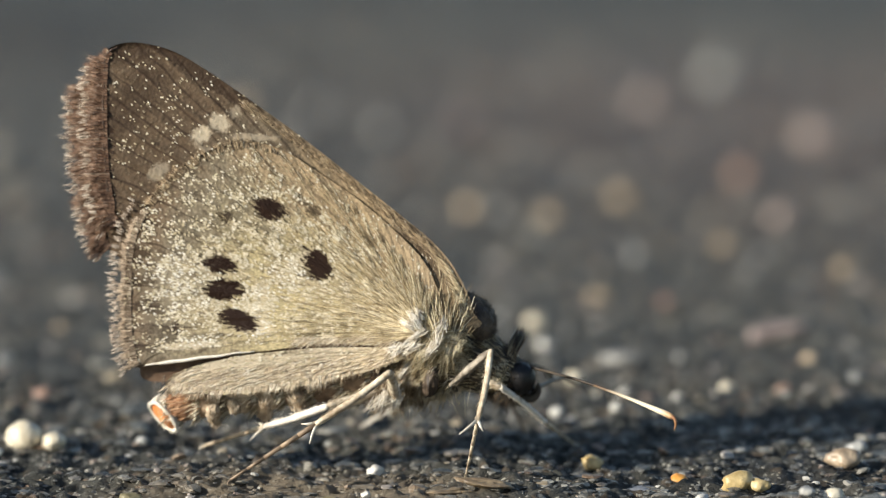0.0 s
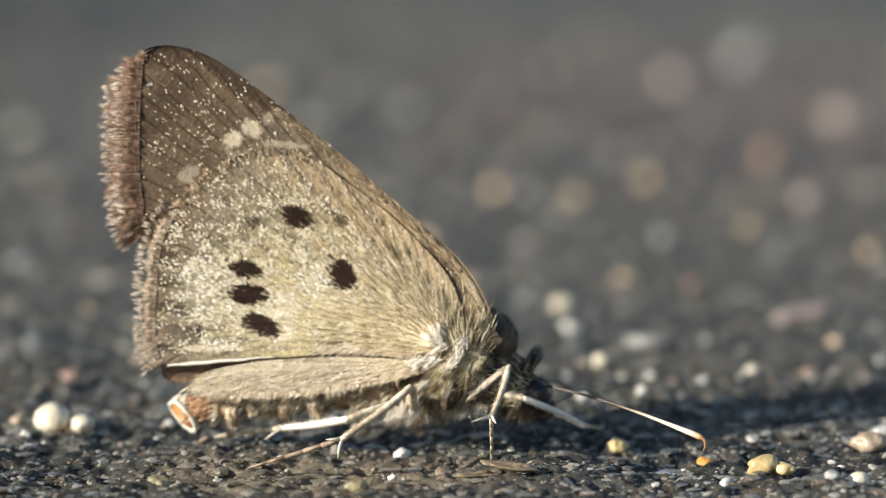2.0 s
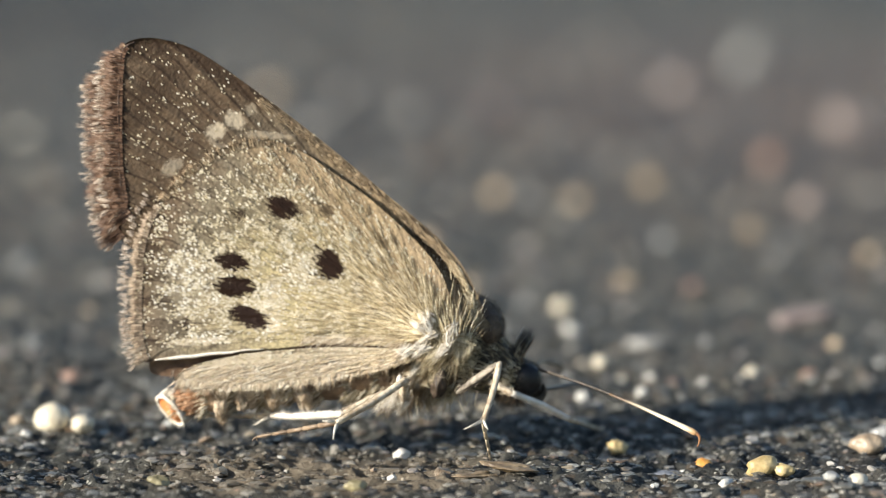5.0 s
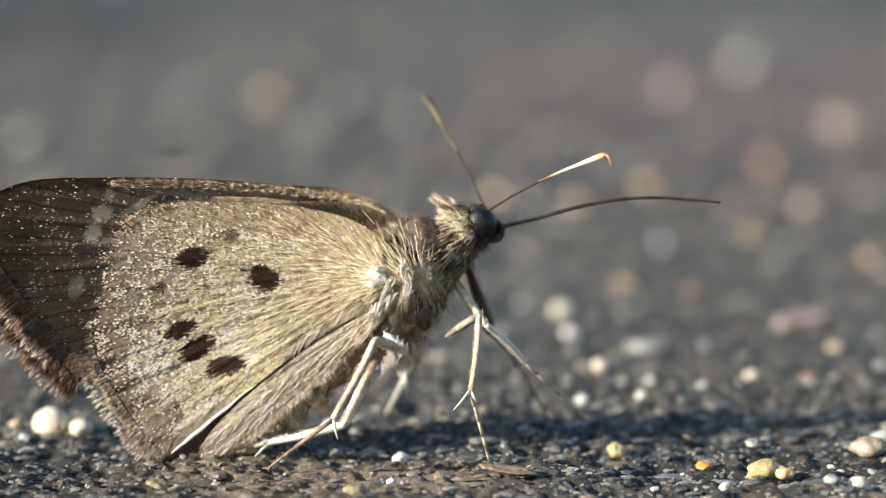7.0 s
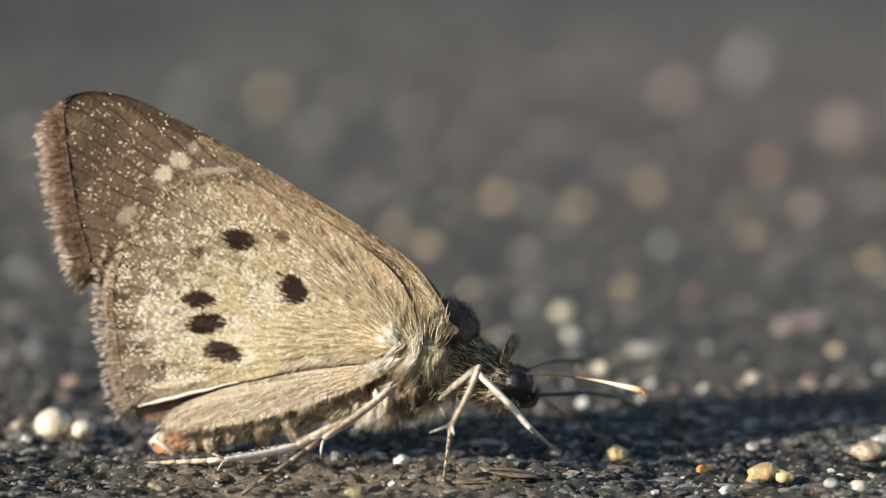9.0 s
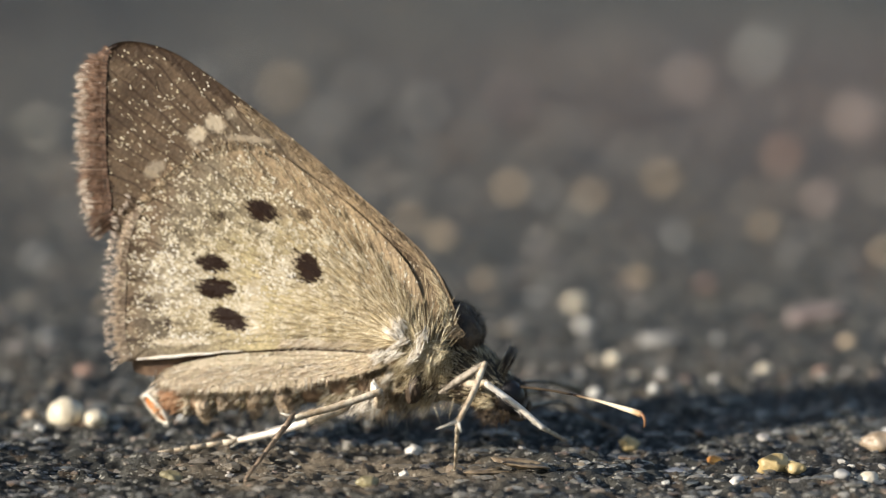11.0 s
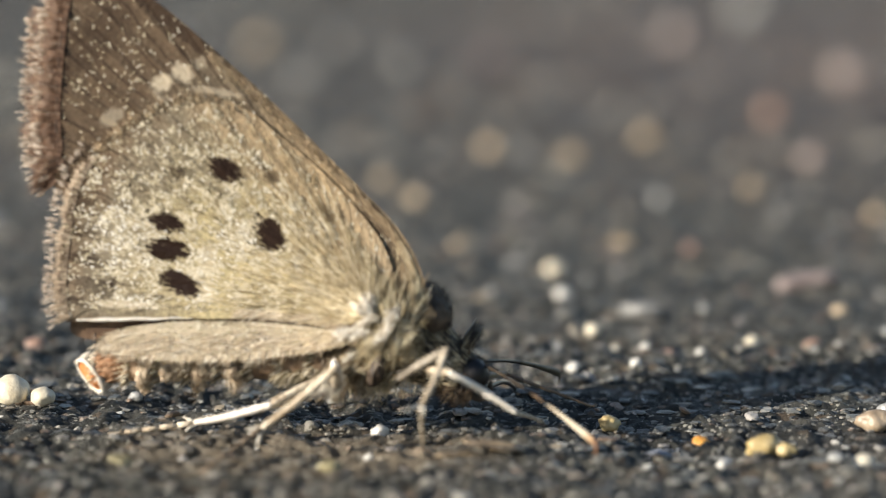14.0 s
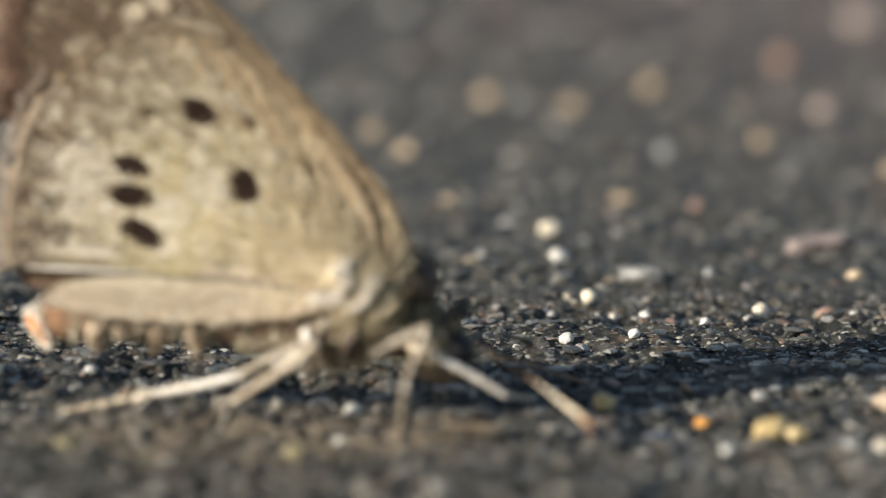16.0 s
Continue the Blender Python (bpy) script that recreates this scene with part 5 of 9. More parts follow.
def build_leg(key, shin_len, foot_len, thick, spur=((0.6, 0.55), (0.45, -0.3)), dark=False, thigh_mat=None, low_mat=None, bulk=1.0, thigh_len=2.9, foot_mat=None):
    """A leg from its knee: the thigh runs along +x to the hip, shin and tarsus along their own +x; mm."""
    thigh = [Vector((x, 0, z)) * MM for x, z in ((-0.06, 0), (0.7, 0.05), (1.8, 0.06), (thigh_len, 0))]
    def fuzz(count, x0, x1, r, size):
        """Short scales that lie along a limb."""
        out = []
        for _ in range(count):
            x, w = rand(x0, x1), rand(0, 2 * math.pi)
            side = Vector((0, math.cos(w), math.sin(w)))
            out.append(((Vector((x, 0, 0)) + side * (r * 0.85)) * MM, Vector((rand(-0.4, 1.0) or 0.5, 0, 0)) + side * rand(0.06, 0.28) + Vector((0.6, 0, 0)), size * rand(0.5, 1.3) * MM, rand(0.007, 0.012) * MM, (0, 0, 0)))
        return hairs(out)

    bone = tube(spline(thigh, 20), [r * thick * MM for r in np.interp(np.linspace(0, 1, 20), [0, 0.08, 0.5, 1], [0.10, 0.17 * bulk, 0.24 * bulk, 0.12 * bulk])], 10, 0.75)
    ob = link("leg", *merge(bone, fuzz(260, 0.0, thigh_len - 0.3, 0.20 * thick * bulk, 0.27)), thigh_mat or M_LEG, butterfly, "slender buff-scaled leg")
    shin = [Vector((x, y, 0)) * MM for x, y in ((-0.05, 0), (shin_len * 0.5, 0.06), (shin_len, 0))]
    bone = tube(spline(shin, 18), [r * thick * MM for r in np.interp(np.linspace(0, 1, 18), [0, 0.1, 0.6, 1], [0.13, 0.165, 0.165, 0.125])], 10, 0.8)
    spurs = [tube([Vector((shin_len - 0.08, 0, 0)) * MM, Vector((shin_len + 0.5 * u, 0.5 * v, 0.1)) * MM, Vector((shin_len + u, v, 0.15)) * MM],
                  [r * MM for r in (0.075, 0.055, 0.012)], 6) for u, v in spur]
    low = link("shin", *merge(bone, *spurs, fuzz(190, 0.0, shin_len, 0.15 * thick, 0.15)), low_mat or M_LEG, ob, "buff shin with two white spurs" if spur else "")
    low.data.materials.append(M_SPUR)
    for poly in low.data.polygons:
        poly.material_index = 1 if len(bone[1]) <= poly.index < len(bone[1]) + sum(len(q[1]) for q in spurs) else 0
    n, toes = 5, []
    for k in range(n):
        u0, u1 = foot_len * k / n, foot_len * (k + 1) / n
        toes.append(tube([Vector((u, 0, 0)) * MM for u in (u0 - 0.02, 0.5 * (u0 + u1), u1 + 0.02)], [r * thick * MM for r in (0.095 - 0.010 * k, 0.10 - 0.011 * k, 0.10 - 0.013 * k)], 8))
    for k in (-1, 1):
        toes.append(tube(spline([Vector((foot_len, 0, 0)) * MM, Vector((foot_len + 0.13, 0.05, k * 0.10)) * MM, Vector((foot_len + 0.16, 0.15, k * 0.14)) * MM], 6), [r * MM for r in np.linspace(0.05, 0.012, 6)], 6))
    tarsus = link("tarsus", *merge(*toes, fuzz(90, 0.0, foot_len, 0.09 * thick, 0.12)), M_LEGDARK if dark else foot_mat or low_mat or M_LEG, ob)
    parts[key], parts[key + "_shin"], parts[key + "_tarsus"] = ob, low, tarsus


build_wings()
build_body()
build_head()
build_neck()
build_antenna("antenna_near", M_CLUB, M_HOOK, 0.052, "pale straw-coloured club")
build_antenna("antenna_far", M_CLUBFAR, M_CLUBFAR, 0.060, "dull olive-brown club", 1.3)
build_proboscis()
build_leg("near_mid", 2.9, 3.3, 0.85, ((0.75, -0.62), (0.40, 0.26)), bulk=0.95, thigh_len=2.6, thigh_mat=M_THIGHDIM)
build_leg("near_hind", 3.4, 3.8, 1.05, dark=True)
build_leg("near_fore", 2.8, 4.6, 0.9, spur=(), low_mat=M_LEGPALE, foot_mat=M_LEG)
build_leg("far_mid", 2.6, 3.4, 1.0, low_mat=M_LEGPALE)
build_leg("far_fore", 2.8, 3.6, 0.9, spur=(), dark=True, thigh_mat=M_THIGH, bulk=1.6, thigh_len=3.9)
build_leg("far_hind", 3.1, 3.2, 1.1, low_mat=M_LEGPALE, foot_mat=M_LEG)


def motions():
    walk(butterfly, [
        (0, pose(0.00001, 0.00151, 0.00576, -1.52, -2.93, 0.37)),
        (0.5, pose(0.00001, 0.00143, 0.00487, -4.88, 0.00, 0.62)),
        (1, pose(-0.00023, 0.00167, 0.00479, 0.66, -1.66, 0.14)),
        (1.5, pose(-0.00020, 0.00170, 0.00467, 0.00, 0.00, -0.00)),
        (2, pose(-0.00019, 0.00176, 0.00457, 0.38, -0.36, -0.09)),
        (2.5, pose(-0.00017, 0.00195, 0.00446, 0.06, 0.49, -0.20)),
        (3, pose(-0.00024, 0.00162, 0.00469, 0.07, 1.10, -0.16)),
        (3.5, pose(-0.00016, 0.00154, 0.00466, -0.47, 2.41, -0.03)),
        (4, pose(-0.00037, 0.00144, 0.00499, 1.57, 2.37, -0.63)),
        (4.2, pose(-0.00025, 0.00142, 0.00501, 0.66, 2.47, -0.44)),
        (5, pose(-0.00064, 0.00157, 0.00509, 0.14, -1.40, 2.74)),
        (5.8, pose(-0.00102, 0.00172, 0.00517, -0.38, -5.27, 6.00)),
        (6.3, pose(-0.00127, 0.00181, 0.00523, -0.71, -7.70, 8.07)),
        (6.4, pose(-0.00147, 0.00179, 0.00559, -1.00, -12.22, 8.24)),
        (6.5, pose(-0.00168, 0.00176, 0.00596, -1.31, -16.75, 8.47)),
        (6.6, pose(-0.00185, 0.00167, 0.00623, -0.07, -21.08, 8.22)),
        (6.7, pose(-0.00202, 0.00158, 0.00651, 1.25, -25.40, 7.77)),
        (6.8, pose(-0.00219, 0.00149, 0.00678, 2.67, -29.71, 7.08)),
        (6.9, pose(-0.00232, 0.00152, 0.00699, 4.63, -32.35, 6.31)),
        (7, pose(-0.00245, 0.00155, 0.00720, 6.71, -34.94, 5.31)),
        (7.1, pose(-0.00233, 0.00153, 0.00719, 6.67, -34.20, 5.31)),
        (7.2, pose(-0.00206, 0.00127, 0.00695, 6.31, -30.95, -0.32)),
        (7.3, pose(-0.00169, 0.00107, 0.00602, 9.40, -22.91, -7.20)),
        (7.4, pose(-0.00155, 0.00107, 0.00585, 6.81, -19.66, -6.19)),
        (7.5, pose(-0.00142, 0.00106, 0.00569, 4.35, -16.34, -5.49)),
        (7.7, pose(-0.00141, 0.00107, 0.00569, 3.53, -13.90, -5.51)),
        (8, pose(-0.00141, 0.00107, 0.00570, 2.33, -10.22, -5.69)),
        (8.2, pose(-0.00154, 0.00095, 0.00539, 1.60, -10.16, -5.48)),
        (8.5, pose(-0.00172, 0.00078, 0.00494, 0.51, -10.06, -5.17)),
        (9, pose(-0.00178, 0.00098, 0.00498, 1.83, -10.48, -5.94)),
        (9.5, pose(-0.00181, 0.00081, 0.00508, 2.07, -6.19, -6.27)),
        (9.7, pose(-0.00163, 0.00104, 0.00499, 2.31, -2.95, -6.37)),
        (10.4, pose(-0.00182, 0.00099, 0.00490, 1.92, -2.29, -6.31)),
        (11.1, pose(-0.00201, 0.00093, 0.00481, 1.53, -1.62, -6.27)),
        (11.8, pose(-0.00221, 0.00088, 0.00472, 1.14, -0.96, -6.24)),
        (12, pose(-0.00235, 0.00101, 0.00480, 0.28, -0.91, -5.47)),
        (12.5, pose(-0.00214, 0.00142, 0.00458, -0.88, 2.91, 0.17)),
        (13, pose(-0.00221, 0.00132, 0.00463, -0.85, 2.88, 0.19)),
        (13.5, pose(-0.00209, 0.00106, 0.00463, -0.55, 3.16, 0.29)),
        (14, pose(-0.00202, 0.00087, 0.00468, -0.93, 3.05, 0.35)),
        (14.5, pose(-0.00195, 0.00098, 0.00457, -0.06, 4.53, 0.29)),
        (15, pose(-0.00190, 0.00071, 0.00474, -0.06, 5.60, 0.15)),
        (15.5, pose(-0.00185, 0.00030, 0.00494, -0.79, 6.40, 0.47)),
        (16, pose(-0.00180, 0.00028, 0.00490, -1.00, 6.26, 0.46)),
    ])
    walk(parts["head"], [
        (0, pose(0.00368, 0.00080, -0.00236, 0.00, 0.00, 0.00)),
        (0.5, pose(0.00379, 0.00080, -0.00199, 0.00, 0.00, 0.00)),
        (1, pose(0.00366, 0.00080, -0.00216, 0.00, 0.00, 0.00)),
        (1.5, pose(0.00352, 0.00080, -0.00234, 0.00, 0.00, 0.00)),
        (2, pose(0.00356, 0.00080, -0.00238, 0.00, 0.00, 0.00)),
        (2.5, pose(0.00360, 0.00080, -0.00241, 0.00, 0.00, 0.00)),
        (3, pose(0.00363, 0.00080, -0.00245, 0.00, 0.00, 0.00)),
        (3.5, pose(0.00367, 0.00080, -0.00248, 0.00, 0.00, 0.00)),
        (4, pose(0.00371, 0.00080, -0.00252, 0.00, 0.00, 0.00)),
        (4.2, pose(0.00370, 0.00080, -0.00247, 0.00, 0.00, 0.00)),
        (5, pose(0.00367, 0.00080, -0.00229, 0.00, 0.00, 0.00)),
        (5.8, pose(0.00363, 0.00080, -0.00211, 0.00, 0.00, 0.00)),
        (6.3, pose(0.00361, 0.00080, -0.00199, 0.00, 0.00, 0.00)),
        (6.4, pose(0.00364, 0.00080, -0.00180, 0.00, 1.67, 0.00)),
        (6.5, pose(0.00366, 0.00080, -0.00161, 0.00, 3.33, 0.00)),
        (6.6, pose(0.00376, 0.00080, -0.00139, 0.00, 5.00, 0.00)),
        (6.7, pose(0.00385, 0.00080, -0.00130, 0.00, 6.75, 0.00)),
        (6.8, pose(0.00393, 0.00080, -0.00121, 0.00, 8.50, 0.00)),
        (6.9, pose(0.00406, 0.00080, -0.00099, 0.00, 10.25, 0.00)),
        (7, pose(0.00418, 0.00080, -0.00077, 0.00, 12.00, 0.00)),
        (7.1, pose(0.00442, 0.00080, -0.00063, 0.00, 12.00, 0.00)),
        (7.2, pose(0.00440, 0.00080, -0.00101, 0.00, 6.00, 0.00)),
        (7.3, pose(0.00467, 0.00080, -0.00153, 0.00, 0.00, 0.00)),
        (7.4, pose(0.00440, 0.00080, -0.00189, 0.00, 0.00, 0.00)),
        (7.5, pose(0.00413, 0.00080, -0.00225, 0.00, 0.00, 0.00)),
        (7.7, pose(0.00406, 0.00080, -0.00236, 0.00, 0.00, 0.00)),
        (8, pose(0.00396, 0.00080, -0.00252, 0.00, 0.00, 0.00)),
        (8.2, pose(0.00399, 0.00080, -0.00244, 0.00, 0.00, 0.00)),
        (8.5, pose(0.00403, 0.00080, -0.00232, 0.00, 0.00, 0.00)),
        (9, pose(0.00395, 0.00080, -0.00270, 0.00, 0.00, 0.00)),
        (9.5, pose(0.00392, 0.00080, -0.00262, 0.00, 0.00, 0.00)),
        (9.7, pose(0.00385, 0.00080, -0.00272, 0.00, 0.00, 0.00)),
        (10.4, pose(0.00383, 0.00080, -0.00271, 0.00, 0.00, 0.00)),
        (11.1, pose(0.00381, 0.00080, -0.00269, 0.00, 0.00, 0.00)),
        (11.8, pose(0.00380, 0.00080, -0.00268, 0.00, 0.00, 0.00)),
        (12, pose(0.00375, 0.00080, -0.00273, 0.00, 0.00, 0.00)),
        (12.5, pose(0.00373, 0.00080, -0.00230, 0.00, 0.00, 0.00)),
        (13, pose(0.00373, 0.00080, -0.00230, 0.00, 0.00, 0.00)),
        (13.5, pose(0.00373, 0.00080, -0.00230, 0.00, 0.00, 0.00)),
        (14, pose(0.00373, 0.00080, -0.00230, 0.00, 0.00, 0.00)),
        (14.5, pose(0.00373, 0.00080, -0.00230, 0.00, 0.00, 0.00)),
        (15, pose(0.00373, 0.00080, -0.00230, 0.00, 0.00, 0.00)),
        (15.5, pose(0.00373, 0.00080, -0.00230, 0.00, 0.00, 0.00)),
        (16, pose(0.00373, 0.00080, -0.00230, 0.00, 0.00, 0.00)),
    ])
    walk(parts["neck"], [
        (0, pose(0.00368, 0.00080, -0.00236, 0.00, -26.15, 180.00)),
        (0.5, pose(0.00379, 0.00080, -0.00199, 0.00, -18.85, -180.00)),
        (1, pose(0.00366, 0.00080, -0.00216, 0.00, -22.89, -180.00)),
        (1.5, pose(0.00352, 0.00080, -0.00234, 0.00, -27.07, -180.00)),
        (2, pose(0.00356, 0.00080, -0.00238, 0.00, -27.35, 180.00)),
        (2.5, pose(0.00360, 0.00080, -0.00241, 0.00, -27.62, 180.00)),
        (3, pose(0.00363, 0.00080, -0.00245, 0.00, -27.89, 180.00)),
        (3.5, pose(0.00367, 0.00080, -0.00248, 0.00, -28.14, 180.00)),
        (4, pose(0.00371, 0.00080, -0.00252, 0.00, -28.39, 180.00)),
        (4.2, pose(0.00370, 0.00080, -0.00247, 0.00, -27.74, 180.00)),
        (5, pose(0.00367, 0.00080, -0.00229, 0.00, -24.99, 180.00)),
        (5.8, pose(0.00363, 0.00080, -0.00211, 0.00, -22.05, -180.00)),
        (6.3, pose(0.00361, 0.00080, -0.00199, 0.00, -20.10, -180.00)),
        (6.4, pose(0.00364, 0.00080, -0.00180, 0.00, -16.27, -180.00)),
        (6.5, pose(0.00366, 0.00080, -0.00161, 0.00, -12.36, -180.00)),
        (6.6, pose(0.00376, 0.00080, -0.00139, 0.00, -7.69, 180.00)),
        (6.7, pose(0.00385, 0.00080, -0.00130, 0.00, -5.77, 180.00)),
        (6.8, pose(0.00393, 0.00080, -0.00121, 0.00, -3.94, -180.00)),
        (6.9, pose(0.00406, 0.00080, -0.00099, 0.00, 0.18, -180.00)),
        (7, pose(0.00418, 0.00080, -0.00077, 0.00, 3.98, 180.00)),
        (7.1, pose(0.00442, 0.00080, -0.00063, 0.00, 6.02, -180.00)),
        (7.2, pose(0.00440, 0.00080, -0.00101, 0.00, -0.17, -180.00)),
        (7.3, pose(0.00467, 0.00080, -0.00153, 0.00, -7.93, -180.00)),
        (7.4, pose(0.00440, 0.00080, -0.00189, 0.00, -14.24, -180.00)),
        (7.5, pose(0.00413, 0.00080, -0.00225, 0.00, -21.20, 180.00)),
        (7.7, pose(0.00406, 0.00080, -0.00236, 0.00, -23.25, 180.00)),
        (8, pose(0.00396, 0.00080, -0.00252, 0.00, -26.37, 180.00)),
        (8.2, pose(0.00399, 0.00080, -0.00244, 0.00, -24.99, 180.00)),
        (8.5, pose(0.00403, 0.00080, -0.00232, 0.00, -22.90, 180.00)),
        (9, pose(0.00395, 0.00080, -0.00270, 0.00, -29.13, 180.00)),
        (9.5, pose(0.00392, 0.00080, -0.00262, 0.00, -28.29, -180.00)),
        (9.7, pose(0.00385, 0.00080, -0.00272, 0.00, -30.32, -180.00)),
        (10.4, pose(0.00383, 0.00080, -0.00271, 0.00, -30.24, -180.00)),
        (11.1, pose(0.00381, 0.00080, -0.00269, 0.00, -30.16, -180.00)),
        (11.8, pose(0.00380, 0.00080, -0.00268, 0.00, -30.07, -180.00)),
        (12, pose(0.00375, 0.00080, -0.00273, 0.00, -31.17, 180.00)),
        (12.5, pose(0.00373, 0.00080, -0.00230, 0.00, -24.62, -180.00)),
        (13, pose(0.00373, 0.00080, -0.00230, 0.00, -24.62, -180.00)),
        (13.5, pose(0.00373, 0.00080, -0.00230, 0.00, -24.62, -180.00)),
        (14, pose(0.00373, 0.00080, -0.00230, 0.00, -24.62, -180.00)),
        (14.5, pose(0.00373, 0.00080, -0.00230, 0.00, -24.62, -180.00)),
        (15, pose(0.00373, 0.00080, -0.00230, 0.00, -24.62, -180.00)),
        (15.5, pose(0.00373, 0.00080, -0.00230, 0.00, -24.62, -180.00)),
        (16, pose(0.00373, 0.00080, -0.00230, 0.00, -24.62, -180.00)),
    ])
    walk(parts["antenna_near"], [
        (0, pose(0.00428, 0.00030, -0.00196, -1.05, 11.77, -45.85)),
        (0.5, pose(0.00439, 0.00030, -0.00159, 3.65, 16.73, -43.24)),
        (1, pose(0.00426, 0.00030, -0.00176, -1.58, 14.98, -37.15)),
        (1.5, pose(0.00412, 0.00030, -0.00194, -0.00, 10.13, -38.21)),
        (2, pose(0.00416, 0.00030, -0.00198, -0.53, 10.17, -37.27)),
        (2.5, pose(0.00420, 0.00030, -0.00201, 0.23, 8.45, -34.67)),
        (3, pose(0.00423, 0.00030, -0.00205, 0.61, 8.24, -36.67)),
        (3.5, pose(0.00427, 0.00030, -0.00208, 1.87, 7.84, -37.78)),
        (4, pose(0.00431, 0.00030, -0.00212, 0.10, 7.04, -35.50)),
        (4.2, pose(0.00430, 0.00030, -0.00207, 0.97, 7.60, -36.84)),
        (5, pose(0.00427, 0.00030, -0.00189, -0.97, 15.88, -35.91)),
        (5.8, pose(0.00423, 0.00030, -0.00171, -2.95, 1.69, -37.98)),
        (6.3, pose(0.00421, 0.00030, -0.00159, -3.78, -5.91, -33.80)),
        (6.4, pose(0.00425, 0.00030, -0.00142, -5.91, -0.30, -33.05)),
        (6.5, pose(0.00429, 0.00030, -0.00124, -8.64, -0.31, -34.52)),
        (6.6, pose(0.00440, 0.00030, -0.00104, -12.90, -3.10, -35.86)),
        (6.7, pose(0.00449, 0.00030, -0.00097, -17.85, -1.01, -39.65)),
        (6.8, pose(0.00458, 0.00030, -0.00090, -21.26, 1.11, -38.50)),
        (6.9, pose(0.00472, 0.00030, -0.00070, -27.56, -2.73, -45.75)),
        (7, pose(0.00485, 0.00030, -0.00051, -32.87, -5.30, -51.31)),
        (7.1, pose(0.00509, 0.00030, -0.00036, -34.69, -11.87, -57.21)),
        (7.2, pose(0.00504, 0.00030, -0.00068, -30.90, -8.60, -58.38)),
        (7.3, pose(0.00527, 0.00030, -0.00113, -23.86, 6.87, -54.66)),
        (7.4, pose(0.00500, 0.00030, -0.00149, -19.16, 14.26, -48.80)),
        (7.5, pose(0.00473, 0.00030, -0.00185, -15.32, 9.49, -50.77)),
        (7.7, pose(0.00466, 0.00030, -0.00196, -13.27, 1.12, -53.72)),
        (8, pose(0.00456, 0.00030, -0.00212, -9.35, 5.65, -50.59)),
        (8.2, pose(0.00459, 0.00030, -0.00204, -8.97, 7.17, -51.94)),
        (8.5, pose(0.00463, 0.00030, -0.00192, -8.43, 9.50, -53.87)),
        (9, pose(0.00455, 0.00030, -0.00230, -9.17, 2.85, -49.87)),
        (9.5, pose(0.00452, 0.00030, -0.00222, -5.67, -3.38, -41.26)),
        (9.7, pose(0.00445, 0.00030, -0.00232, -3.72, -0.06, -44.69)),
        (10.4, pose(0.00443, 0.00030, -0.00231, -2.97, -0.14, -44.90)),
        (11.1, pose(0.00441, 0.00030, -0.00229, -2.23, 0.48, -47.23)),
        (11.8, pose(0.00440, 0.00030, -0.00228, -1.48, 1.31, -46.98)),
        (12, pose(0.00435, 0.00030, -0.00233, -0.86, 3.92, -48.60)),
        (12.5, pose(0.00433, 0.00030, -0.00190, 3.00, 12.12, -58.00)),
        (13, pose(0.00433, 0.00030, -0.00190, 2.95, 12.32, -56.66)),
        (13.5, pose(0.00433, 0.00030, -0.00190, 3.04, 11.46, -57.83)),
        (14, pose(0.00433, 0.00030, -0.00190, 3.16, 12.10, -58.31)),
        (14.5, pose(0.00433, 0.00030, -0.00190, 3.97, 9.11, -58.66)),
        (15, pose(0.00433, 0.00030, -0.00190, 4.92, 8.67, -58.84)),
        (15.5, pose(0.00433, 0.00030, -0.00190, 5.97, 9.25, -57.97)),
        (16, pose(0.00433, 0.00030, -0.00190, 5.98, 8.79, -58.93)),
    ])
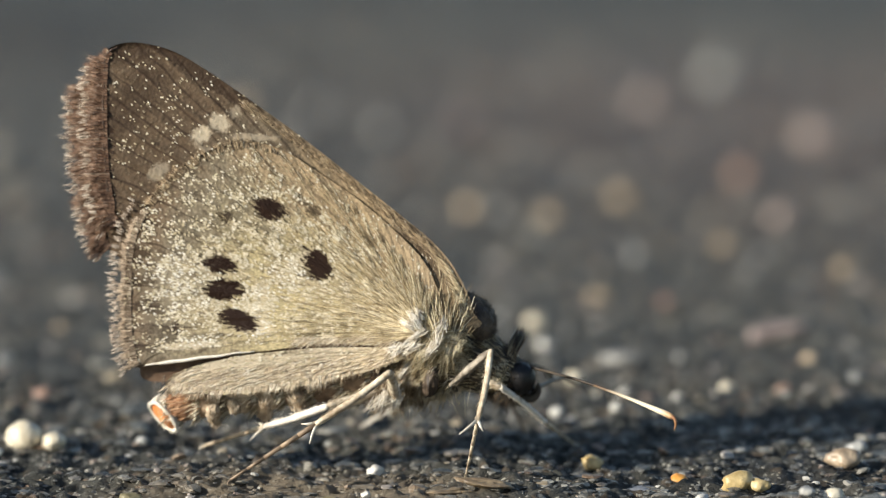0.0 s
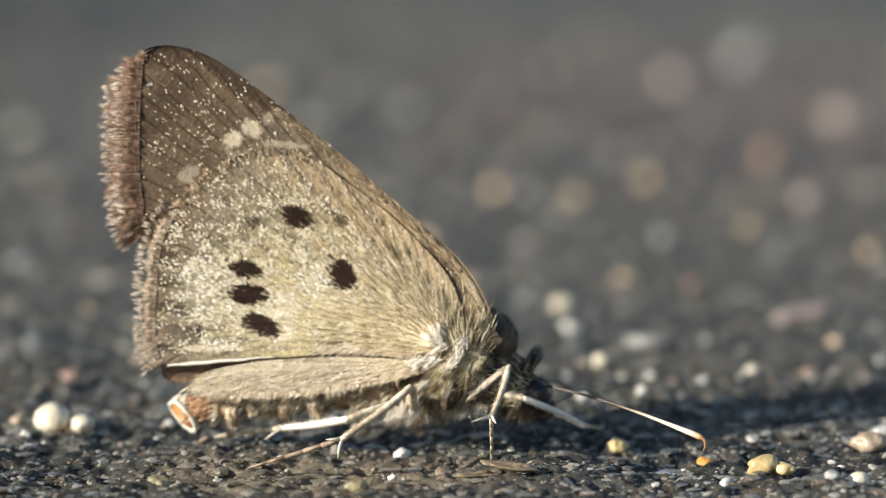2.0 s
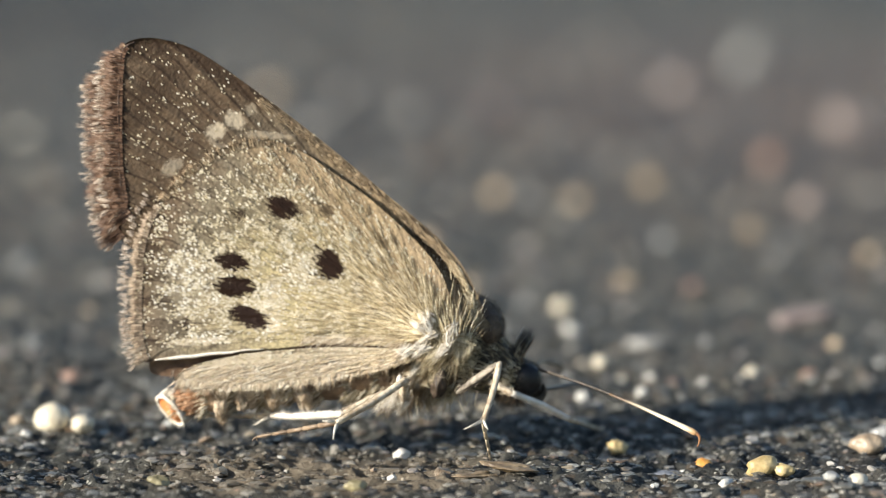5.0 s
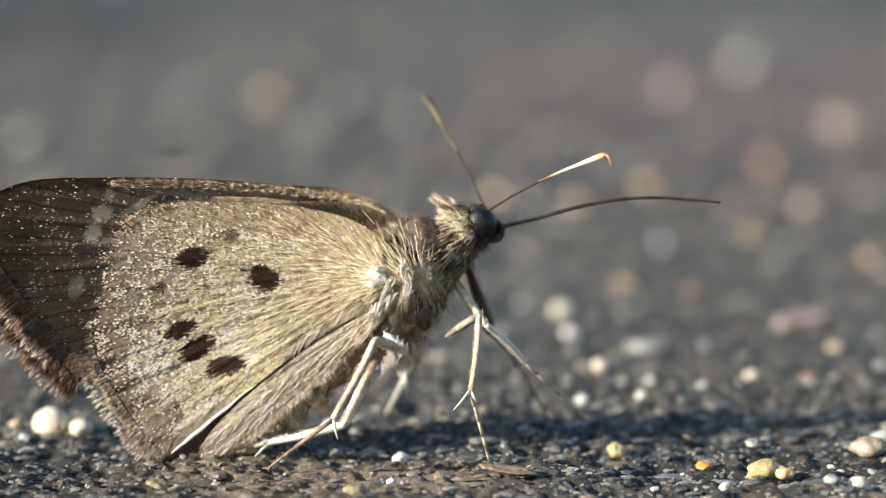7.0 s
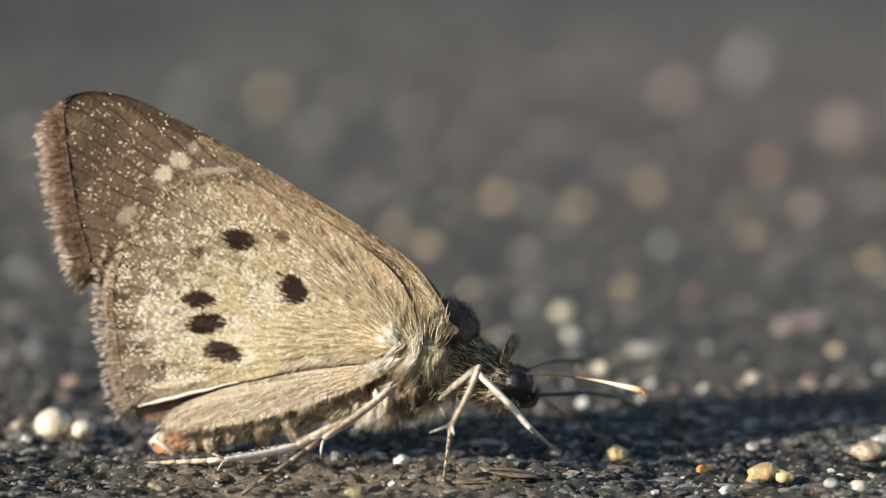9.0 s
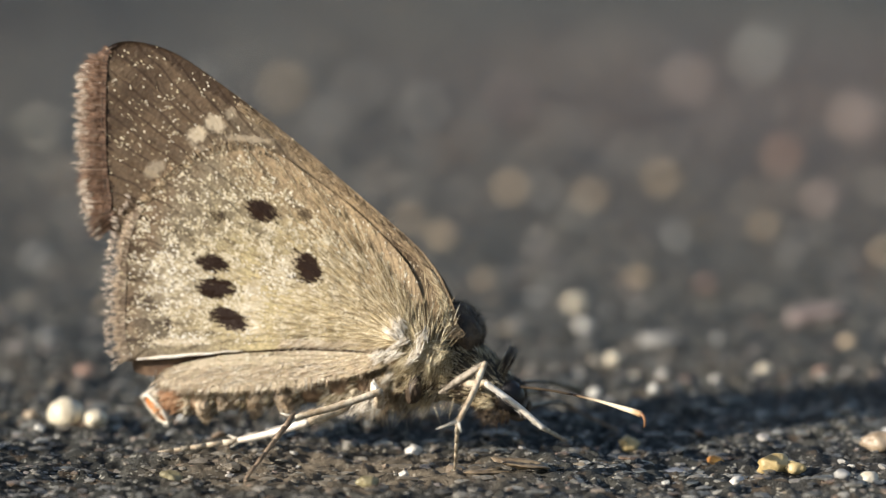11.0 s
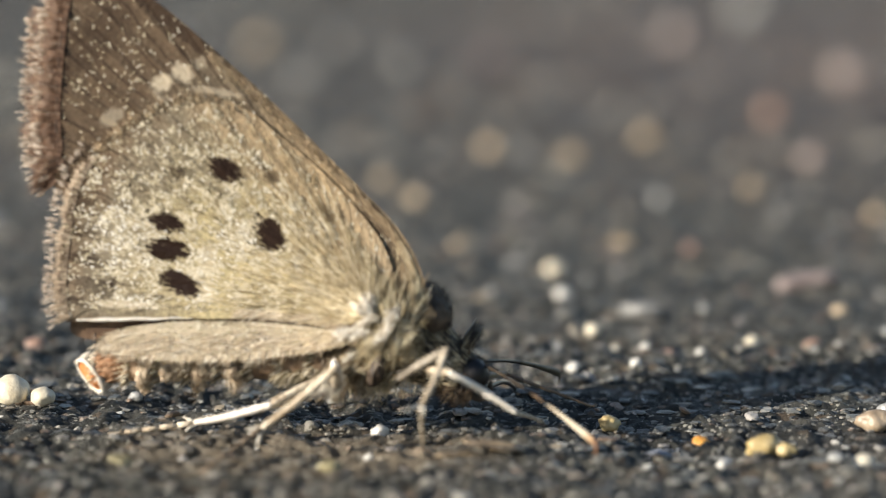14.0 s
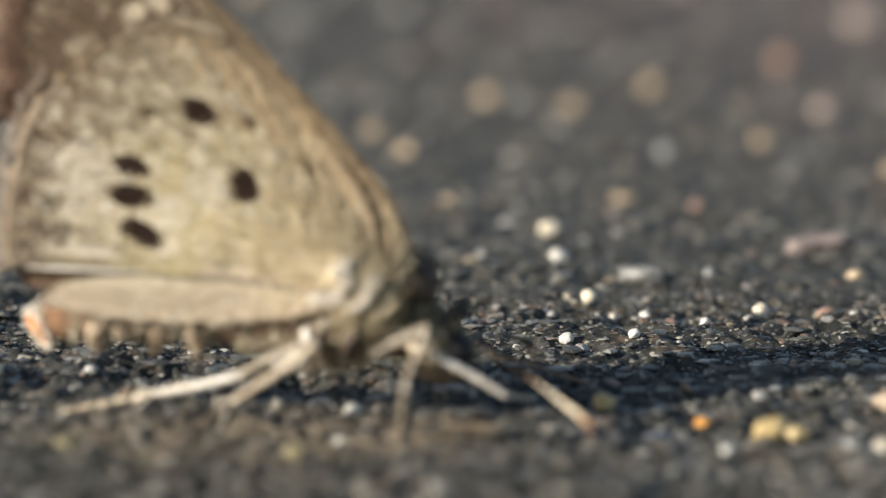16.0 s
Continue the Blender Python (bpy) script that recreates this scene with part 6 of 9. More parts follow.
    walk(parts["antenna_far"], [
        (0, pose(0.00428, 0.00130, -0.00196, 3.20, 11.29, 81.21)),
        (0.5, pose(0.00439, 0.00130, -0.00159, 1.08, 7.13, 77.49)),
        (1, pose(0.00426, 0.00130, -0.00176, 1.55, 15.18, 78.96)),
        (1.5, pose(0.00412, 0.00130, -0.00194, -0.00, 12.74, 79.11)),
        (2, pose(0.00416, 0.00130, -0.00198, 0.30, 12.11, 79.98)),
        (2.5, pose(0.00420, 0.00130, -0.00201, -0.49, 10.17, 78.31)),
        (3, pose(0.00423, 0.00130, -0.00205, -1.11, 10.98, 78.85)),
        (3.5, pose(0.00427, 0.00130, -0.00208, -2.29, 8.27, 78.06)),
        (4, pose(0.00431, 0.00130, -0.00212, -2.71, 13.06, 77.51)),
        (4.2, pose(0.00430, 0.00130, -0.00207, -2.61, 12.35, 78.34)),
        (5, pose(0.00427, 0.00130, -0.00189, 1.35, 9.55, 77.48)),
        (5.8, pose(0.00423, 0.00130, -0.00171, 5.51, -17.63, 77.05)),
        (6.3, pose(0.00421, 0.00130, -0.00159, 8.39, -24.36, 72.54)),
        (6.4, pose(0.00425, 0.00130, -0.00142, 13.44, -24.07, 77.46)),
        (6.5, pose(0.00429, 0.00130, -0.00124, 18.49, -24.64, 81.75)),
        (6.6, pose(0.00440, 0.00130, -0.00104, 22.50, -20.43, 86.20)),
        (6.7, pose(0.00449, 0.00130, -0.00097, 26.69, -18.09, 90.48)),
        (6.8, pose(0.00458, 0.00130, -0.00090, 31.65, -19.84, 90.93)),
        (6.9, pose(0.00472, 0.00130, -0.00070, 37.38, -28.40, 86.86)),
        (7, pose(0.00485, 0.00130, -0.00051, 41.02, -28.17, 83.04)),
        (7.1, pose(0.00509, 0.00130, -0.00036, 38.57, -23.95, 78.72)),
        (7.2, pose(0.00504, 0.00130, -0.00068, 32.25, -18.48, 72.13)),
        (7.3, pose(0.00527, 0.00130, -0.00113, 22.46, -19.69, 70.29)),
        (7.4, pose(0.00500, 0.00130, -0.00149, 17.15, -5.93, 70.57)),
        (7.5, pose(0.00473, 0.00130, -0.00185, 14.09, -2.10, 69.67)),
        (7.7, pose(0.00466, 0.00130, -0.00196, 12.36, 1.79, 73.37)),
        (8, pose(0.00456, 0.00130, -0.00212, 9.60, 13.73, 77.66)),
        (8.2, pose(0.00459, 0.00130, -0.00204, 9.62, 10.69, 77.34)),
        (8.5, pose(0.00463, 0.00130, -0.00192, 9.69, 6.15, 76.79)),
        (9, pose(0.00455, 0.00130, -0.00230, 9.90, 9.42, 77.86)),
        (9.5, pose(0.00452, 0.00130, -0.00222, 5.96, 16.78, 81.04)),
        (9.7, pose(0.00445, 0.00130, -0.00232, 2.54, 15.48, 79.45)),
        (10.4, pose(0.00443, 0.00130, -0.00231, 1.87, 14.20, 77.72)),
        (11.1, pose(0.00441, 0.00130, -0.00229, 1.23, 12.89, 76.03)),
        (11.8, pose(0.00440, 0.00130, -0.00228, 0.63, 11.55, 74.35)),
        (12, pose(0.00435, 0.00130, -0.00233, 0.80, 10.42, 73.51)),
        (12.5, pose(0.00433, 0.00130, -0.00190, -2.31, 5.22, 65.77)),
        (13, pose(0.00433, 0.00130, -0.00190, -2.37, 10.43, 67.18)),
        (13.5, pose(0.00433, 0.00130, -0.00190, -2.66, 11.32, 63.74)),
        (14, pose(0.00433, 0.00130, -0.00190, -2.41, 10.04, 64.68)),
        (14.5, pose(0.00433, 0.00130, -0.00190, -4.22, 10.72, 66.20)),
        (15, pose(0.00433, 0.00130, -0.00190, -5.26, 9.28, 67.82)),
        (15.5, pose(0.00433, 0.00130, -0.00190, -5.92, 9.71, 70.57)),
        (16, pose(0.00433, 0.00130, -0.00190, -5.70, 7.72, 71.10)),
    ])
    walk(parts["proboscis"], [
        (0, pose(0.00428, 0.00080, -0.00286, 3.30, 9.55, 72.45)),
        (0.5, pose(0.00439, 0.00080, -0.00249, 1.71, 5.30, 69.78)),
        (1, pose(0.00426, 0.00080, -0.00266, 1.37, 12.24, 70.67)),
        (1.5, pose(0.00412, 0.00080, -0.00284, -0.00, 9.31, 70.35)),
        (2, pose(0.00416, 0.00080, -0.00288, 0.23, 8.90, 71.29)),
        (2.5, pose(0.00420, 0.00080, -0.00291, -0.48, 7.07, 69.97)),
        (3, pose(0.00423, 0.00080, -0.00295, -1.07, 7.67, 70.56)),
        (3.5, pose(0.00427, 0.00080, -0.00298, -2.12, 5.11, 69.97)),
        (4, pose(0.00431, 0.00080, -0.00302, -2.80, 9.29, 69.66)),
        (4.2, pose(0.00430, 0.00080, -0.00297, -2.58, 8.63, 70.36)),
        (5, pose(0.00427, 0.00080, -0.00279, 1.19, 13.46, 61.18)),
        (5.8, pose(0.00423, 0.00080, -0.00261, 4.14, 26.12, 42.22)),
        (6.3, pose(0.00421, 0.00080, -0.00249, 5.32, 32.36, 32.97)),
        (6.4, pose(0.00422, 0.00080, -0.00232, 7.71, 30.80, 31.61)),
        (6.5, pose(0.00423, 0.00080, -0.00214, 11.55, 40.51, 33.91)),
        (6.6, pose(0.00432, 0.00080, -0.00194, 10.55, 52.17, 25.23)),
        (6.7, pose(0.00438, 0.00080, -0.00186, 7.10, 58.54, 16.50)),
        (6.8, pose(0.00445, 0.00080, -0.00179, 7.62, 59.17, 18.05)),
        (6.9, pose(0.00456, 0.00080, -0.00159, -13.69, 35.80, -18.62)),
        (7, pose(0.00466, 0.00080, -0.00139, -13.93, 25.70, -14.81)),
        (7.1, pose(0.00491, 0.00080, -0.00124, -12.02, 10.06, -10.00)),
        (7.2, pose(0.00495, 0.00080, -0.00157, 1.87, 29.85, 13.96)),
        (7.3, pose(0.00527, 0.00080, -0.00203, 15.75, 41.73, 58.53)),
        (7.4, pose(0.00500, 0.00080, -0.00239, 13.65, 43.69, 55.07)),
        (7.5, pose(0.00473, 0.00080, -0.00275, 12.62, 32.75, 59.40)),
        (7.7, pose(0.00466, 0.00080, -0.00286, 10.71, 30.81, 58.77)),
        (8, pose(0.00456, 0.00080, -0.00302, 7.86, 25.43, 58.41)),
        (8.2, pose(0.00459, 0.00080, -0.00294, 8.20, 21.49, 59.60)),
        (8.5, pose(0.00463, 0.00080, -0.00286, 8.60, 17.80, 58.80)),
        (9, pose(0.00455, 0.00080, -0.00320, 8.21, 21.25, 58.47)),
        (9.5, pose(0.00452, 0.00080, -0.00312, 4.54, 19.45, 60.85)),
        (9.7, pose(0.00445, 0.00080, -0.00322, 1.95, 16.02, 68.61)),
        (10.4, pose(0.00443, 0.00080, -0.00321, 1.66, 15.69, 72.65)),
        (11.1, pose(0.00441, 0.00080, -0.00319, 1.26, 15.38, 76.59)),
        (11.8, pose(0.00440, 0.00080, -0.00318, 0.78, 15.09, 80.45)),
        (12, pose(0.00435, 0.00080, -0.00323, 0.86, 13.74, 79.67)),
        (12.5, pose(0.00433, 0.00080, -0.00280, -2.68, 12.36, 75.61)),
        (13, pose(0.00433, 0.00080, -0.00280, -2.66, 13.11, 75.43)),
        (13.5, pose(0.00433, 0.00080, -0.00280, -3.02, 13.14, 75.65)),
        (14, pose(0.00433, 0.00080, -0.00280, -2.85, 13.14, 76.93)),
        (14.5, pose(0.00433, 0.00080, -0.00280, -4.52, 12.25, 77.09)),
        (15, pose(0.00433, 0.00080, -0.00280, -5.60, 12.40, 77.24)),
        (15.5, pose(0.00433, 0.00080, -0.00280, -6.25, 11.68, 77.31)),
        (16, pose(0.00433, 0.00080, -0.00280, -6.08, 12.20, 77.22)),
    ])
    walk(parts["near_mid"], [
        (0, pose(0.00268, -0.00270, -0.00089, -102.37, 32.93, 135.68)),
        (0.5, pose(0.00265, -0.00261, -0.00095, -105.09, 32.36, 135.50)),
        (1, pose(0.00265, -0.00259, -0.00073, -102.24, 35.12, 135.14)),
        (1.5, pose(0.00262, -0.00251, -0.00072, -103.18, 35.43, 134.98)),
        (2, pose(0.00264, -0.00249, -0.00078, -102.19, 34.91, 135.21)),
        (2.5, pose(0.00266, -0.00246, -0.00085, -101.35, 34.06, 135.55)),
        (3, pose(0.00268, -0.00245, -0.00092, -100.37, 33.34, 135.66)),
        (3.5, pose(0.00270, -0.00243, -0.00100, -99.68, 32.40, 135.75)),
        (4, pose(0.00274, -0.00242, -0.00101, -97.23, 32.44, 136.23)),
        (4.2, pose(0.00272, -0.00240, -0.00107, -97.68, 31.79, 136.07)),
        (5, pose(0.00259, -0.00277, -0.00116, -97.61, 30.53, 133.05)),
        (5.8, pose(0.00242, -0.00314, -0.00122, -97.27, 29.41, 129.82)),
        (6.3, pose(0.00230, -0.00337, -0.00126, -96.93, 28.79, 127.70)),
        (6.4, pose(0.00229, -0.00342, -0.00157, -93.32, 25.21, 127.62)),
        (6.5, pose(0.00230, -0.00347, -0.00187, -89.18, 21.41, 127.49)),
        (6.6, pose(0.00231, -0.00356, -0.00210, -83.52, 18.34, 127.27)),
        (6.7, pose(0.00225, -0.00364, -0.00223, -79.50, 16.70, 126.41)),
        (6.8, pose(0.00221, -0.00371, -0.00235, -74.91, 14.94, 125.67)),
        (6.9, pose(0.00220, -0.00381, -0.00243, -69.97, 13.81, 125.08)),
        (7, pose(0.00219, -0.00390, -0.00250, -64.72, 12.69, 124.61)),
        (7.1, pose(0.00226, -0.00394, -0.00251, -64.54, 12.31, 125.33)),
        (7.2, pose(0.00256, -0.00361, -0.00278, -65.91, 8.68, 131.65)),
        (7.3, pose(0.00309, -0.00327, -0.00206, -77.03, 17.59, 140.45)),
        (7.4, pose(0.00333, -0.00318, -0.00141, -87.61, 24.43, 143.54)),
        (7.5, pose(0.00358, -0.00313, -0.00075, -94.44, 30.18, 146.25)),
        (7.7, pose(0.00355, -0.00348, -0.00088, -93.32, 28.71, 145.74)),
        (8, pose(0.00351, -0.00400, -0.00107, -91.55, 26.34, 145.10)),
        (8.2, pose(0.00342, -0.00402, -0.00105, -93.32, 27.00, 144.51)),
        (8.5, pose(0.00331, -0.00404, -0.00101, -96.04, 28.01, 143.58)),
        (9, pose(0.00335, -0.00405, -0.00102, -94.39, 27.55, 143.90)),
        (9.5, pose(0.00344, -0.00405, -0.00078, -94.36, 29.53, 144.89)),
        (9.7, pose(0.00347, -0.00406, -0.00065, -93.87, 30.48, 145.11)),
        (10.4, pose(0.00350, -0.00409, -0.00061, -94.26, 30.78, 145.37)),
        (11.1, pose(0.00352, -0.00412, -0.00057, -94.63, 31.07, 145.63)),
        (11.8, pose(0.00355, -0.00415, -0.00053, -94.99, 31.36, 145.88)),
        (12, pose(0.00342, -0.00420, -0.00060, -96.27, 31.33, 144.62)),
        (12.5, pose(0.00284, -0.00454, -0.00064, -98.44, 32.06, 137.56)),
        (13, pose(0.00284, -0.00443, -0.00069, -98.27, 31.85, 137.48)),
        (13.5, pose(0.00281, -0.00432, -0.00070, -97.98, 31.83, 137.15)),
        (14, pose(0.00280, -0.00420, -0.00075, -98.25, 31.58, 137.06)),
        (14.5, pose(0.00278, -0.00410, -0.00075, -97.35, 31.76, 136.77)),
        (15, pose(0.00276, -0.00387, -0.00082, -97.16, 31.54, 136.60)),
        (15.5, pose(0.00275, -0.00364, -0.00092, -97.40, 31.02, 136.42)),
        (16, pose(0.00274, -0.00340, -0.00097, -97.61, 30.91, 136.37)),
    ])
    walk(parts["near_mid_shin"], [
        (0, pose(0.00000, 0.00000, -0.00000, -50.03, -42.30, 65.93)),
        (0.5, pose(-0.00000, -0.00000, -0.00000, -53.14, -52.52, 73.23)),
        (1, pose(-0.00000, 0.00000, 0.00000, -65.59, -57.00, 85.29)),
        (1.5, pose(0.00000, 0.00000, 0.00000, -67.82, -59.58, 88.32)),
        (2, pose(0.00000, -0.00000, 0.00000, -73.07, -61.12, 94.38)),
        (2.5, pose(0.00000, -0.00000, 0.00000, -83.02, -62.81, 106.69)),
        (3, pose(0.00000, 0.00000, 0.00000, -70.84, -58.18, 94.83)),
        (3.5, pose(0.00000, 0.00000, 0.00000, -70.04, -57.94, 95.63)),
        (4, pose(-0.00000, -0.00000, 0.00000, -67.36, -52.45, 93.70)),
        (4.2, pose(0.00000, 0.00000, 0.00000, -65.07, -54.50, 90.68)),
        (5, pose(0.00000, 0.00000, -0.00000, -64.07, -51.54, 87.66)),
        (5.8, pose(0.00000, 0.00000, 0.00000, -62.50, -49.58, 83.31)),
        (6.3, pose(0.00000, -0.00000, 0.00000, -62.81, -47.61, 82.16)),
        (6.4, pose(0.00000, 0.00000, -0.00000, -61.30, -44.18, 78.90)),
        (6.5, pose(0.00000, -0.00000, 0.00000, -59.94, -40.22, 75.82)),
        (6.6, pose(0.00000, 0.00000, 0.00000, -59.74, -36.06, 74.00)),
        (6.7, pose(0.00000, 0.00000, 0.00000, -60.64, -31.16, 70.98)),
        (6.8, pose(0.00000, 0.00000, 0.00000, -60.77, -25.67, 65.86)),
        (6.9, pose(0.00000, 0.00000, 0.00000, -62.95, -20.71, 64.96)),
        (7, pose(-0.00000, 0.00000, 0.00000, -64.98, -13.94, 61.05)),
        (7.1, pose(0.00000, 0.00000, 0.00000, -63.18, -14.92, 61.72)),
        (7.2, pose(0.00000, -0.00000, -0.00000, -60.58, -18.84, 68.66)),
        (7.3, pose(-0.00000, 0.00000, 0.00000, -59.20, -29.04, 69.67)),
        (7.4, pose(-0.00000, 0.00000, 0.00000, -47.57, -30.12, 52.88)),
        (7.5, pose(0.00000, -0.00000, 0.00000, -36.40, -22.54, 37.27)),
        (7.7, pose(-0.00000, 0.00000, -0.00000, -39.67, -36.16, 48.87)),
        (8, pose(0.00000, 0.00000, 0.00000, -45.16, -53.83, 62.47)),
        (8.2, pose(-0.00000, -0.00000, -0.00000, -39.93, -54.50, 55.60)),
        (8.5, pose(0.00000, 0.00000, 0.00000, -46.29, -56.93, 62.08)),
        (9, pose(0.00000, 0.00000, 0.00000, -52.77, -58.64, 69.68)),
        (9.5, pose(-0.00000, 0.00000, 0.00000, -48.09, -53.37, 66.19)),
        (9.7, pose(0.00000, 0.00000, 0.00000, -51.44, -56.40, 72.12)),
        (10.4, pose(0.00000, 0.00000, 0.00000, -51.59, -55.17, 72.83)),
        (11.1, pose(0.00000, 0.00000, 0.00000, -51.48, -53.87, 73.25)),
        (11.8, pose(-0.00000, 0.00000, 0.00000, -51.51, -52.36, 73.85)),
        (12, pose(0.00000, 0.00000, 0.00000, -54.02, -51.70, 76.87)),
        (12.5, pose(0.00000, 0.00000, -0.00000, -65.15, -58.09, 91.53)),
        (13, pose(0.00000, -0.00000, 0.00000, -65.84, -57.35, 92.70)),
        (13.5, pose(0.00000, 0.00000, -0.00000, -63.52, -56.84, 89.95)),
        (14, pose(-0.00000, -0.00000, -0.00000, -61.12, -56.43, 86.99)),
        (14.5, pose(0.00000, 0.00000, -0.00000, -70.01, -59.18, 98.30)),
        (15, pose(-0.00000, 0.00000, 0.00000, -69.13, -56.02, 99.11)),
        (15.5, pose(0.00000, -0.00000, 0.00000, -62.44, -53.18, 92.21)),
        (16, pose(-0.00000, 0.00000, -0.00000, -68.40, -54.62, 99.64)),
    ])
    walk(parts["near_mid_tarsus"], [
        (0, pose(0.00087, 0.00196, 0.00195, -37.10, 16.72, 22.96)),
        (0.5, pose(0.00051, 0.00169, 0.00230, -50.17, 31.16, 17.69)),
        (1, pose(0.00013, 0.00157, 0.00243, -49.00, 27.22, 21.83)),
        (1.5, pose(0.00004, 0.00147, 0.00250, -50.93, 29.13, 23.52)),
        (2, pose(-0.00011, 0.00140, 0.00254, -53.42, 29.01, 23.26)),
        (2.5, pose(-0.00038, 0.00127, 0.00258, -54.99, 28.42, 24.55)),
        (3, pose(-0.00013, 0.00152, 0.00246, -62.79, 32.70, 23.09)),
        (3.5, pose(-0.00015, 0.00153, 0.00246, -73.94, 35.06, 21.38)),
        (4, pose(-0.00011, 0.00176, 0.00230, -70.14, 35.47, 23.47)),
        (4.2, pose(-0.00002, 0.00168, 0.00236, -68.25, 35.85, 24.54)),
        (5, pose(0.00007, 0.00180, 0.00227, -59.89, 35.92, 26.22)),
        (5.8, pose(0.00022, 0.00187, 0.00221, -53.71, 35.87, 29.42)),
        (6.3, pose(0.00027, 0.00194, 0.00214, -51.73, 34.89, 30.61)),
        (6.4, pose(0.00040, 0.00204, 0.00202, -50.13, 32.30, 33.78)),
        (6.5, pose(0.00054, 0.00215, 0.00187, -49.41, 29.26, 37.07)),
        (6.6, pose(0.00065, 0.00225, 0.00171, -50.95, 27.55, 38.90)),
        (6.7, pose(0.00081, 0.00235, 0.00150, -51.85, 23.41, 41.55)),
        (6.8, pose(0.00107, 0.00239, 0.00126, -52.74, 19.03, 46.19)),
        (6.9, pose(0.00115, 0.00246, 0.00103, -54.81, 16.54, 50.08)),
        (7, pose(0.00136, 0.00246, 0.00070, -56.50, 13.19, 56.47)),
        (7.1, pose(0.00133, 0.00247, 0.00075, -55.54, 14.13, 53.99)),
        (7.2, pose(0.00100, 0.00256, 0.00094, -57.70, 25.30, 42.37)),
        (7.3, pose(0.00088, 0.00238, 0.00141, -60.54, 31.12, 26.84)),
        (7.4, pose(0.00151, 0.00200, 0.00146, -43.81, 24.35, 31.96)),
        (7.5, pose(0.00213, 0.00162, 0.00111, -32.44, 15.40, 35.74)),
        (7.7, pose(0.00154, 0.00176, 0.00171, -41.40, 31.01, 24.54)),
        (8, pose(0.00079, 0.00152, 0.00234, -40.59, 31.55, 16.76)),
        (8.2, pose(0.00095, 0.00139, 0.00236, -30.25, 13.88, 27.13)),
        (8.5, pose(0.00074, 0.00140, 0.00243, -32.46, 20.88, 21.74)),
        (9, pose(0.00052, 0.00142, 0.00248, -33.61, 19.48, 23.18)),
        (9.5, pose(0.00070, 0.00158, 0.00233, -35.68, 23.09, 23.89)),
        (9.7, pose(0.00049, 0.00153, 0.00242, -35.34, 22.63, 24.40)),
        (10.4, pose(0.00049, 0.00158, 0.00238, -37.26, 26.30, 24.43)),
        (11.1, pose(0.00049, 0.00164, 0.00234, -39.38, 29.90, 24.22)),
        (11.8, pose(0.00049, 0.00170, 0.00230, -41.69, 33.55, 24.04)),
        (12, pose(0.00041, 0.00175, 0.00228, -42.19, 33.28, 26.81)),
        (12.5, pose(-0.00004, 0.00153, 0.00246, -42.32, 33.14, 28.35)),
        (13, pose(-0.00007, 0.00156, 0.00244, -43.27, 33.58, 29.28)),
        (13.5, pose(0.00000, 0.00159, 0.00243, -44.27, 34.79, 26.62)),
        (14, pose(0.00008, 0.00160, 0.00242, -44.22, 34.91, 25.64)),
        (14.5, pose(-0.00021, 0.00147, 0.00249, -44.91, 34.12, 26.72)),
        (15, pose(-0.00026, 0.00160, 0.00240, -47.57, 33.97, 25.59)),
        (15.5, pose(-0.00007, 0.00174, 0.00232, -50.28, 35.73, 24.56)),
        (16, pose(-0.00028, 0.00166, 0.00236, -49.63, 32.49, 24.67)),
    ])
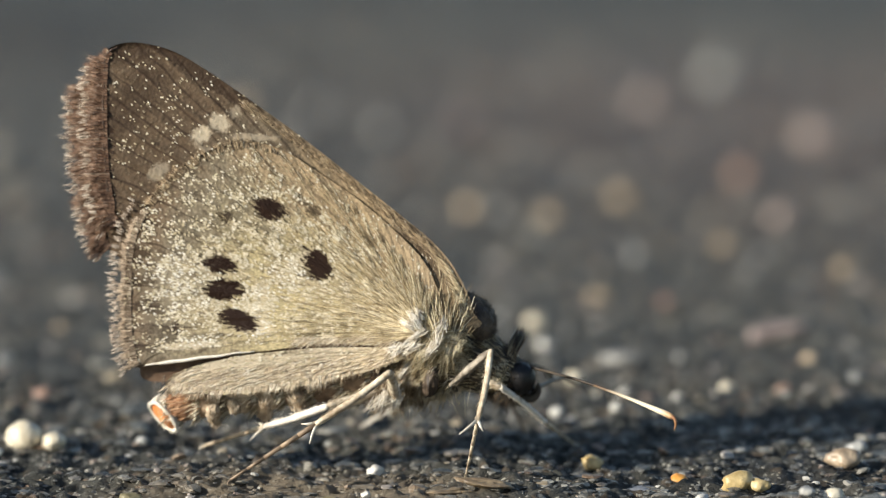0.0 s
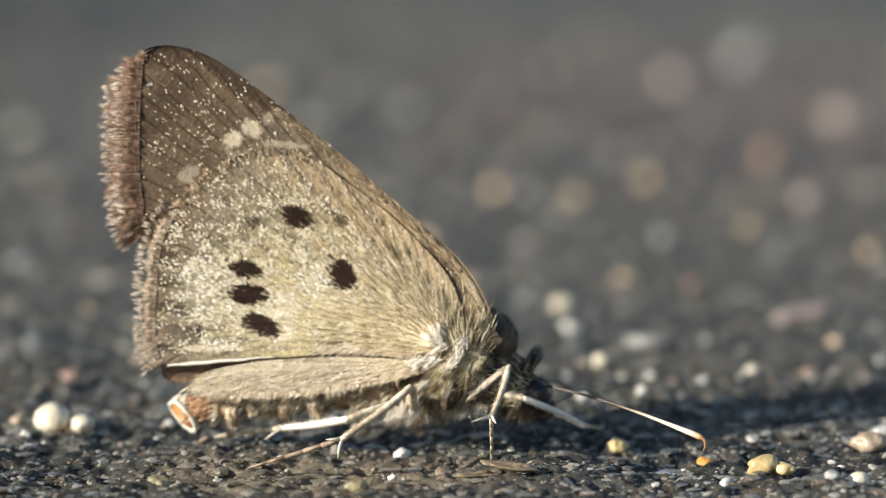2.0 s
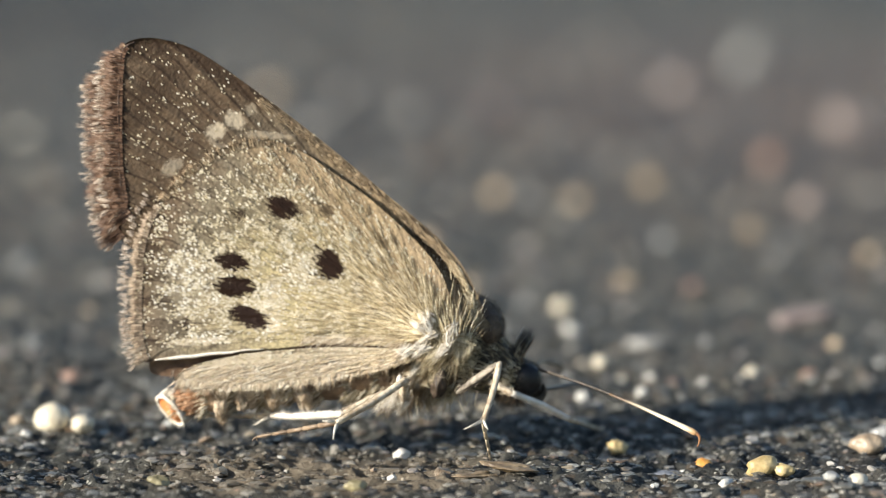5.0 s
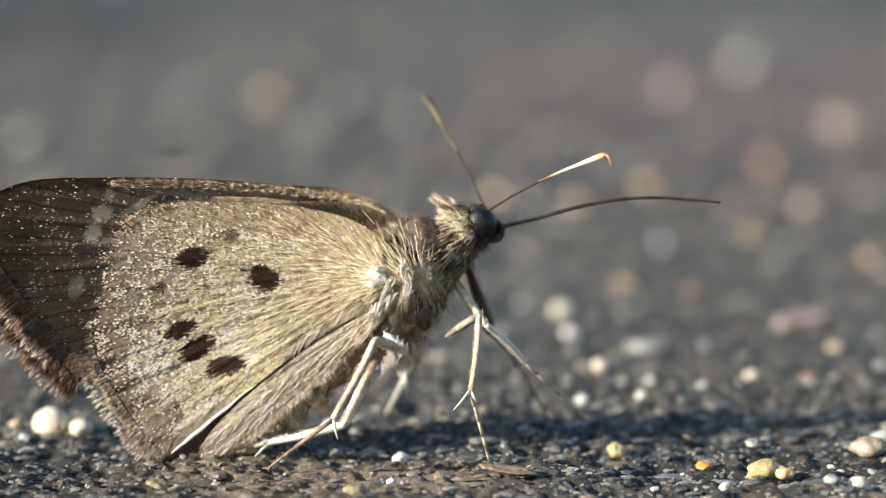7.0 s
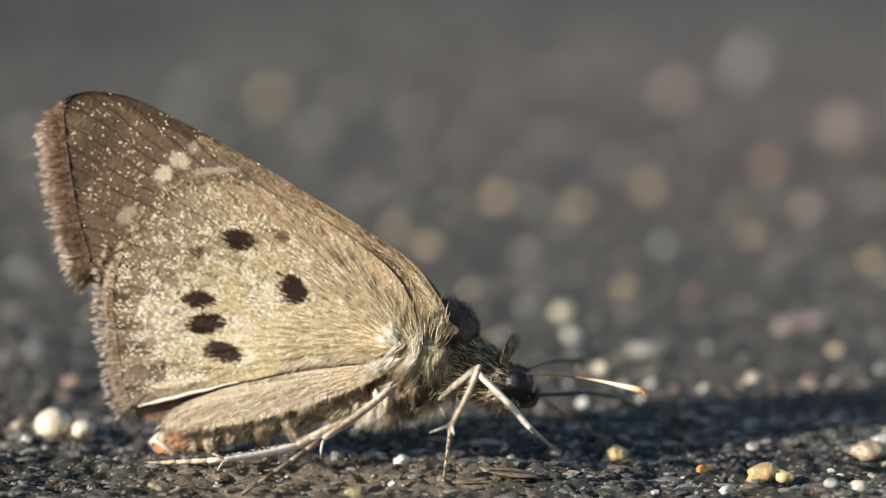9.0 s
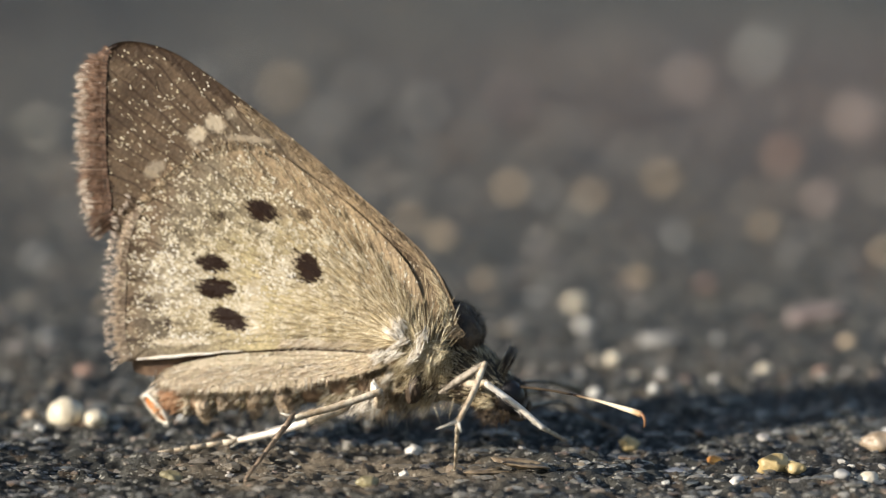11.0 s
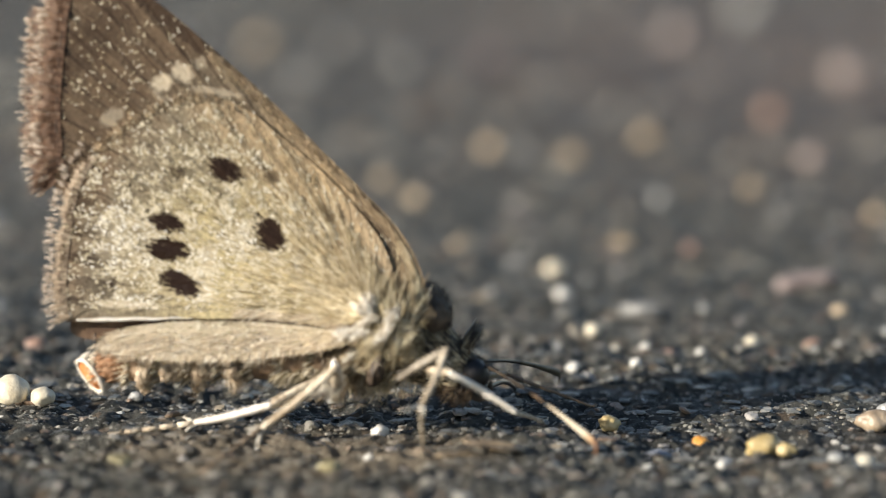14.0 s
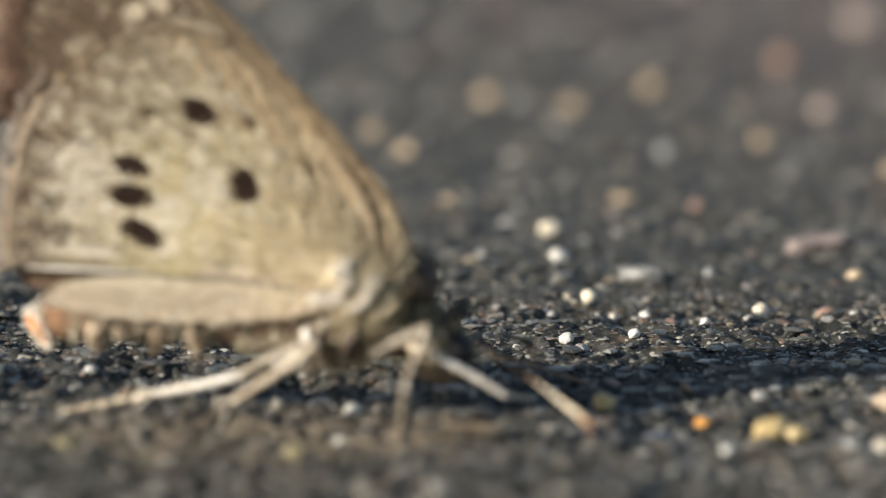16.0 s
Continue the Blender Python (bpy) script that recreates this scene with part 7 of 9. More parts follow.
    walk(parts["near_hind"], [
        (0, pose(-0.00113, -0.00278, -0.00149, 167.81, 31.34, 86.94)),
        (0.5, pose(-0.00115, -0.00327, -0.00157, 170.49, 25.74, 87.04)),
        (1, pose(-0.00112, -0.00341, -0.00131, 167.73, 28.46, 87.85)),
        (1.5, pose(-0.00112, -0.00340, -0.00136, 168.99, 27.89, 87.74)),
        (2, pose(-0.00108, -0.00341, -0.00140, 170.62, 27.15, 88.47)),
        (2.5, pose(-0.00104, -0.00341, -0.00149, 174.79, 25.93, 89.19)),
        (3, pose(-0.00101, -0.00340, -0.00156, 179.29, 24.85, 89.73)),
        (3.5, pose(-0.00099, -0.00339, -0.00166, -173.49, 23.45, 90.16)),
        (4, pose(-0.00092, -0.00346, -0.00163, -164.79, 23.51, 91.42)),
        (4.2, pose(-0.00093, -0.00343, -0.00165, -165.56, 23.28, 91.29)),
        (5, pose(-0.00102, -0.00336, -0.00160, -166.29, 24.51, 89.61)),
        (5.8, pose(-0.00111, -0.00331, -0.00153, -166.52, 25.96, 87.89)),
        (6.3, pose(-0.00117, -0.00329, -0.00148, -166.54, 26.97, 86.82)),
        (6.4, pose(-0.00121, -0.00329, -0.00146, -177.80, 27.15, 86.00)),
        (6.5, pose(-0.00125, -0.00329, -0.00145, 170.86, 27.30, 85.16)),
        (6.6, pose(-0.00128, -0.00334, -0.00137, 159.21, 28.16, 84.67)),
        (6.7, pose(-0.00135, -0.00338, -0.00130, 144.21, 28.75, 83.55)),
        (6.8, pose(-0.00140, -0.00343, -0.00123, 132.03, 29.24, 82.66)),
        (6.9, pose(-0.00147, -0.00348, -0.00115, 122.68, 29.96, 81.64)),
        (7, pose(-0.00152, -0.00354, -0.00106, 115.28, 30.63, 80.83)),
        (7.1, pose(-0.00116, -0.00356, -0.00105, 133.26, 30.83, 87.17)),
        (7.2, pose(-0.00058, -0.00356, -0.00121, 167.14, 28.62, 97.34)),
        (7.3, pose(0.00007, -0.00358, -0.00112, -149.43, 28.57, 108.15)),
        (7.4, pose(0.00000, -0.00353, -0.00118, -147.88, 28.30, 107.20)),
        (7.5, pose(-0.00006, -0.00349, -0.00123, -147.15, 27.98, 106.44)),
        (7.7, pose(-0.00019, -0.00349, -0.00144, -147.55, 25.37, 104.24)),
        (8, pose(-0.00038, -0.00350, -0.00174, -147.27, 21.09, 100.97)),
        (8.2, pose(-0.00036, -0.00347, -0.00171, -148.43, 21.79, 101.49)),
        (8.5, pose(-0.00032, -0.00343, -0.00165, -149.18, 22.85, 102.27)),
        (9, pose(-0.00018, -0.00346, -0.00142, -148.66, 25.86, 104.48)),
        (9.5, pose(-0.00019, -0.00348, -0.00151, -137.25, 24.40, 104.28)),
        (9.7, pose(-0.00021, -0.00350, -0.00153, -130.21, 24.07, 103.93)),
        (10.4, pose(-0.00038, -0.00352, -0.00164, -138.26, 22.56, 100.98)),
        (11.1, pose(-0.00055, -0.00353, -0.00175, -158.59, 20.93, 98.00)),
        (11.8, pose(-0.00072, -0.00354, -0.00187, 134.90, 19.21, 95.00)),
        (12, pose(-0.00081, -0.00350, -0.00179, 149.11, 20.60, 93.44)),
        (12.5, pose(-0.00123, -0.00337, -0.00155, 161.89, 25.19, 85.79)),
        (13, pose(-0.00114, -0.00337, -0.00161, 169.33, 24.26, 87.31)),
        (13.5, pose(-0.00108, -0.00338, -0.00166, 178.45, 23.49, 88.56)),
        (14, pose(-0.00100, -0.00337, -0.00173, -169.08, 22.49, 90.09)),
        (14.5, pose(-0.00092, -0.00339, -0.00175, -150.94, 21.96, 91.46)),
        (15, pose(-0.00086, -0.00340, -0.00182, -134.11, 20.77, 92.66)),
        (15.5, pose(-0.00078, -0.00337, -0.00192, -118.90, 19.29, 94.08)),
        (16, pose(-0.00070, -0.00336, -0.00198, -109.25, 18.39, 95.65)),
    ])
    walk(parts["near_hind_shin"], [
        (0, pose(-0.00000, 0.00000, 0.00000, 83.04, -18.43, -79.62)),
        (0.5, pose(0.00000, 0.00000, 0.00000, 80.97, -25.31, -73.16)),
        (1, pose(0.00000, 0.00000, -0.00000, 90.04, -28.47, -92.99)),
        (1.5, pose(0.00000, -0.00000, -0.00000, 92.12, -30.78, -96.10)),
        (2, pose(-0.00000, 0.00000, -0.00000, 95.08, -30.60, -99.13)),
        (2.5, pose(0.00000, -0.00000, 0.00000, 98.86, -34.87, -102.51)),
        (3, pose(0.00000, 0.00000, 0.00000, 98.97, -39.73, -99.27)),
        (3.5, pose(0.00000, 0.00000, 0.00000, 100.47, -46.86, -97.91)),
        (4, pose(0.00000, 0.00000, -0.00000, 105.71, -56.99, -101.68)),
        (4.2, pose(0.00000, 0.00000, -0.00000, 98.35, -55.98, -93.07)),
        (5, pose(-0.00000, 0.00000, 0.00000, 114.58, -45.37, -116.68)),
        (5.8, pose(0.00000, -0.00000, 0.00000, 107.43, -48.55, -110.66)),
        (6.3, pose(0.00000, 0.00000, 0.00000, 100.84, -51.84, -104.46)),
        (6.4, pose(-0.00000, -0.00000, 0.00000, 93.29, -40.22, -100.06)),
        (6.5, pose(0.00000, -0.00000, -0.00000, 87.69, -28.03, -97.41)),
        (6.6, pose(-0.00000, 0.00000, -0.00000, 84.06, -14.71, -96.03)),
        (6.7, pose(0.00000, 0.00000, 0.00000, 80.50, 1.51, -96.25)),
        (6.8, pose(0.00000, 0.00000, 0.00000, 77.21, 15.16, -96.83)),
        (6.9, pose(-0.00000, 0.00000, 0.00000, 73.83, 23.58, -98.97)),
        (7, pose(0.00000, 0.00000, 0.00000, 70.15, 30.76, -102.13)),
        (7.1, pose(0.00000, -0.00000, 0.00000, 81.79, 20.00, -85.66)),
        (7.2, pose(-0.00000, -0.00000, -0.00000, 84.18, -3.85, -67.14)),
        (7.3, pose(-0.00000, 0.00000, 0.00000, 72.00, -48.36, -65.34)),
        (7.4, pose(0.00000, 0.00000, 0.00000, 70.73, -52.57, -65.07)),
        (7.5, pose(0.00000, 0.00000, 0.00000, 70.41, -55.60, -65.29)),
        (7.7, pose(-0.00000, -0.00000, 0.00000, 103.55, -58.96, -101.98)),
        (8, pose(0.00000, -0.00000, 0.00000, 146.38, -45.97, -149.07)),
        (8.2, pose(0.00000, 0.00000, 0.00000, 147.05, -45.62, -151.14)),
        (8.5, pose(0.00000, 0.00000, 0.00000, 134.66, -54.72, -137.18)),
        (9, pose(0.00000, 0.00000, 0.00000, 112.18, -57.07, -112.09)),
        (9.5, pose(-0.00000, 0.00000, 0.00000, 161.53, -64.53, -158.89)),
        (9.7, pose(0.00000, 0.00000, -0.00000, -179.47, -69.76, -174.12)),
        (10.4, pose(0.00000, 0.00000, -0.00000, 159.78, -47.50, -156.27)),
        (11.1, pose(0.00000, 0.00000, 0.00000, 104.65, -38.09, -90.21)),
        (11.8, pose(-0.00000, 0.00000, -0.00000, 99.48, 6.38, -79.85)),
        (12, pose(0.00000, 0.00000, 0.00000, 93.10, -10.16, -80.01)),
        (12.5, pose(0.00000, 0.00000, 0.00000, 85.01, -30.50, -82.75)),
        (13, pose(0.00000, 0.00000, 0.00000, 85.14, -35.76, -80.17)),
        (13.5, pose(0.00000, 0.00000, -0.00000, 84.56, -40.36, -75.40)),
        (14, pose(-0.00000, -0.00000, 0.00000, 79.97, -49.73, -69.06)),
        (14.5, pose(0.00000, -0.00000, -0.00000, 70.45, -66.70, -59.49)),
        (15, pose(0.00000, 0.00000, 0.00000, 25.67, -74.26, -13.62)),
        (15.5, pose(0.00000, -0.00000, 0.00000, -13.19, -66.38, 25.80)),
        (16, pose(0.00000, -0.00000, 0.00000, -26.41, -62.03, 39.41)),
    ])
    walk(parts["near_hind_tarsus"], [
        (0, pose(0.00058, -0.00317, 0.00108, 71.77, -16.74, -80.36)),
        (0.5, pose(0.00089, -0.00294, 0.00145, 72.12, -8.21, -80.46)),
        (1, pose(-0.00016, -0.00298, 0.00162, 74.61, 0.70, -71.83)),
        (1.5, pose(-0.00031, -0.00290, 0.00174, 73.92, -1.46, -69.49)),
        (2, pose(-0.00046, -0.00289, 0.00173, 75.24, -1.67, -69.53)),
        (2.5, pose(-0.00060, -0.00272, 0.00194, 75.08, -5.45, -70.20)),
        (3, pose(-0.00042, -0.00258, 0.00217, 73.39, -10.31, -66.32)),
        (3.5, pose(-0.00032, -0.00230, 0.00248, 71.21, -17.18, -65.36)),
        (4, pose(-0.00038, -0.00181, 0.00285, 66.55, -26.28, -60.06)),
        (4.2, pose(-0.00010, -0.00190, 0.00282, 67.94, -26.96, -63.61)),
        (5, pose(-0.00107, -0.00213, 0.00242, 68.79, -7.96, -50.64)),
        (5.8, pose(-0.00079, -0.00211, 0.00255, 64.27, -5.79, -41.59)),
        (6.3, pose(-0.00052, -0.00203, 0.00267, 61.07, -6.77, -40.77)),
        (6.4, pose(-0.00045, -0.00256, 0.00220, 69.68, 0.90, -44.26)),
        (6.5, pose(-0.00039, -0.00298, 0.00160, 77.52, 9.35, -46.76)),
        (6.6, pose(-0.00035, -0.00327, 0.00086, 86.30, 19.08, -47.36)),
        (6.7, pose(-0.00037, -0.00338, -0.00009, 97.63, 31.56, -45.57)),
        (6.8, pose(-0.00039, -0.00326, -0.00089, 108.01, 41.98, -42.20)),
        (6.9, pose(-0.00049, -0.00308, -0.00136, 116.24, 49.45, -38.37)),
        (7, pose(-0.00061, -0.00286, -0.00174, 123.65, 54.78, -34.45)),
        (7.1, pose(0.00024, -0.00319, -0.00116, 101.79, 44.52, -54.34)),
        (7.2, pose(0.00132, -0.00313, 0.00023, 82.66, 12.00, -68.69)),
        (7.3, pose(0.00094, -0.00205, 0.00254, 62.59, -16.05, -51.56)),
        (7.4, pose(0.00087, -0.00187, 0.00270, 58.13, -17.16, -47.57)),
        (7.5, pose(0.00080, -0.00175, 0.00281, 54.04, -17.65, -43.54)),
        (7.7, pose(-0.00036, -0.00172, 0.00291, 55.93, -16.77, -40.36)),
        (8, pose(-0.00203, -0.00121, 0.00244, 63.81, -29.69, -53.17)),
        (8.2, pose(-0.00208, -0.00115, 0.00243, 70.64, -38.99, -68.01)),
        (8.5, pose(-0.00144, -0.00133, 0.00278, 87.83, -50.57, -93.80)),
        (9, pose(-0.00069, -0.00171, 0.00285, 101.61, -55.27, -110.95)),
        (9.5, pose(-0.00136, -0.00053, 0.00307, 86.59, -67.40, -90.00)),
        (9.7, pose(-0.00117, -0.00012, 0.00319, 117.20, -75.91, -119.73)),
        (10.4, pose(-0.00210, -0.00092, 0.00251, 78.69, -81.79, -78.81)),
        (11.1, pose(-0.00001, -0.00268, 0.00210, 173.40, -52.12, -171.77)),
        (11.8, pose(0.00060, -0.00333, -0.00038, 88.18, 0.18, -147.43)),
        (12, pose(0.00058, -0.00330, 0.00060, 103.26, -12.06, -147.75)),
        (12.5, pose(0.00037, -0.00291, 0.00173, 111.84, -26.71, -146.32)),
        (13, pose(0.00047, -0.00272, 0.00199, 120.89, -29.72, -149.45)),
        (13.5, pose(0.00065, -0.00251, 0.00220, 130.37, -33.26, -151.97)),
        (14, pose(0.00079, -0.00205, 0.00259, 141.52, -38.40, -155.96)),
        (14.5, pose(0.00068, -0.00116, 0.00312, 164.03, -42.70, -169.19)),
        (15, pose(0.00090, -0.00022, 0.00327, -169.25, -45.53, 175.10)),
        (15.5, pose(0.00123, 0.00059, 0.00312, -143.44, -46.49, 158.88)),
        (16, pose(0.00123, 0.00101, 0.00300, -133.00, -44.82, 151.95)),
    ])
    walk(parts["near_fore"], [
        (0, pose(0.00304, -0.00035, -0.00256, -61.92, -19.57, 146.56)),
        (0.5, pose(0.00310, -0.00023, -0.00246, -71.24, -14.72, 154.68)),
        (1, pose(0.00315, -0.00044, -0.00240, -63.89, -10.03, 146.20)),
        (1.5, pose(0.00321, -0.00040, -0.00232, -67.75, -5.98, 149.25)),
        (2, pose(0.00325, -0.00041, -0.00235, -66.96, -7.01, 149.76)),
        (2.5, pose(0.00329, -0.00039, -0.00237, -67.42, -8.04, 151.46)),
        (3, pose(0.00333, -0.00039, -0.00240, -67.39, -8.86, 152.22)),
        (3.5, pose(0.00337, -0.00038, -0.00242, -68.27, -9.63, 153.65)),
        (4, pose(0.00340, -0.00043, -0.00245, -65.21, -10.47, 152.29)),
        (4.2, pose(0.00336, -0.00040, -0.00250, -65.45, -12.89, 152.57)),
        (5, pose(0.00321, -0.00056, -0.00267, -59.49, -20.43, 142.88)),
        (5.8, pose(0.00304, -0.00073, -0.00285, -51.20, -27.18, 132.10)),
        (6.3, pose(0.00293, -0.00084, -0.00295, -45.19, -30.64, 125.03)),
        (6.4, pose(0.00277, -0.00085, -0.00334, -34.28, -43.69, 118.67)),
        (6.5, pose(0.00262, -0.00086, -0.00373, -24.47, -53.32, 111.42)),
        (6.6, pose(0.00245, -0.00095, -0.00410, -13.39, -58.16, 102.31)),
        (6.7, pose(0.00239, -0.00103, -0.00402, -8.05, -55.57, 98.66)),
        (6.8, pose(0.00233, -0.00109, -0.00394, -3.17, -53.17, 95.69)),
        (6.9, pose(0.00227, -0.00117, -0.00385, 1.01, -50.16, 92.97)),
        (7, pose(0.00222, -0.00124, -0.00376, 4.89, -47.27, 90.71)),
        (7.1, pose(0.00237, -0.00124, -0.00372, -1.11, -46.35, 96.65)),
        (7.2, pose(0.00252, -0.00081, -0.00381, -8.22, -56.68, 107.91)),
        (7.3, pose(0.00289, -0.00120, -0.00319, -14.18, -32.34, 116.39)),
        (7.4, pose(0.00327, -0.00181, -0.00255, -28.56, -8.79, 118.13)),
        (7.5, pose(0.00355, -0.00175, -0.00209, -54.44, 2.74, 124.69)),
        (7.7, pose(0.00355, -0.00174, -0.00200, -59.34, 4.95, 124.83)),
        (8, pose(0.00355, -0.00172, -0.00186, -67.13, 8.24, 125.21)),
        (8.2, pose(0.00345, -0.00176, -0.00184, -68.33, 8.86, 122.63)),
        (8.5, pose(0.00330, -0.00176, -0.00181, -70.85, 9.74, 119.28)),
        (9, pose(0.00305, -0.00172, -0.00174, -70.00, 12.38, 114.02)),
        (9.5, pose(0.00321, -0.00170, -0.00179, -66.91, 10.72, 117.87)),
        (9.7, pose(0.00332, -0.00220, -0.00171, -62.42, 10.51, 114.92)),
        (10.4, pose(0.00331, -0.00208, -0.00171, -65.52, 10.87, 115.90)),
        (11.1, pose(0.00330, -0.00195, -0.00172, -68.63, 11.29, 117.09)),
        (11.8, pose(0.00329, -0.00181, -0.00172, -71.73, 11.79, 118.55)),
        (12, pose(0.00322, -0.00175, -0.00176, -72.61, 11.26, 117.55)),
        (12.5, pose(0.00296, -0.00266, -0.00168, -67.84, 10.00, 104.87)),
        (13, pose(0.00298, -0.00251, -0.00174, -66.62, 9.22, 105.94)),
        (13.5, pose(0.00298, -0.00242, -0.00179, -64.83, 8.55, 106.63)),
        (14, pose(0.00300, -0.00229, -0.00185, -64.49, 7.54, 107.71)),
        (14.5, pose(0.00300, -0.00254, -0.00183, -60.53, 7.34, 106.22)),
        (15, pose(0.00301, -0.00226, -0.00193, -60.04, 5.99, 108.19)),
        (15.5, pose(0.00303, -0.00183, -0.00206, -61.82, 3.74, 112.14)),
        (16, pose(0.00304, -0.00189, -0.00209, -60.47, 2.87, 111.89)),
    ])
    walk(parts["near_fore_shin"], [
        (0, pose(0.00000, 0.00000, 0.00000, -5.66, 65.67, 169.81)),
        (0.5, pose(0.00000, 0.00000, 0.00000, -0.75, 53.69, 178.19)),
        (1, pose(0.00000, 0.00000, 0.00000, -2.33, 56.78, 175.69)),
        (1.5, pose(0.00000, 0.00000, 0.00000, -4.52, 53.66, 171.14)),
        (2, pose(0.00000, 0.00000, 0.00000, -3.20, 50.45, 173.42)),
        (2.5, pose(0.00000, 0.00000, 0.00000, -1.32, 43.11, 176.98)),
        (3, pose(0.00000, 0.00000, 0.00000, -0.69, 50.78, 178.44)),
        (3.5, pose(0.00000, 0.00000, 0.00000, 1.02, 49.66, -177.54)),
        (4, pose(0.00000, 0.00000, 0.00000, 1.82, 56.16, -176.00)),
        (4.2, pose(0.00000, 0.00000, 0.00000, 2.68, 54.57, -173.76)),
        (5, pose(0.00000, 0.00000, 0.00000, 8.41, 56.97, -162.70)),
        (5.8, pose(0.00000, 0.00000, 0.00000, 16.45, 58.97, -148.98)),
        (6.3, pose(0.00000, 0.00000, 0.00000, 22.23, 59.99, -139.65)),
        (6.4, pose(0.00000, 0.00000, 0.00000, 23.99, 59.51, -127.79)),
        (6.5, pose(0.00000, 0.00000, 0.00000, 20.69, 60.11, -124.63)),
        (6.6, pose(0.00000, 0.00000, 0.00000, 15.32, 57.87, -127.38)),
        (6.7, pose(0.00000, 0.00000, 0.00000, 15.67, 60.20, -134.70)),
        (6.8, pose(0.00000, 0.00000, 0.00000, 14.84, 62.03, -142.15)),
        (6.9, pose(0.00000, 0.00000, 0.00000, 14.73, 62.71, -145.44)),
        (7, pose(0.00000, 0.00000, 0.00000, 14.29, 63.15, -148.47)),
        (7.1, pose(0.00000, 0.00000, 0.00000, 12.21, 65.66, -155.17)),
        (7.2, pose(0.00000, 0.00000, 0.00000, 4.37, 44.18, -162.83)),
        (7.3, pose(0.00000, 0.00000, 0.00000, 14.11, 47.22, -155.48)),
        (7.4, pose(0.00000, 0.00000, 0.00000, -31.44, 67.33, 142.86)),
        (7.5, pose(0.00000, 0.00000, 0.00000, -60.86, 39.71, 101.23)),
        (7.7, pose(0.00000, 0.00000, 0.00000, -62.16, 38.60, 99.63)),
        (8, pose(0.00000, 0.00000, 0.00000, -63.38, 36.26, 97.57)),
        (8.2, pose(0.00000, 0.00000, 0.00000, -66.89, 41.01, 96.45)),
        (8.5, pose(0.00000, 0.00000, 0.00000, -71.53, 47.31, 95.05)),
        (9, pose(0.00000, 0.00000, 0.00000, -76.63, 49.73, 94.55)),
        (9.5, pose(0.00000, 0.00000, 0.00000, -68.29, 57.46, 102.88)),
        (9.7, pose(0.00000, 0.00000, 0.00000, -73.44, 67.80, 100.19)),
        (10.4, pose(0.00000, 0.00000, 0.00000, -67.91, 67.46, 105.91)),
        (11.1, pose(0.00000, 0.00000, 0.00000, -61.99, 66.54, 111.94)),
        (11.8, pose(0.00000, 0.00000, 0.00000, -55.97, 64.97, 117.97)),
        (12, pose(0.00000, 0.00000, 0.00000, -52.27, 63.16, 122.11)),
        (12.5, pose(0.00000, 0.00000, 0.00000, -44.02, 78.23, 134.15)),
        (13, pose(0.00000, 0.00000, 0.00000, -33.07, 77.55, 145.37)),
        (13.5, pose(0.00000, 0.00000, 0.00000, -24.07, 79.39, 154.81)),
        (14, pose(0.00000, 0.00000, 0.00000, -24.09, 79.10, 154.66)),
        (14.5, pose(0.00000, 0.00000, 0.00000, 21.96, 80.94, -157.08)),
        (15, pose(0.00000, 0.00000, 0.00000, 21.81, 78.22, -156.82)),
        (15.5, pose(0.00000, 0.00000, 0.00000, 8.17, 74.46, -171.01)),
        (16, pose(0.00000, 0.00000, 0.00000, 15.75, 75.01, -162.70)),
    ])
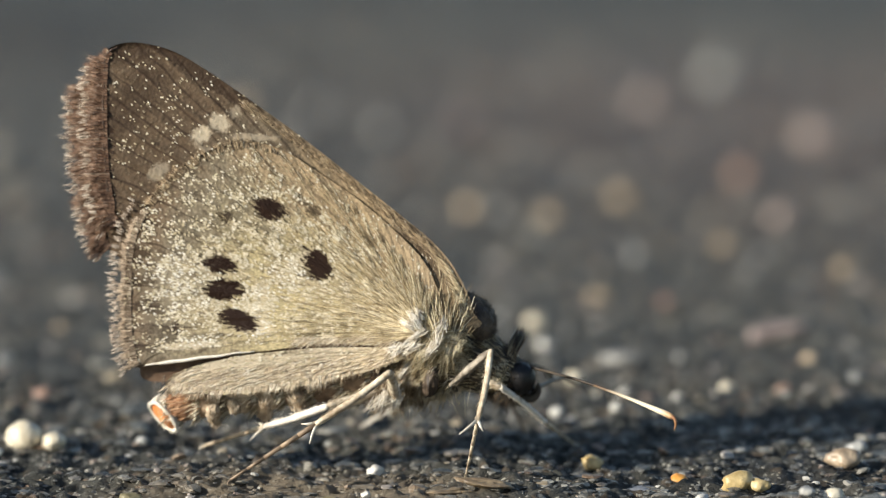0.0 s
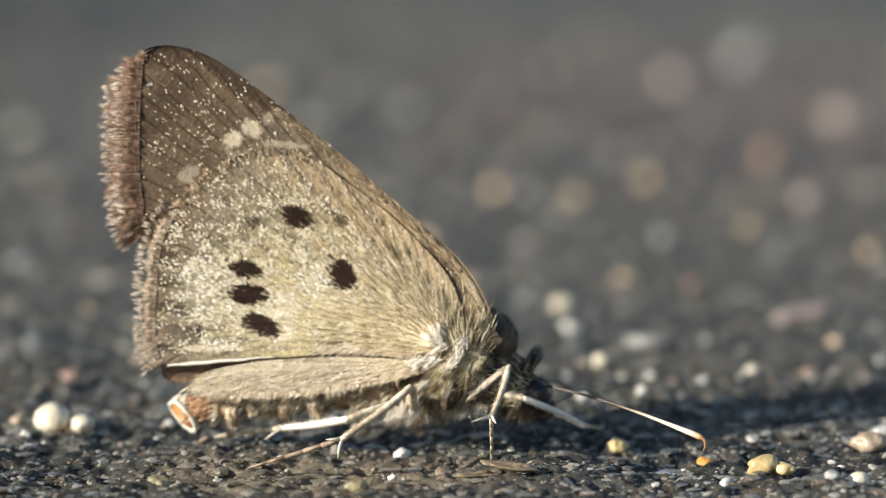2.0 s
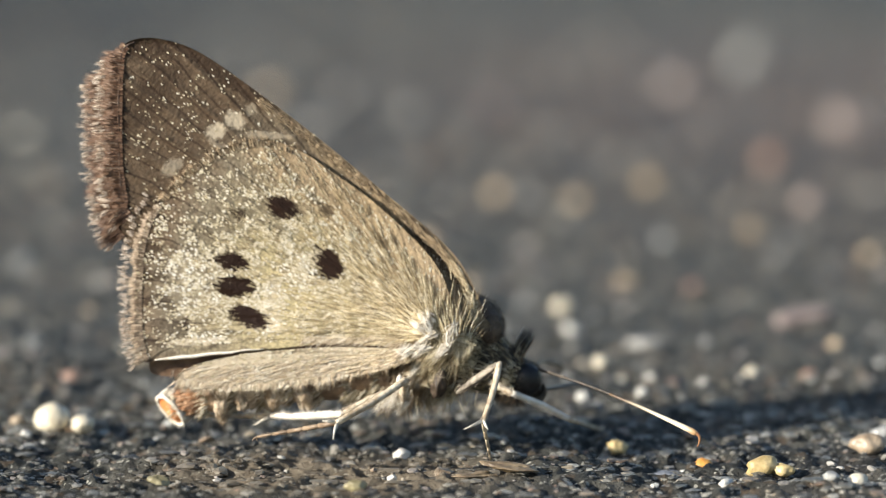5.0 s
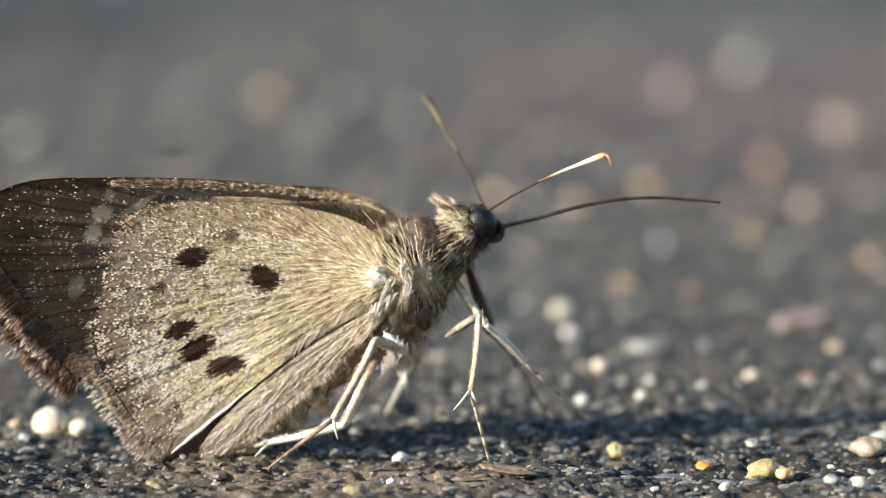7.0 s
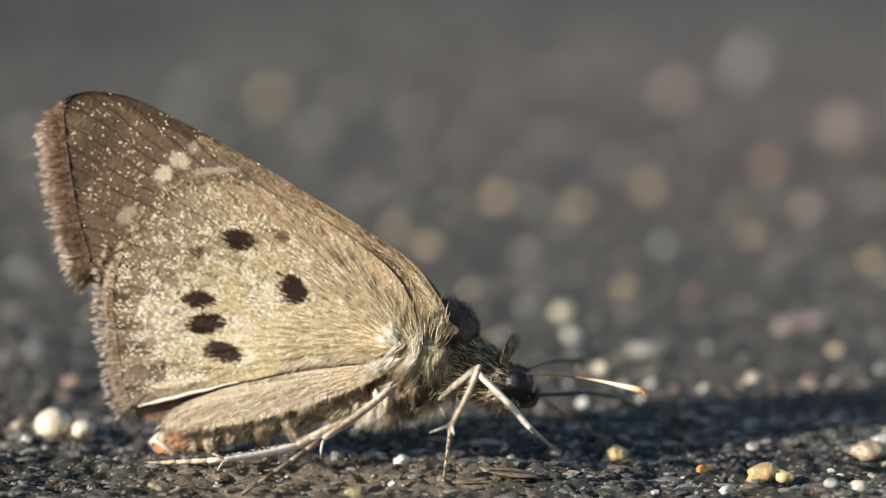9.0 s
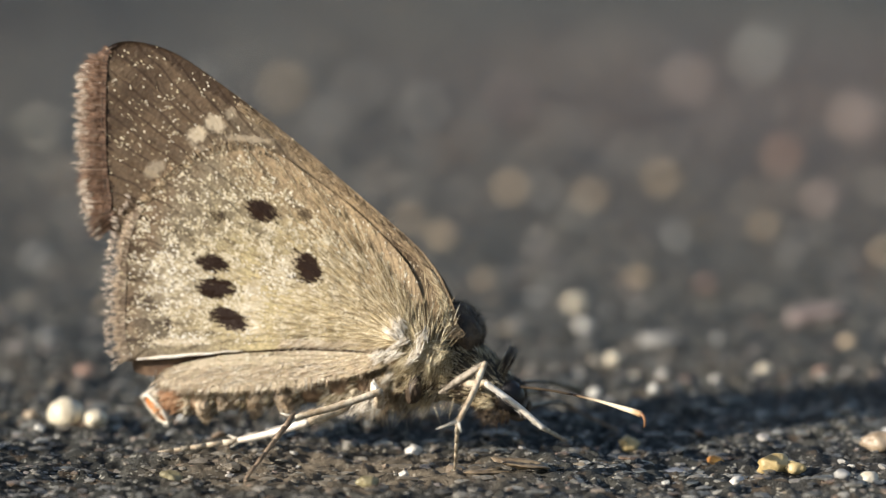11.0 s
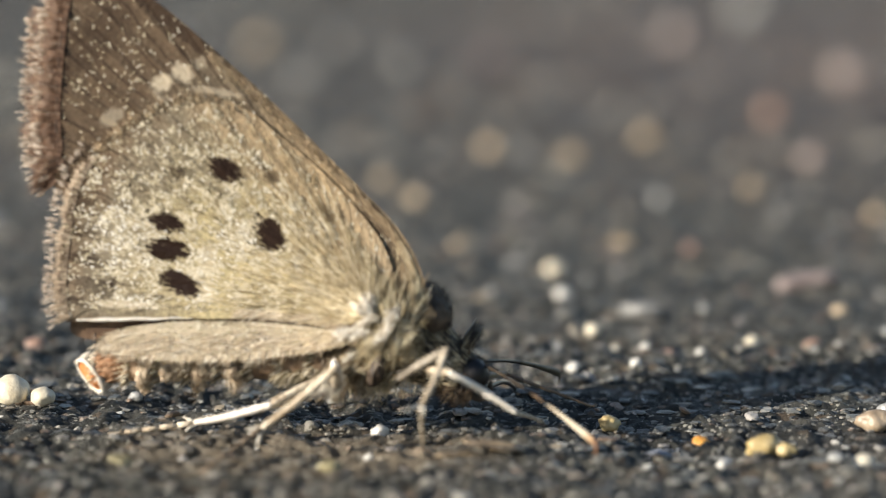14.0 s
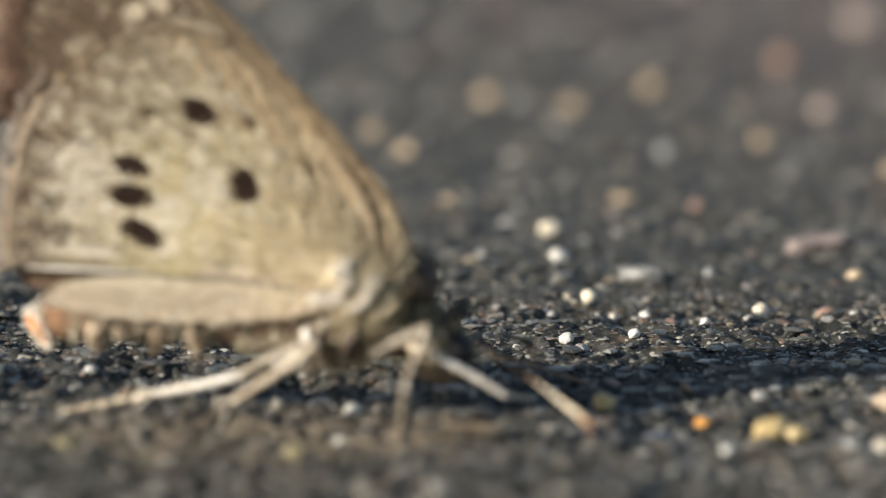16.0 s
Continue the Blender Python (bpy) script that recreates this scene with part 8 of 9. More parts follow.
    walk(parts["near_fore_tarsus"], [
        (0, pose(-0.00114, 0.00020, -0.00255, 136.10, 81.80, -31.22)),
        (0.5, pose(-0.00166, 0.00005, -0.00226, 102.56, 78.03, -42.79)),
        (1, pose(-0.00153, 0.00012, -0.00234, 121.16, 71.48, -26.00)),
        (1.5, pose(-0.00164, 0.00026, -0.00226, 120.32, 72.12, -26.10)),
        (2, pose(-0.00177, 0.00020, -0.00216, 112.31, 70.90, -26.77)),
        (2.5, pose(-0.00204, 0.00011, -0.00191, 99.87, 70.38, -29.00)),
        (3, pose(-0.00177, 0.00005, -0.00217, 106.07, 74.22, -34.16)),
        (3.5, pose(-0.00181, -0.00008, -0.00213, 96.67, 74.29, -37.32)),
        (4, pose(-0.00156, -0.00011, -0.00233, 102.92, 77.68, -45.18)),
        (4.2, pose(-0.00161, -0.00018, -0.00228, 97.81, 77.09, -45.62)),
        (5, pose(-0.00146, -0.00045, -0.00235, 95.38, 76.26, -51.68)),
        (5.8, pose(-0.00124, -0.00074, -0.00240, 86.54, 74.64, -61.07)),
        (6.3, pose(-0.00107, -0.00091, -0.00242, 78.99, 73.24, -68.41)),
        (6.4, pose(-0.00087, -0.00112, -0.00241, 45.18, 69.97, -98.59)),
        (6.5, pose(-0.00079, -0.00115, -0.00243, 26.00, 64.87, -116.32)),
        (6.6, pose(-0.00090, -0.00118, -0.00237, 19.00, 62.98, -120.76)),
        (6.7, pose(-0.00098, -0.00099, -0.00243, 19.92, 65.20, -127.82)),
        (6.8, pose(-0.00104, -0.00081, -0.00247, 19.33, 66.99, -135.35)),
        (6.9, pose(-0.00106, -0.00073, -0.00249, 19.33, 67.64, -138.76)),
        (7, pose(-0.00108, -0.00066, -0.00250, 18.87, 68.06, -142.03)),
        (7.1, pose(-0.00105, -0.00048, -0.00255, 17.11, 70.68, -148.47)),
        (7.2, pose(-0.00192, -0.00059, -0.00195, 21.12, 74.36, -133.82)),
        (7.3, pose(-0.00173, -0.00079, -0.00205, 96.23, 58.18, -19.59)),
        (7.4, pose(-0.00086, 0.00065, -0.00258, 149.37, 41.61, -5.84)),
        (7.5, pose(-0.00042, 0.00211, -0.00179, -147.74, 39.41, 7.45)),
        (7.7, pose(-0.00037, 0.00216, -0.00175, -147.36, 38.63, 7.47)),
        (8, pose(-0.00030, 0.00224, -0.00166, -145.73, 37.95, 7.81)),
        (8.2, pose(-0.00024, 0.00210, -0.00184, -157.63, 35.76, 4.86)),
        (8.5, pose(-0.00017, 0.00189, -0.00206, -172.38, 33.00, 1.63)),
        (9, pose(-0.00014, 0.00180, -0.00214, -167.10, 29.69, 3.38)),
        (9.5, pose(-0.00034, 0.00147, -0.00236, 178.41, 33.81, -0.39)),
        (9.7, pose(-0.00019, 0.00104, -0.00259, 157.11, 29.10, -4.52)),
        (10.4, pose(-0.00029, 0.00103, -0.00259, 159.99, 31.34, -4.45)),
        (11.1, pose(-0.00042, 0.00103, -0.00257, 163.04, 33.94, -4.25)),
        (11.8, pose(-0.00056, 0.00105, -0.00254, 166.21, 36.97, -3.89)),
        (12, pose(-0.00067, 0.00107, -0.00250, 172.06, 39.31, -2.58)),
        (12.5, pose(-0.00040, 0.00041, -0.00274, 151.77, 31.01, -7.89)),
        (13, pose(-0.00050, 0.00034, -0.00273, 151.17, 32.80, -8.40)),
        (13.5, pose(-0.00047, 0.00022, -0.00275, 144.39, 31.74, -9.33)),
        (14, pose(-0.00048, 0.00023, -0.00275, 142.11, 32.02, -9.39)),
        (14.5, pose(-0.00041, -0.00017, -0.00277, 130.05, 29.10, -11.22)),
        (15, pose(-0.00053, -0.00022, -0.00274, 128.35, 31.36, -11.68)),
        (15.5, pose(-0.00074, -0.00012, -0.00270, 129.42, 36.17, -11.77)),
        (16, pose(-0.00069, -0.00022, -0.00270, 124.09, 34.83, -11.99)),
    ])
    walk(parts["far_mid"], [
        (0, pose(-0.00000, 0.00439, -0.00334, 100.44, -16.97, -80.46)),
        (0.5, pose(-0.00002, 0.00459, -0.00329, 105.38, -14.64, -80.84)),
        (1, pose(-0.00009, 0.00426, -0.00347, 104.18, -20.58, -77.86)),
        (1.5, pose(-0.00012, 0.00430, -0.00348, 105.46, -20.53, -77.24)),
        (2, pose(-0.00008, 0.00428, -0.00356, 113.60, -22.37, -78.09)),
        (2.5, pose(-0.00004, 0.00430, -0.00361, 121.45, -23.44, -79.16)),
        (3, pose(0.00001, 0.00430, -0.00368, 129.15, -24.79, -80.30)),
        (3.5, pose(0.00006, 0.00433, -0.00373, 136.22, -25.54, -81.69)),
        (4, pose(0.00008, 0.00420, -0.00383, 142.58, -28.98, -81.70)),
        (4.2, pose(0.00013, 0.00426, -0.00377, 145.13, -27.32, -83.20)),
        (5, pose(0.00038, 0.00427, -0.00361, 159.24, -24.01, -89.52)),
        (5.8, pose(0.00063, 0.00424, -0.00346, -160.28, -20.79, -95.88)),
        (6.3, pose(0.00078, 0.00420, -0.00336, -114.64, -18.81, -99.89)),
        (6.4, pose(0.00056, 0.00421, -0.00356, 178.63, -23.50, -94.24)),
        (6.5, pose(0.00034, 0.00421, -0.00376, 157.34, -27.72, -88.55)),
        (6.6, pose(0.00011, 0.00412, -0.00399, 147.63, -32.97, -82.09)),
        (6.7, pose(-0.00014, 0.00402, -0.00420, 140.89, -37.55, -75.14)),
        (6.8, pose(-0.00038, 0.00390, -0.00441, 135.13, -41.35, -67.81)),
        (6.9, pose(-0.00061, 0.00376, -0.00461, 128.61, -44.77, -60.22)),
        (7, pose(-0.00083, 0.00360, -0.00480, 122.28, -47.40, -52.39)),
        (7.1, pose(-0.00071, 0.00363, -0.00459, 123.76, -45.29, -55.86)),
        (7.2, pose(-0.00070, 0.00385, -0.00436, 129.94, -39.39, -59.31)),
        (7.3, pose(-0.00070, 0.00378, -0.00417, 129.33, -36.89, -58.21)),
        (7.4, pose(-0.00058, 0.00394, -0.00396, 127.89, -31.97, -63.33)),
        (7.5, pose(-0.00045, 0.00410, -0.00373, 123.24, -26.52, -68.00)),
        (7.7, pose(-0.00036, 0.00414, -0.00378, 133.04, -27.54, -70.46)),
        (8, pose(-0.00023, 0.00421, -0.00387, 147.73, -28.89, -74.05)),
        (8.2, pose(-0.00020, 0.00425, -0.00385, 150.21, -28.09, -75.05)),
        (8.5, pose(-0.00016, 0.00433, -0.00381, 154.06, -26.86, -76.51)),
        (9, pose(-0.00010, 0.00426, -0.00381, 161.92, -27.60, -77.45)),
        (9.5, pose(-0.00002, 0.00423, -0.00380, 166.45, -27.88, -79.35)),
        (9.7, pose(0.00003, 0.00420, -0.00380, 167.17, -28.37, -80.35)),
        (10.4, pose(0.00013, 0.00423, -0.00376, -178.87, -27.29, -83.12)),
        (11.1, pose(0.00024, 0.00426, -0.00371, -162.61, -26.14, -85.85)),
        (11.8, pose(0.00034, 0.00429, -0.00367, -145.83, -24.94, -88.51)),
        (12, pose(0.00039, 0.00434, -0.00363, -141.80, -23.76, -89.81)),
        (12.5, pose(0.00068, 0.00435, -0.00356, -138.62, -22.15, -96.76)),
        (13, pose(0.00069, 0.00435, -0.00360, -140.03, -22.89, -97.10)),
        (13.5, pose(0.00072, 0.00433, -0.00364, -140.66, -23.91, -97.76)),
        (14, pose(0.00073, 0.00436, -0.00368, -142.60, -24.43, -98.03)),
        (14.5, pose(0.00075, 0.00430, -0.00373, -143.63, -25.98, -98.73)),
        (15, pose(0.00078, 0.00430, -0.00376, -143.49, -26.51, -99.35)),
        (15.5, pose(0.00080, 0.00435, -0.00379, -146.32, -26.45, -99.61)),
        (16, pose(0.00081, 0.00436, -0.00383, -147.36, -27.16, -99.86)),
    ])
    walk(parts["far_mid_shin"], [
        (0, pose(0.00000, 0.00000, 0.00000, 13.83, -11.86, 174.95)),
        (0.5, pose(0.00000, 0.00000, 0.00000, 84.72, 8.60, 158.72)),
        (1, pose(0.00000, 0.00000, 0.00000, 99.30, 16.69, 156.13)),
        (1.5, pose(0.00000, 0.00000, 0.00000, 104.83, 21.31, 153.85)),
        (2, pose(0.00000, 0.00000, 0.00000, 115.22, 25.82, 154.94)),
        (2.5, pose(0.00000, 0.00000, 0.00000, 128.40, 32.91, 156.38)),
        (3, pose(0.00000, 0.00000, 0.00000, 127.01, 29.68, 158.73)),
        (3.5, pose(0.00000, 0.00000, 0.00000, 131.08, 30.84, 160.44)),
        (4, pose(0.00000, 0.00000, 0.00000, 131.16, 29.56, 162.25)),
        (4.2, pose(0.00000, 0.00000, 0.00000, 127.04, 25.97, 162.44)),
        (5, pose(0.00000, 0.00000, 0.00000, 151.84, 28.03, 169.38)),
        (5.8, pose(0.00000, 0.00000, 0.00000, -156.83, 25.93, -171.01)),
        (6.3, pose(0.00000, 0.00000, 0.00000, -108.22, 12.44, -157.91)),
        (6.4, pose(0.00000, 0.00000, 0.00000, -174.82, 27.64, -178.11)),
        (6.5, pose(0.00000, 0.00000, 0.00000, 163.26, 29.39, 174.61)),
        (6.6, pose(0.00000, 0.00000, 0.00000, 149.47, 29.86, 172.15)),
        (6.7, pose(0.00000, 0.00000, 0.00000, 129.03, 29.18, 170.78)),
        (6.8, pose(0.00000, 0.00000, 0.00000, 83.15, 25.87, 168.96)),
        (6.9, pose(0.00000, 0.00000, 0.00000, 71.22, 28.24, 168.75)),
        (7, pose(0.00000, 0.00000, 0.00000, 56.97, 29.23, 168.20)),
        (7.1, pose(0.00000, 0.00000, 0.00000, 37.00, 18.29, 167.57)),
        (7.2, pose(0.00000, 0.00000, 0.00000, 45.14, 14.09, 165.68)),
        (7.3, pose(0.00000, 0.00000, 0.00000, 57.87, 13.22, 164.57)),
        (7.4, pose(0.00000, 0.00000, 0.00000, 54.80, 8.36, 165.82)),
        (7.5, pose(0.00000, 0.00000, 0.00000, 48.69, 2.58, 167.35)),
        (7.7, pose(0.00000, 0.00000, 0.00000, 57.97, 4.55, 165.92)),
        (8, pose(0.00000, 0.00000, 0.00000, 72.06, 8.44, 164.49)),
        (8.2, pose(0.00000, 0.00000, 0.00000, 92.11, 13.55, 164.73)),
        (8.5, pose(0.00000, 0.00000, 0.00000, 108.23, 17.40, 164.71)),
        (9, pose(0.00000, 0.00000, 0.00000, 147.92, 26.42, 170.42)),
        (9.5, pose(0.00000, 0.00000, 0.00000, 118.19, 16.99, 167.71)),
        (9.7, pose(0.00000, 0.00000, 0.00000, 158.22, 29.11, 172.45)),
        (10.4, pose(0.00000, 0.00000, 0.00000, 175.22, 30.10, 178.25)),
        (11.1, pose(0.00000, 0.00000, 0.00000, -165.64, 29.83, -174.62)),
        (11.8, pose(0.00000, 0.00000, 0.00000, -146.70, 27.98, -167.69)),
        (12, pose(0.00000, 0.00000, 0.00000, -134.71, 28.79, -161.00)),
        (12.5, pose(0.00000, 0.00000, 0.00000, -119.30, 33.18, -144.73)),
        (13, pose(0.00000, 0.00000, 0.00000, -122.88, 34.84, -147.29)),
        (13.5, pose(0.00000, 0.00000, 0.00000, -129.66, 33.36, -154.89)),
        (14, pose(0.00000, 0.00000, 0.00000, -138.65, 32.59, -161.96)),
        (14.5, pose(0.00000, 0.00000, 0.00000, -134.52, 35.78, -157.56)),
        (15, pose(0.00000, 0.00000, 0.00000, -154.16, 31.88, -170.58)),
        (15.5, pose(0.00000, 0.00000, 0.00000, 176.10, 26.13, 179.07)),
        (16, pose(0.00000, 0.00000, 0.00000, 175.08, 28.05, 178.73)),
    ])
    walk(parts["far_mid_tarsus"], [
        (0, pose(-0.00253, 0.00022, 0.00053, -5.02, -21.11, -177.46)),
        (0.5, pose(-0.00240, 0.00093, -0.00039, 6.01, -27.37, 176.30)),
        (1, pose(-0.00228, 0.00101, -0.00075, -2.20, -29.58, -178.52)),
        (1.5, pose(-0.00217, 0.00107, -0.00095, -0.69, -29.19, -179.53)),
        (2, pose(-0.00212, 0.00099, -0.00113, 12.55, -30.98, 171.11)),
        (2.5, pose(-0.00200, 0.00087, -0.00141, 23.46, -33.00, 162.34)),
        (3, pose(-0.00210, 0.00082, -0.00129, 28.22, -24.74, 161.43)),
        (3.5, pose(-0.00210, 0.00075, -0.00133, 37.37, -20.34, 156.27)),
        (4, pose(-0.00215, 0.00069, -0.00128, 35.12, -16.76, 159.66)),
        (4.2, pose(-0.00223, 0.00071, -0.00114, 39.70, -16.68, 157.20)),
        (5, pose(-0.00226, 0.00042, -0.00122, 49.43, -18.42, 151.79)),
        (5.8, pose(-0.00231, -0.00037, -0.00114, 80.20, -2.54, 141.05)),
        (6.3, pose(-0.00235, -0.00095, -0.00056, 112.94, 23.87, 143.24)),
        (6.4, pose(-0.00230, -0.00008, -0.00121, 59.08, -14.95, 147.06)),
        (6.5, pose(-0.00226, 0.00021, -0.00128, 38.97, -18.73, 156.82)),
        (6.6, pose(-0.00223, 0.00031, -0.00129, 31.82, -13.42, 161.42)),
        (6.7, pose(-0.00224, 0.00036, -0.00127, 29.79, -6.00, 163.36)),
        (6.8, pose(-0.00230, 0.00045, -0.00113, 31.34, 3.23, 164.22)),
        (6.9, pose(-0.00225, 0.00045, -0.00123, 28.94, 7.44, 164.87)),
        (7, pose(-0.00222, 0.00046, -0.00127, 27.90, 11.94, 165.12)),
        (7.1, pose(-0.00241, 0.00053, -0.00082, 29.37, 11.74, 166.58)),
        (7.2, pose(-0.00244, 0.00062, -0.00063, 36.35, 7.75, 164.54)),
        (7.3, pose(-0.00244, 0.00067, -0.00059, 44.79, 6.78, 163.74)),
        (7.4, pose(-0.00249, 0.00063, -0.00038, 40.91, 1.82, 165.64)),
        (7.5, pose(-0.00253, 0.00057, -0.00012, 34.14, -3.95, 168.13)),
        (7.7, pose(-0.00251, 0.00063, -0.00021, 42.58, -2.06, 165.93)),
        (8, pose(-0.00248, 0.00069, -0.00038, 55.17, 1.87, 163.37)),
        (8.2, pose(-0.00244, 0.00067, -0.00061, 63.36, 4.30, 162.56)),
        (8.5, pose(-0.00239, 0.00065, -0.00078, 85.46, 11.09, 162.46)),
        (9, pose(-0.00230, 0.00039, -0.00116, 68.53, 2.85, 158.04)),
        (9.5, pose(-0.00243, 0.00053, -0.00076, 81.93, 8.28, 164.09)),
        (9.7, pose(-0.00225, 0.00030, -0.00126, 58.82, -2.30, 159.38)),
        (10.4, pose(-0.00225, 0.00007, -0.00130, 70.76, 1.99, 159.04)),
        (11.1, pose(-0.00225, -0.00021, -0.00129, 85.25, 7.29, 159.93)),
        (11.8, pose(-0.00224, -0.00049, -0.00122, 101.09, 12.55, 162.40)),
        (12, pose(-0.00215, -0.00074, -0.00125, 91.04, 9.50, 160.58)),
        (12.5, pose(-0.00178, -0.00126, -0.00142, 81.26, 5.17, 155.24)),
        (13, pose(-0.00180, -0.00115, -0.00149, 77.93, 4.85, 157.70)),
        (13.5, pose(-0.00197, -0.00092, -0.00143, 89.16, 10.22, 160.47)),
        (14, pose(-0.00208, -0.00068, -0.00140, 100.16, 14.25, 163.35)),
        (14.5, pose(-0.00195, -0.00081, -0.00152, 94.39, 13.67, 160.71)),
        (15, pose(-0.00218, -0.00036, -0.00137, 112.74, 17.70, 167.42)),
        (15.5, pose(-0.00233, 0.00004, -0.00115, 146.37, 21.76, 173.88)),
        (16, pose(-0.00229, 0.00005, -0.00122, 147.22, 23.85, 173.31)),
    ])
    walk(parts["far_fore"], [
        (0, pose(0.00305, 0.00437, -0.00327, 172.93, -33.19, -87.22)),
        (0.5, pose(0.00304, 0.00455, -0.00316, 169.72, -30.36, -87.24)),
        (1, pose(0.00297, 0.00425, -0.00329, 167.26, -34.34, -85.69)),
        (1.5, pose(0.00294, 0.00430, -0.00325, 164.42, -33.43, -85.22)),
        (2, pose(0.00298, 0.00428, -0.00330, 167.45, -34.22, -85.88)),
        (2.5, pose(0.00302, 0.00431, -0.00333, 169.53, -34.41, -86.60)),
        (3, pose(0.00306, 0.00430, -0.00337, 171.55, -34.89, -87.41)),
        (3.5, pose(0.00311, 0.00433, -0.00339, 172.93, -34.96, -88.32)),
        (4, pose(0.00312, 0.00424, -0.00347, 175.42, -36.80, -88.54)),
        (4.2, pose(0.00315, 0.00428, -0.00348, 176.25, -36.53, -89.01)),
        (5, pose(0.00328, 0.00413, -0.00357, 177.83, -38.90, -91.48)),
        (5.8, pose(0.00339, 0.00395, -0.00366, 179.02, -41.73, -93.96)),
        (6.3, pose(0.00345, 0.00383, -0.00372, 179.61, -43.72, -95.50)),
        (6.4, pose(0.00318, 0.00383, -0.00415, 171.07, -48.24, -89.54)),
        (6.5, pose(0.00291, 0.00383, -0.00457, 164.22, -51.84, -83.62)),
        (6.6, pose(0.00261, 0.00373, -0.00501, 157.70, -55.70, -76.95)),
        (6.7, pose(0.00251, 0.00362, -0.00513, 156.70, -57.41, -74.13)),
        (6.8, pose(0.00241, 0.00351, -0.00524, 155.86, -58.90, -71.23)),
        (6.9, pose(0.00232, 0.00338, -0.00536, 154.00, -60.54, -68.10)),
        (7, pose(0.00224, 0.00325, -0.00546, 152.22, -62.00, -64.86)),
        (7.1, pose(0.00243, 0.00330, -0.00511, 157.89, -60.16, -69.79)),
        (7.2, pose(0.00251, 0.00381, -0.00481, 170.72, -53.18, -75.26)),
        (7.3, pose(0.00251, 0.00411, -0.00456, -178.86, -48.28, -76.70)),
        (7.4, pose(0.00274, 0.00425, -0.00430, -172.52, -45.14, -81.43)),
        (7.5, pose(0.00297, 0.00440, -0.00404, -165.36, -41.55, -85.81)),
        (7.7, pose(0.00296, 0.00444, -0.00397, -166.45, -40.45, -85.83)),
        (8, pose(0.00296, 0.00452, -0.00387, -168.11, -38.76, -85.81)),
        (8.2, pose(0.00300, 0.00456, -0.00386, -166.81, -38.30, -86.60)),
        (8.5, pose(0.00307, 0.00461, -0.00383, -164.96, -37.61, -87.76)),
        (9, pose(0.00314, 0.00459, -0.00387, -159.39, -38.23, -89.00)),
        (9.5, pose(0.00317, 0.00458, -0.00379, -158.96, -37.54, -89.50)),
        (9.7, pose(0.00320, 0.00455, -0.00377, -159.43, -37.55, -89.94)),
        (10.4, pose(0.00323, 0.00457, -0.00362, -156.86, -35.69, -90.53)),
        (11.1, pose(0.00327, 0.00460, -0.00347, -153.82, -33.77, -91.10)),
        (11.8, pose(0.00330, 0.00462, -0.00332, -150.18, -31.79, -91.67)),
        (12, pose(0.00334, 0.00463, -0.00324, -150.22, -30.81, -92.35)),
        (12.5, pose(0.00360, 0.00434, -0.00306, -157.29, -30.40, -97.26)),
        (13, pose(0.00359, 0.00434, -0.00309, -158.37, -30.88, -97.13)),
        (13.5, pose(0.00360, 0.00431, -0.00313, -159.16, -31.60, -97.24)),
        (14, pose(0.00359, 0.00433, -0.00316, -160.36, -31.91, -97.13)),
        (14.5, pose(0.00359, 0.00429, -0.00322, -161.58, -32.97, -97.23)),
        (15, pose(0.00360, 0.00429, -0.00325, -162.28, -33.27, -97.29)),
        (15.5, pose(0.00359, 0.00432, -0.00326, -164.81, -33.27, -97.21)),
        (16, pose(0.00359, 0.00433, -0.00331, -165.56, -33.72, -97.07)),
    ])
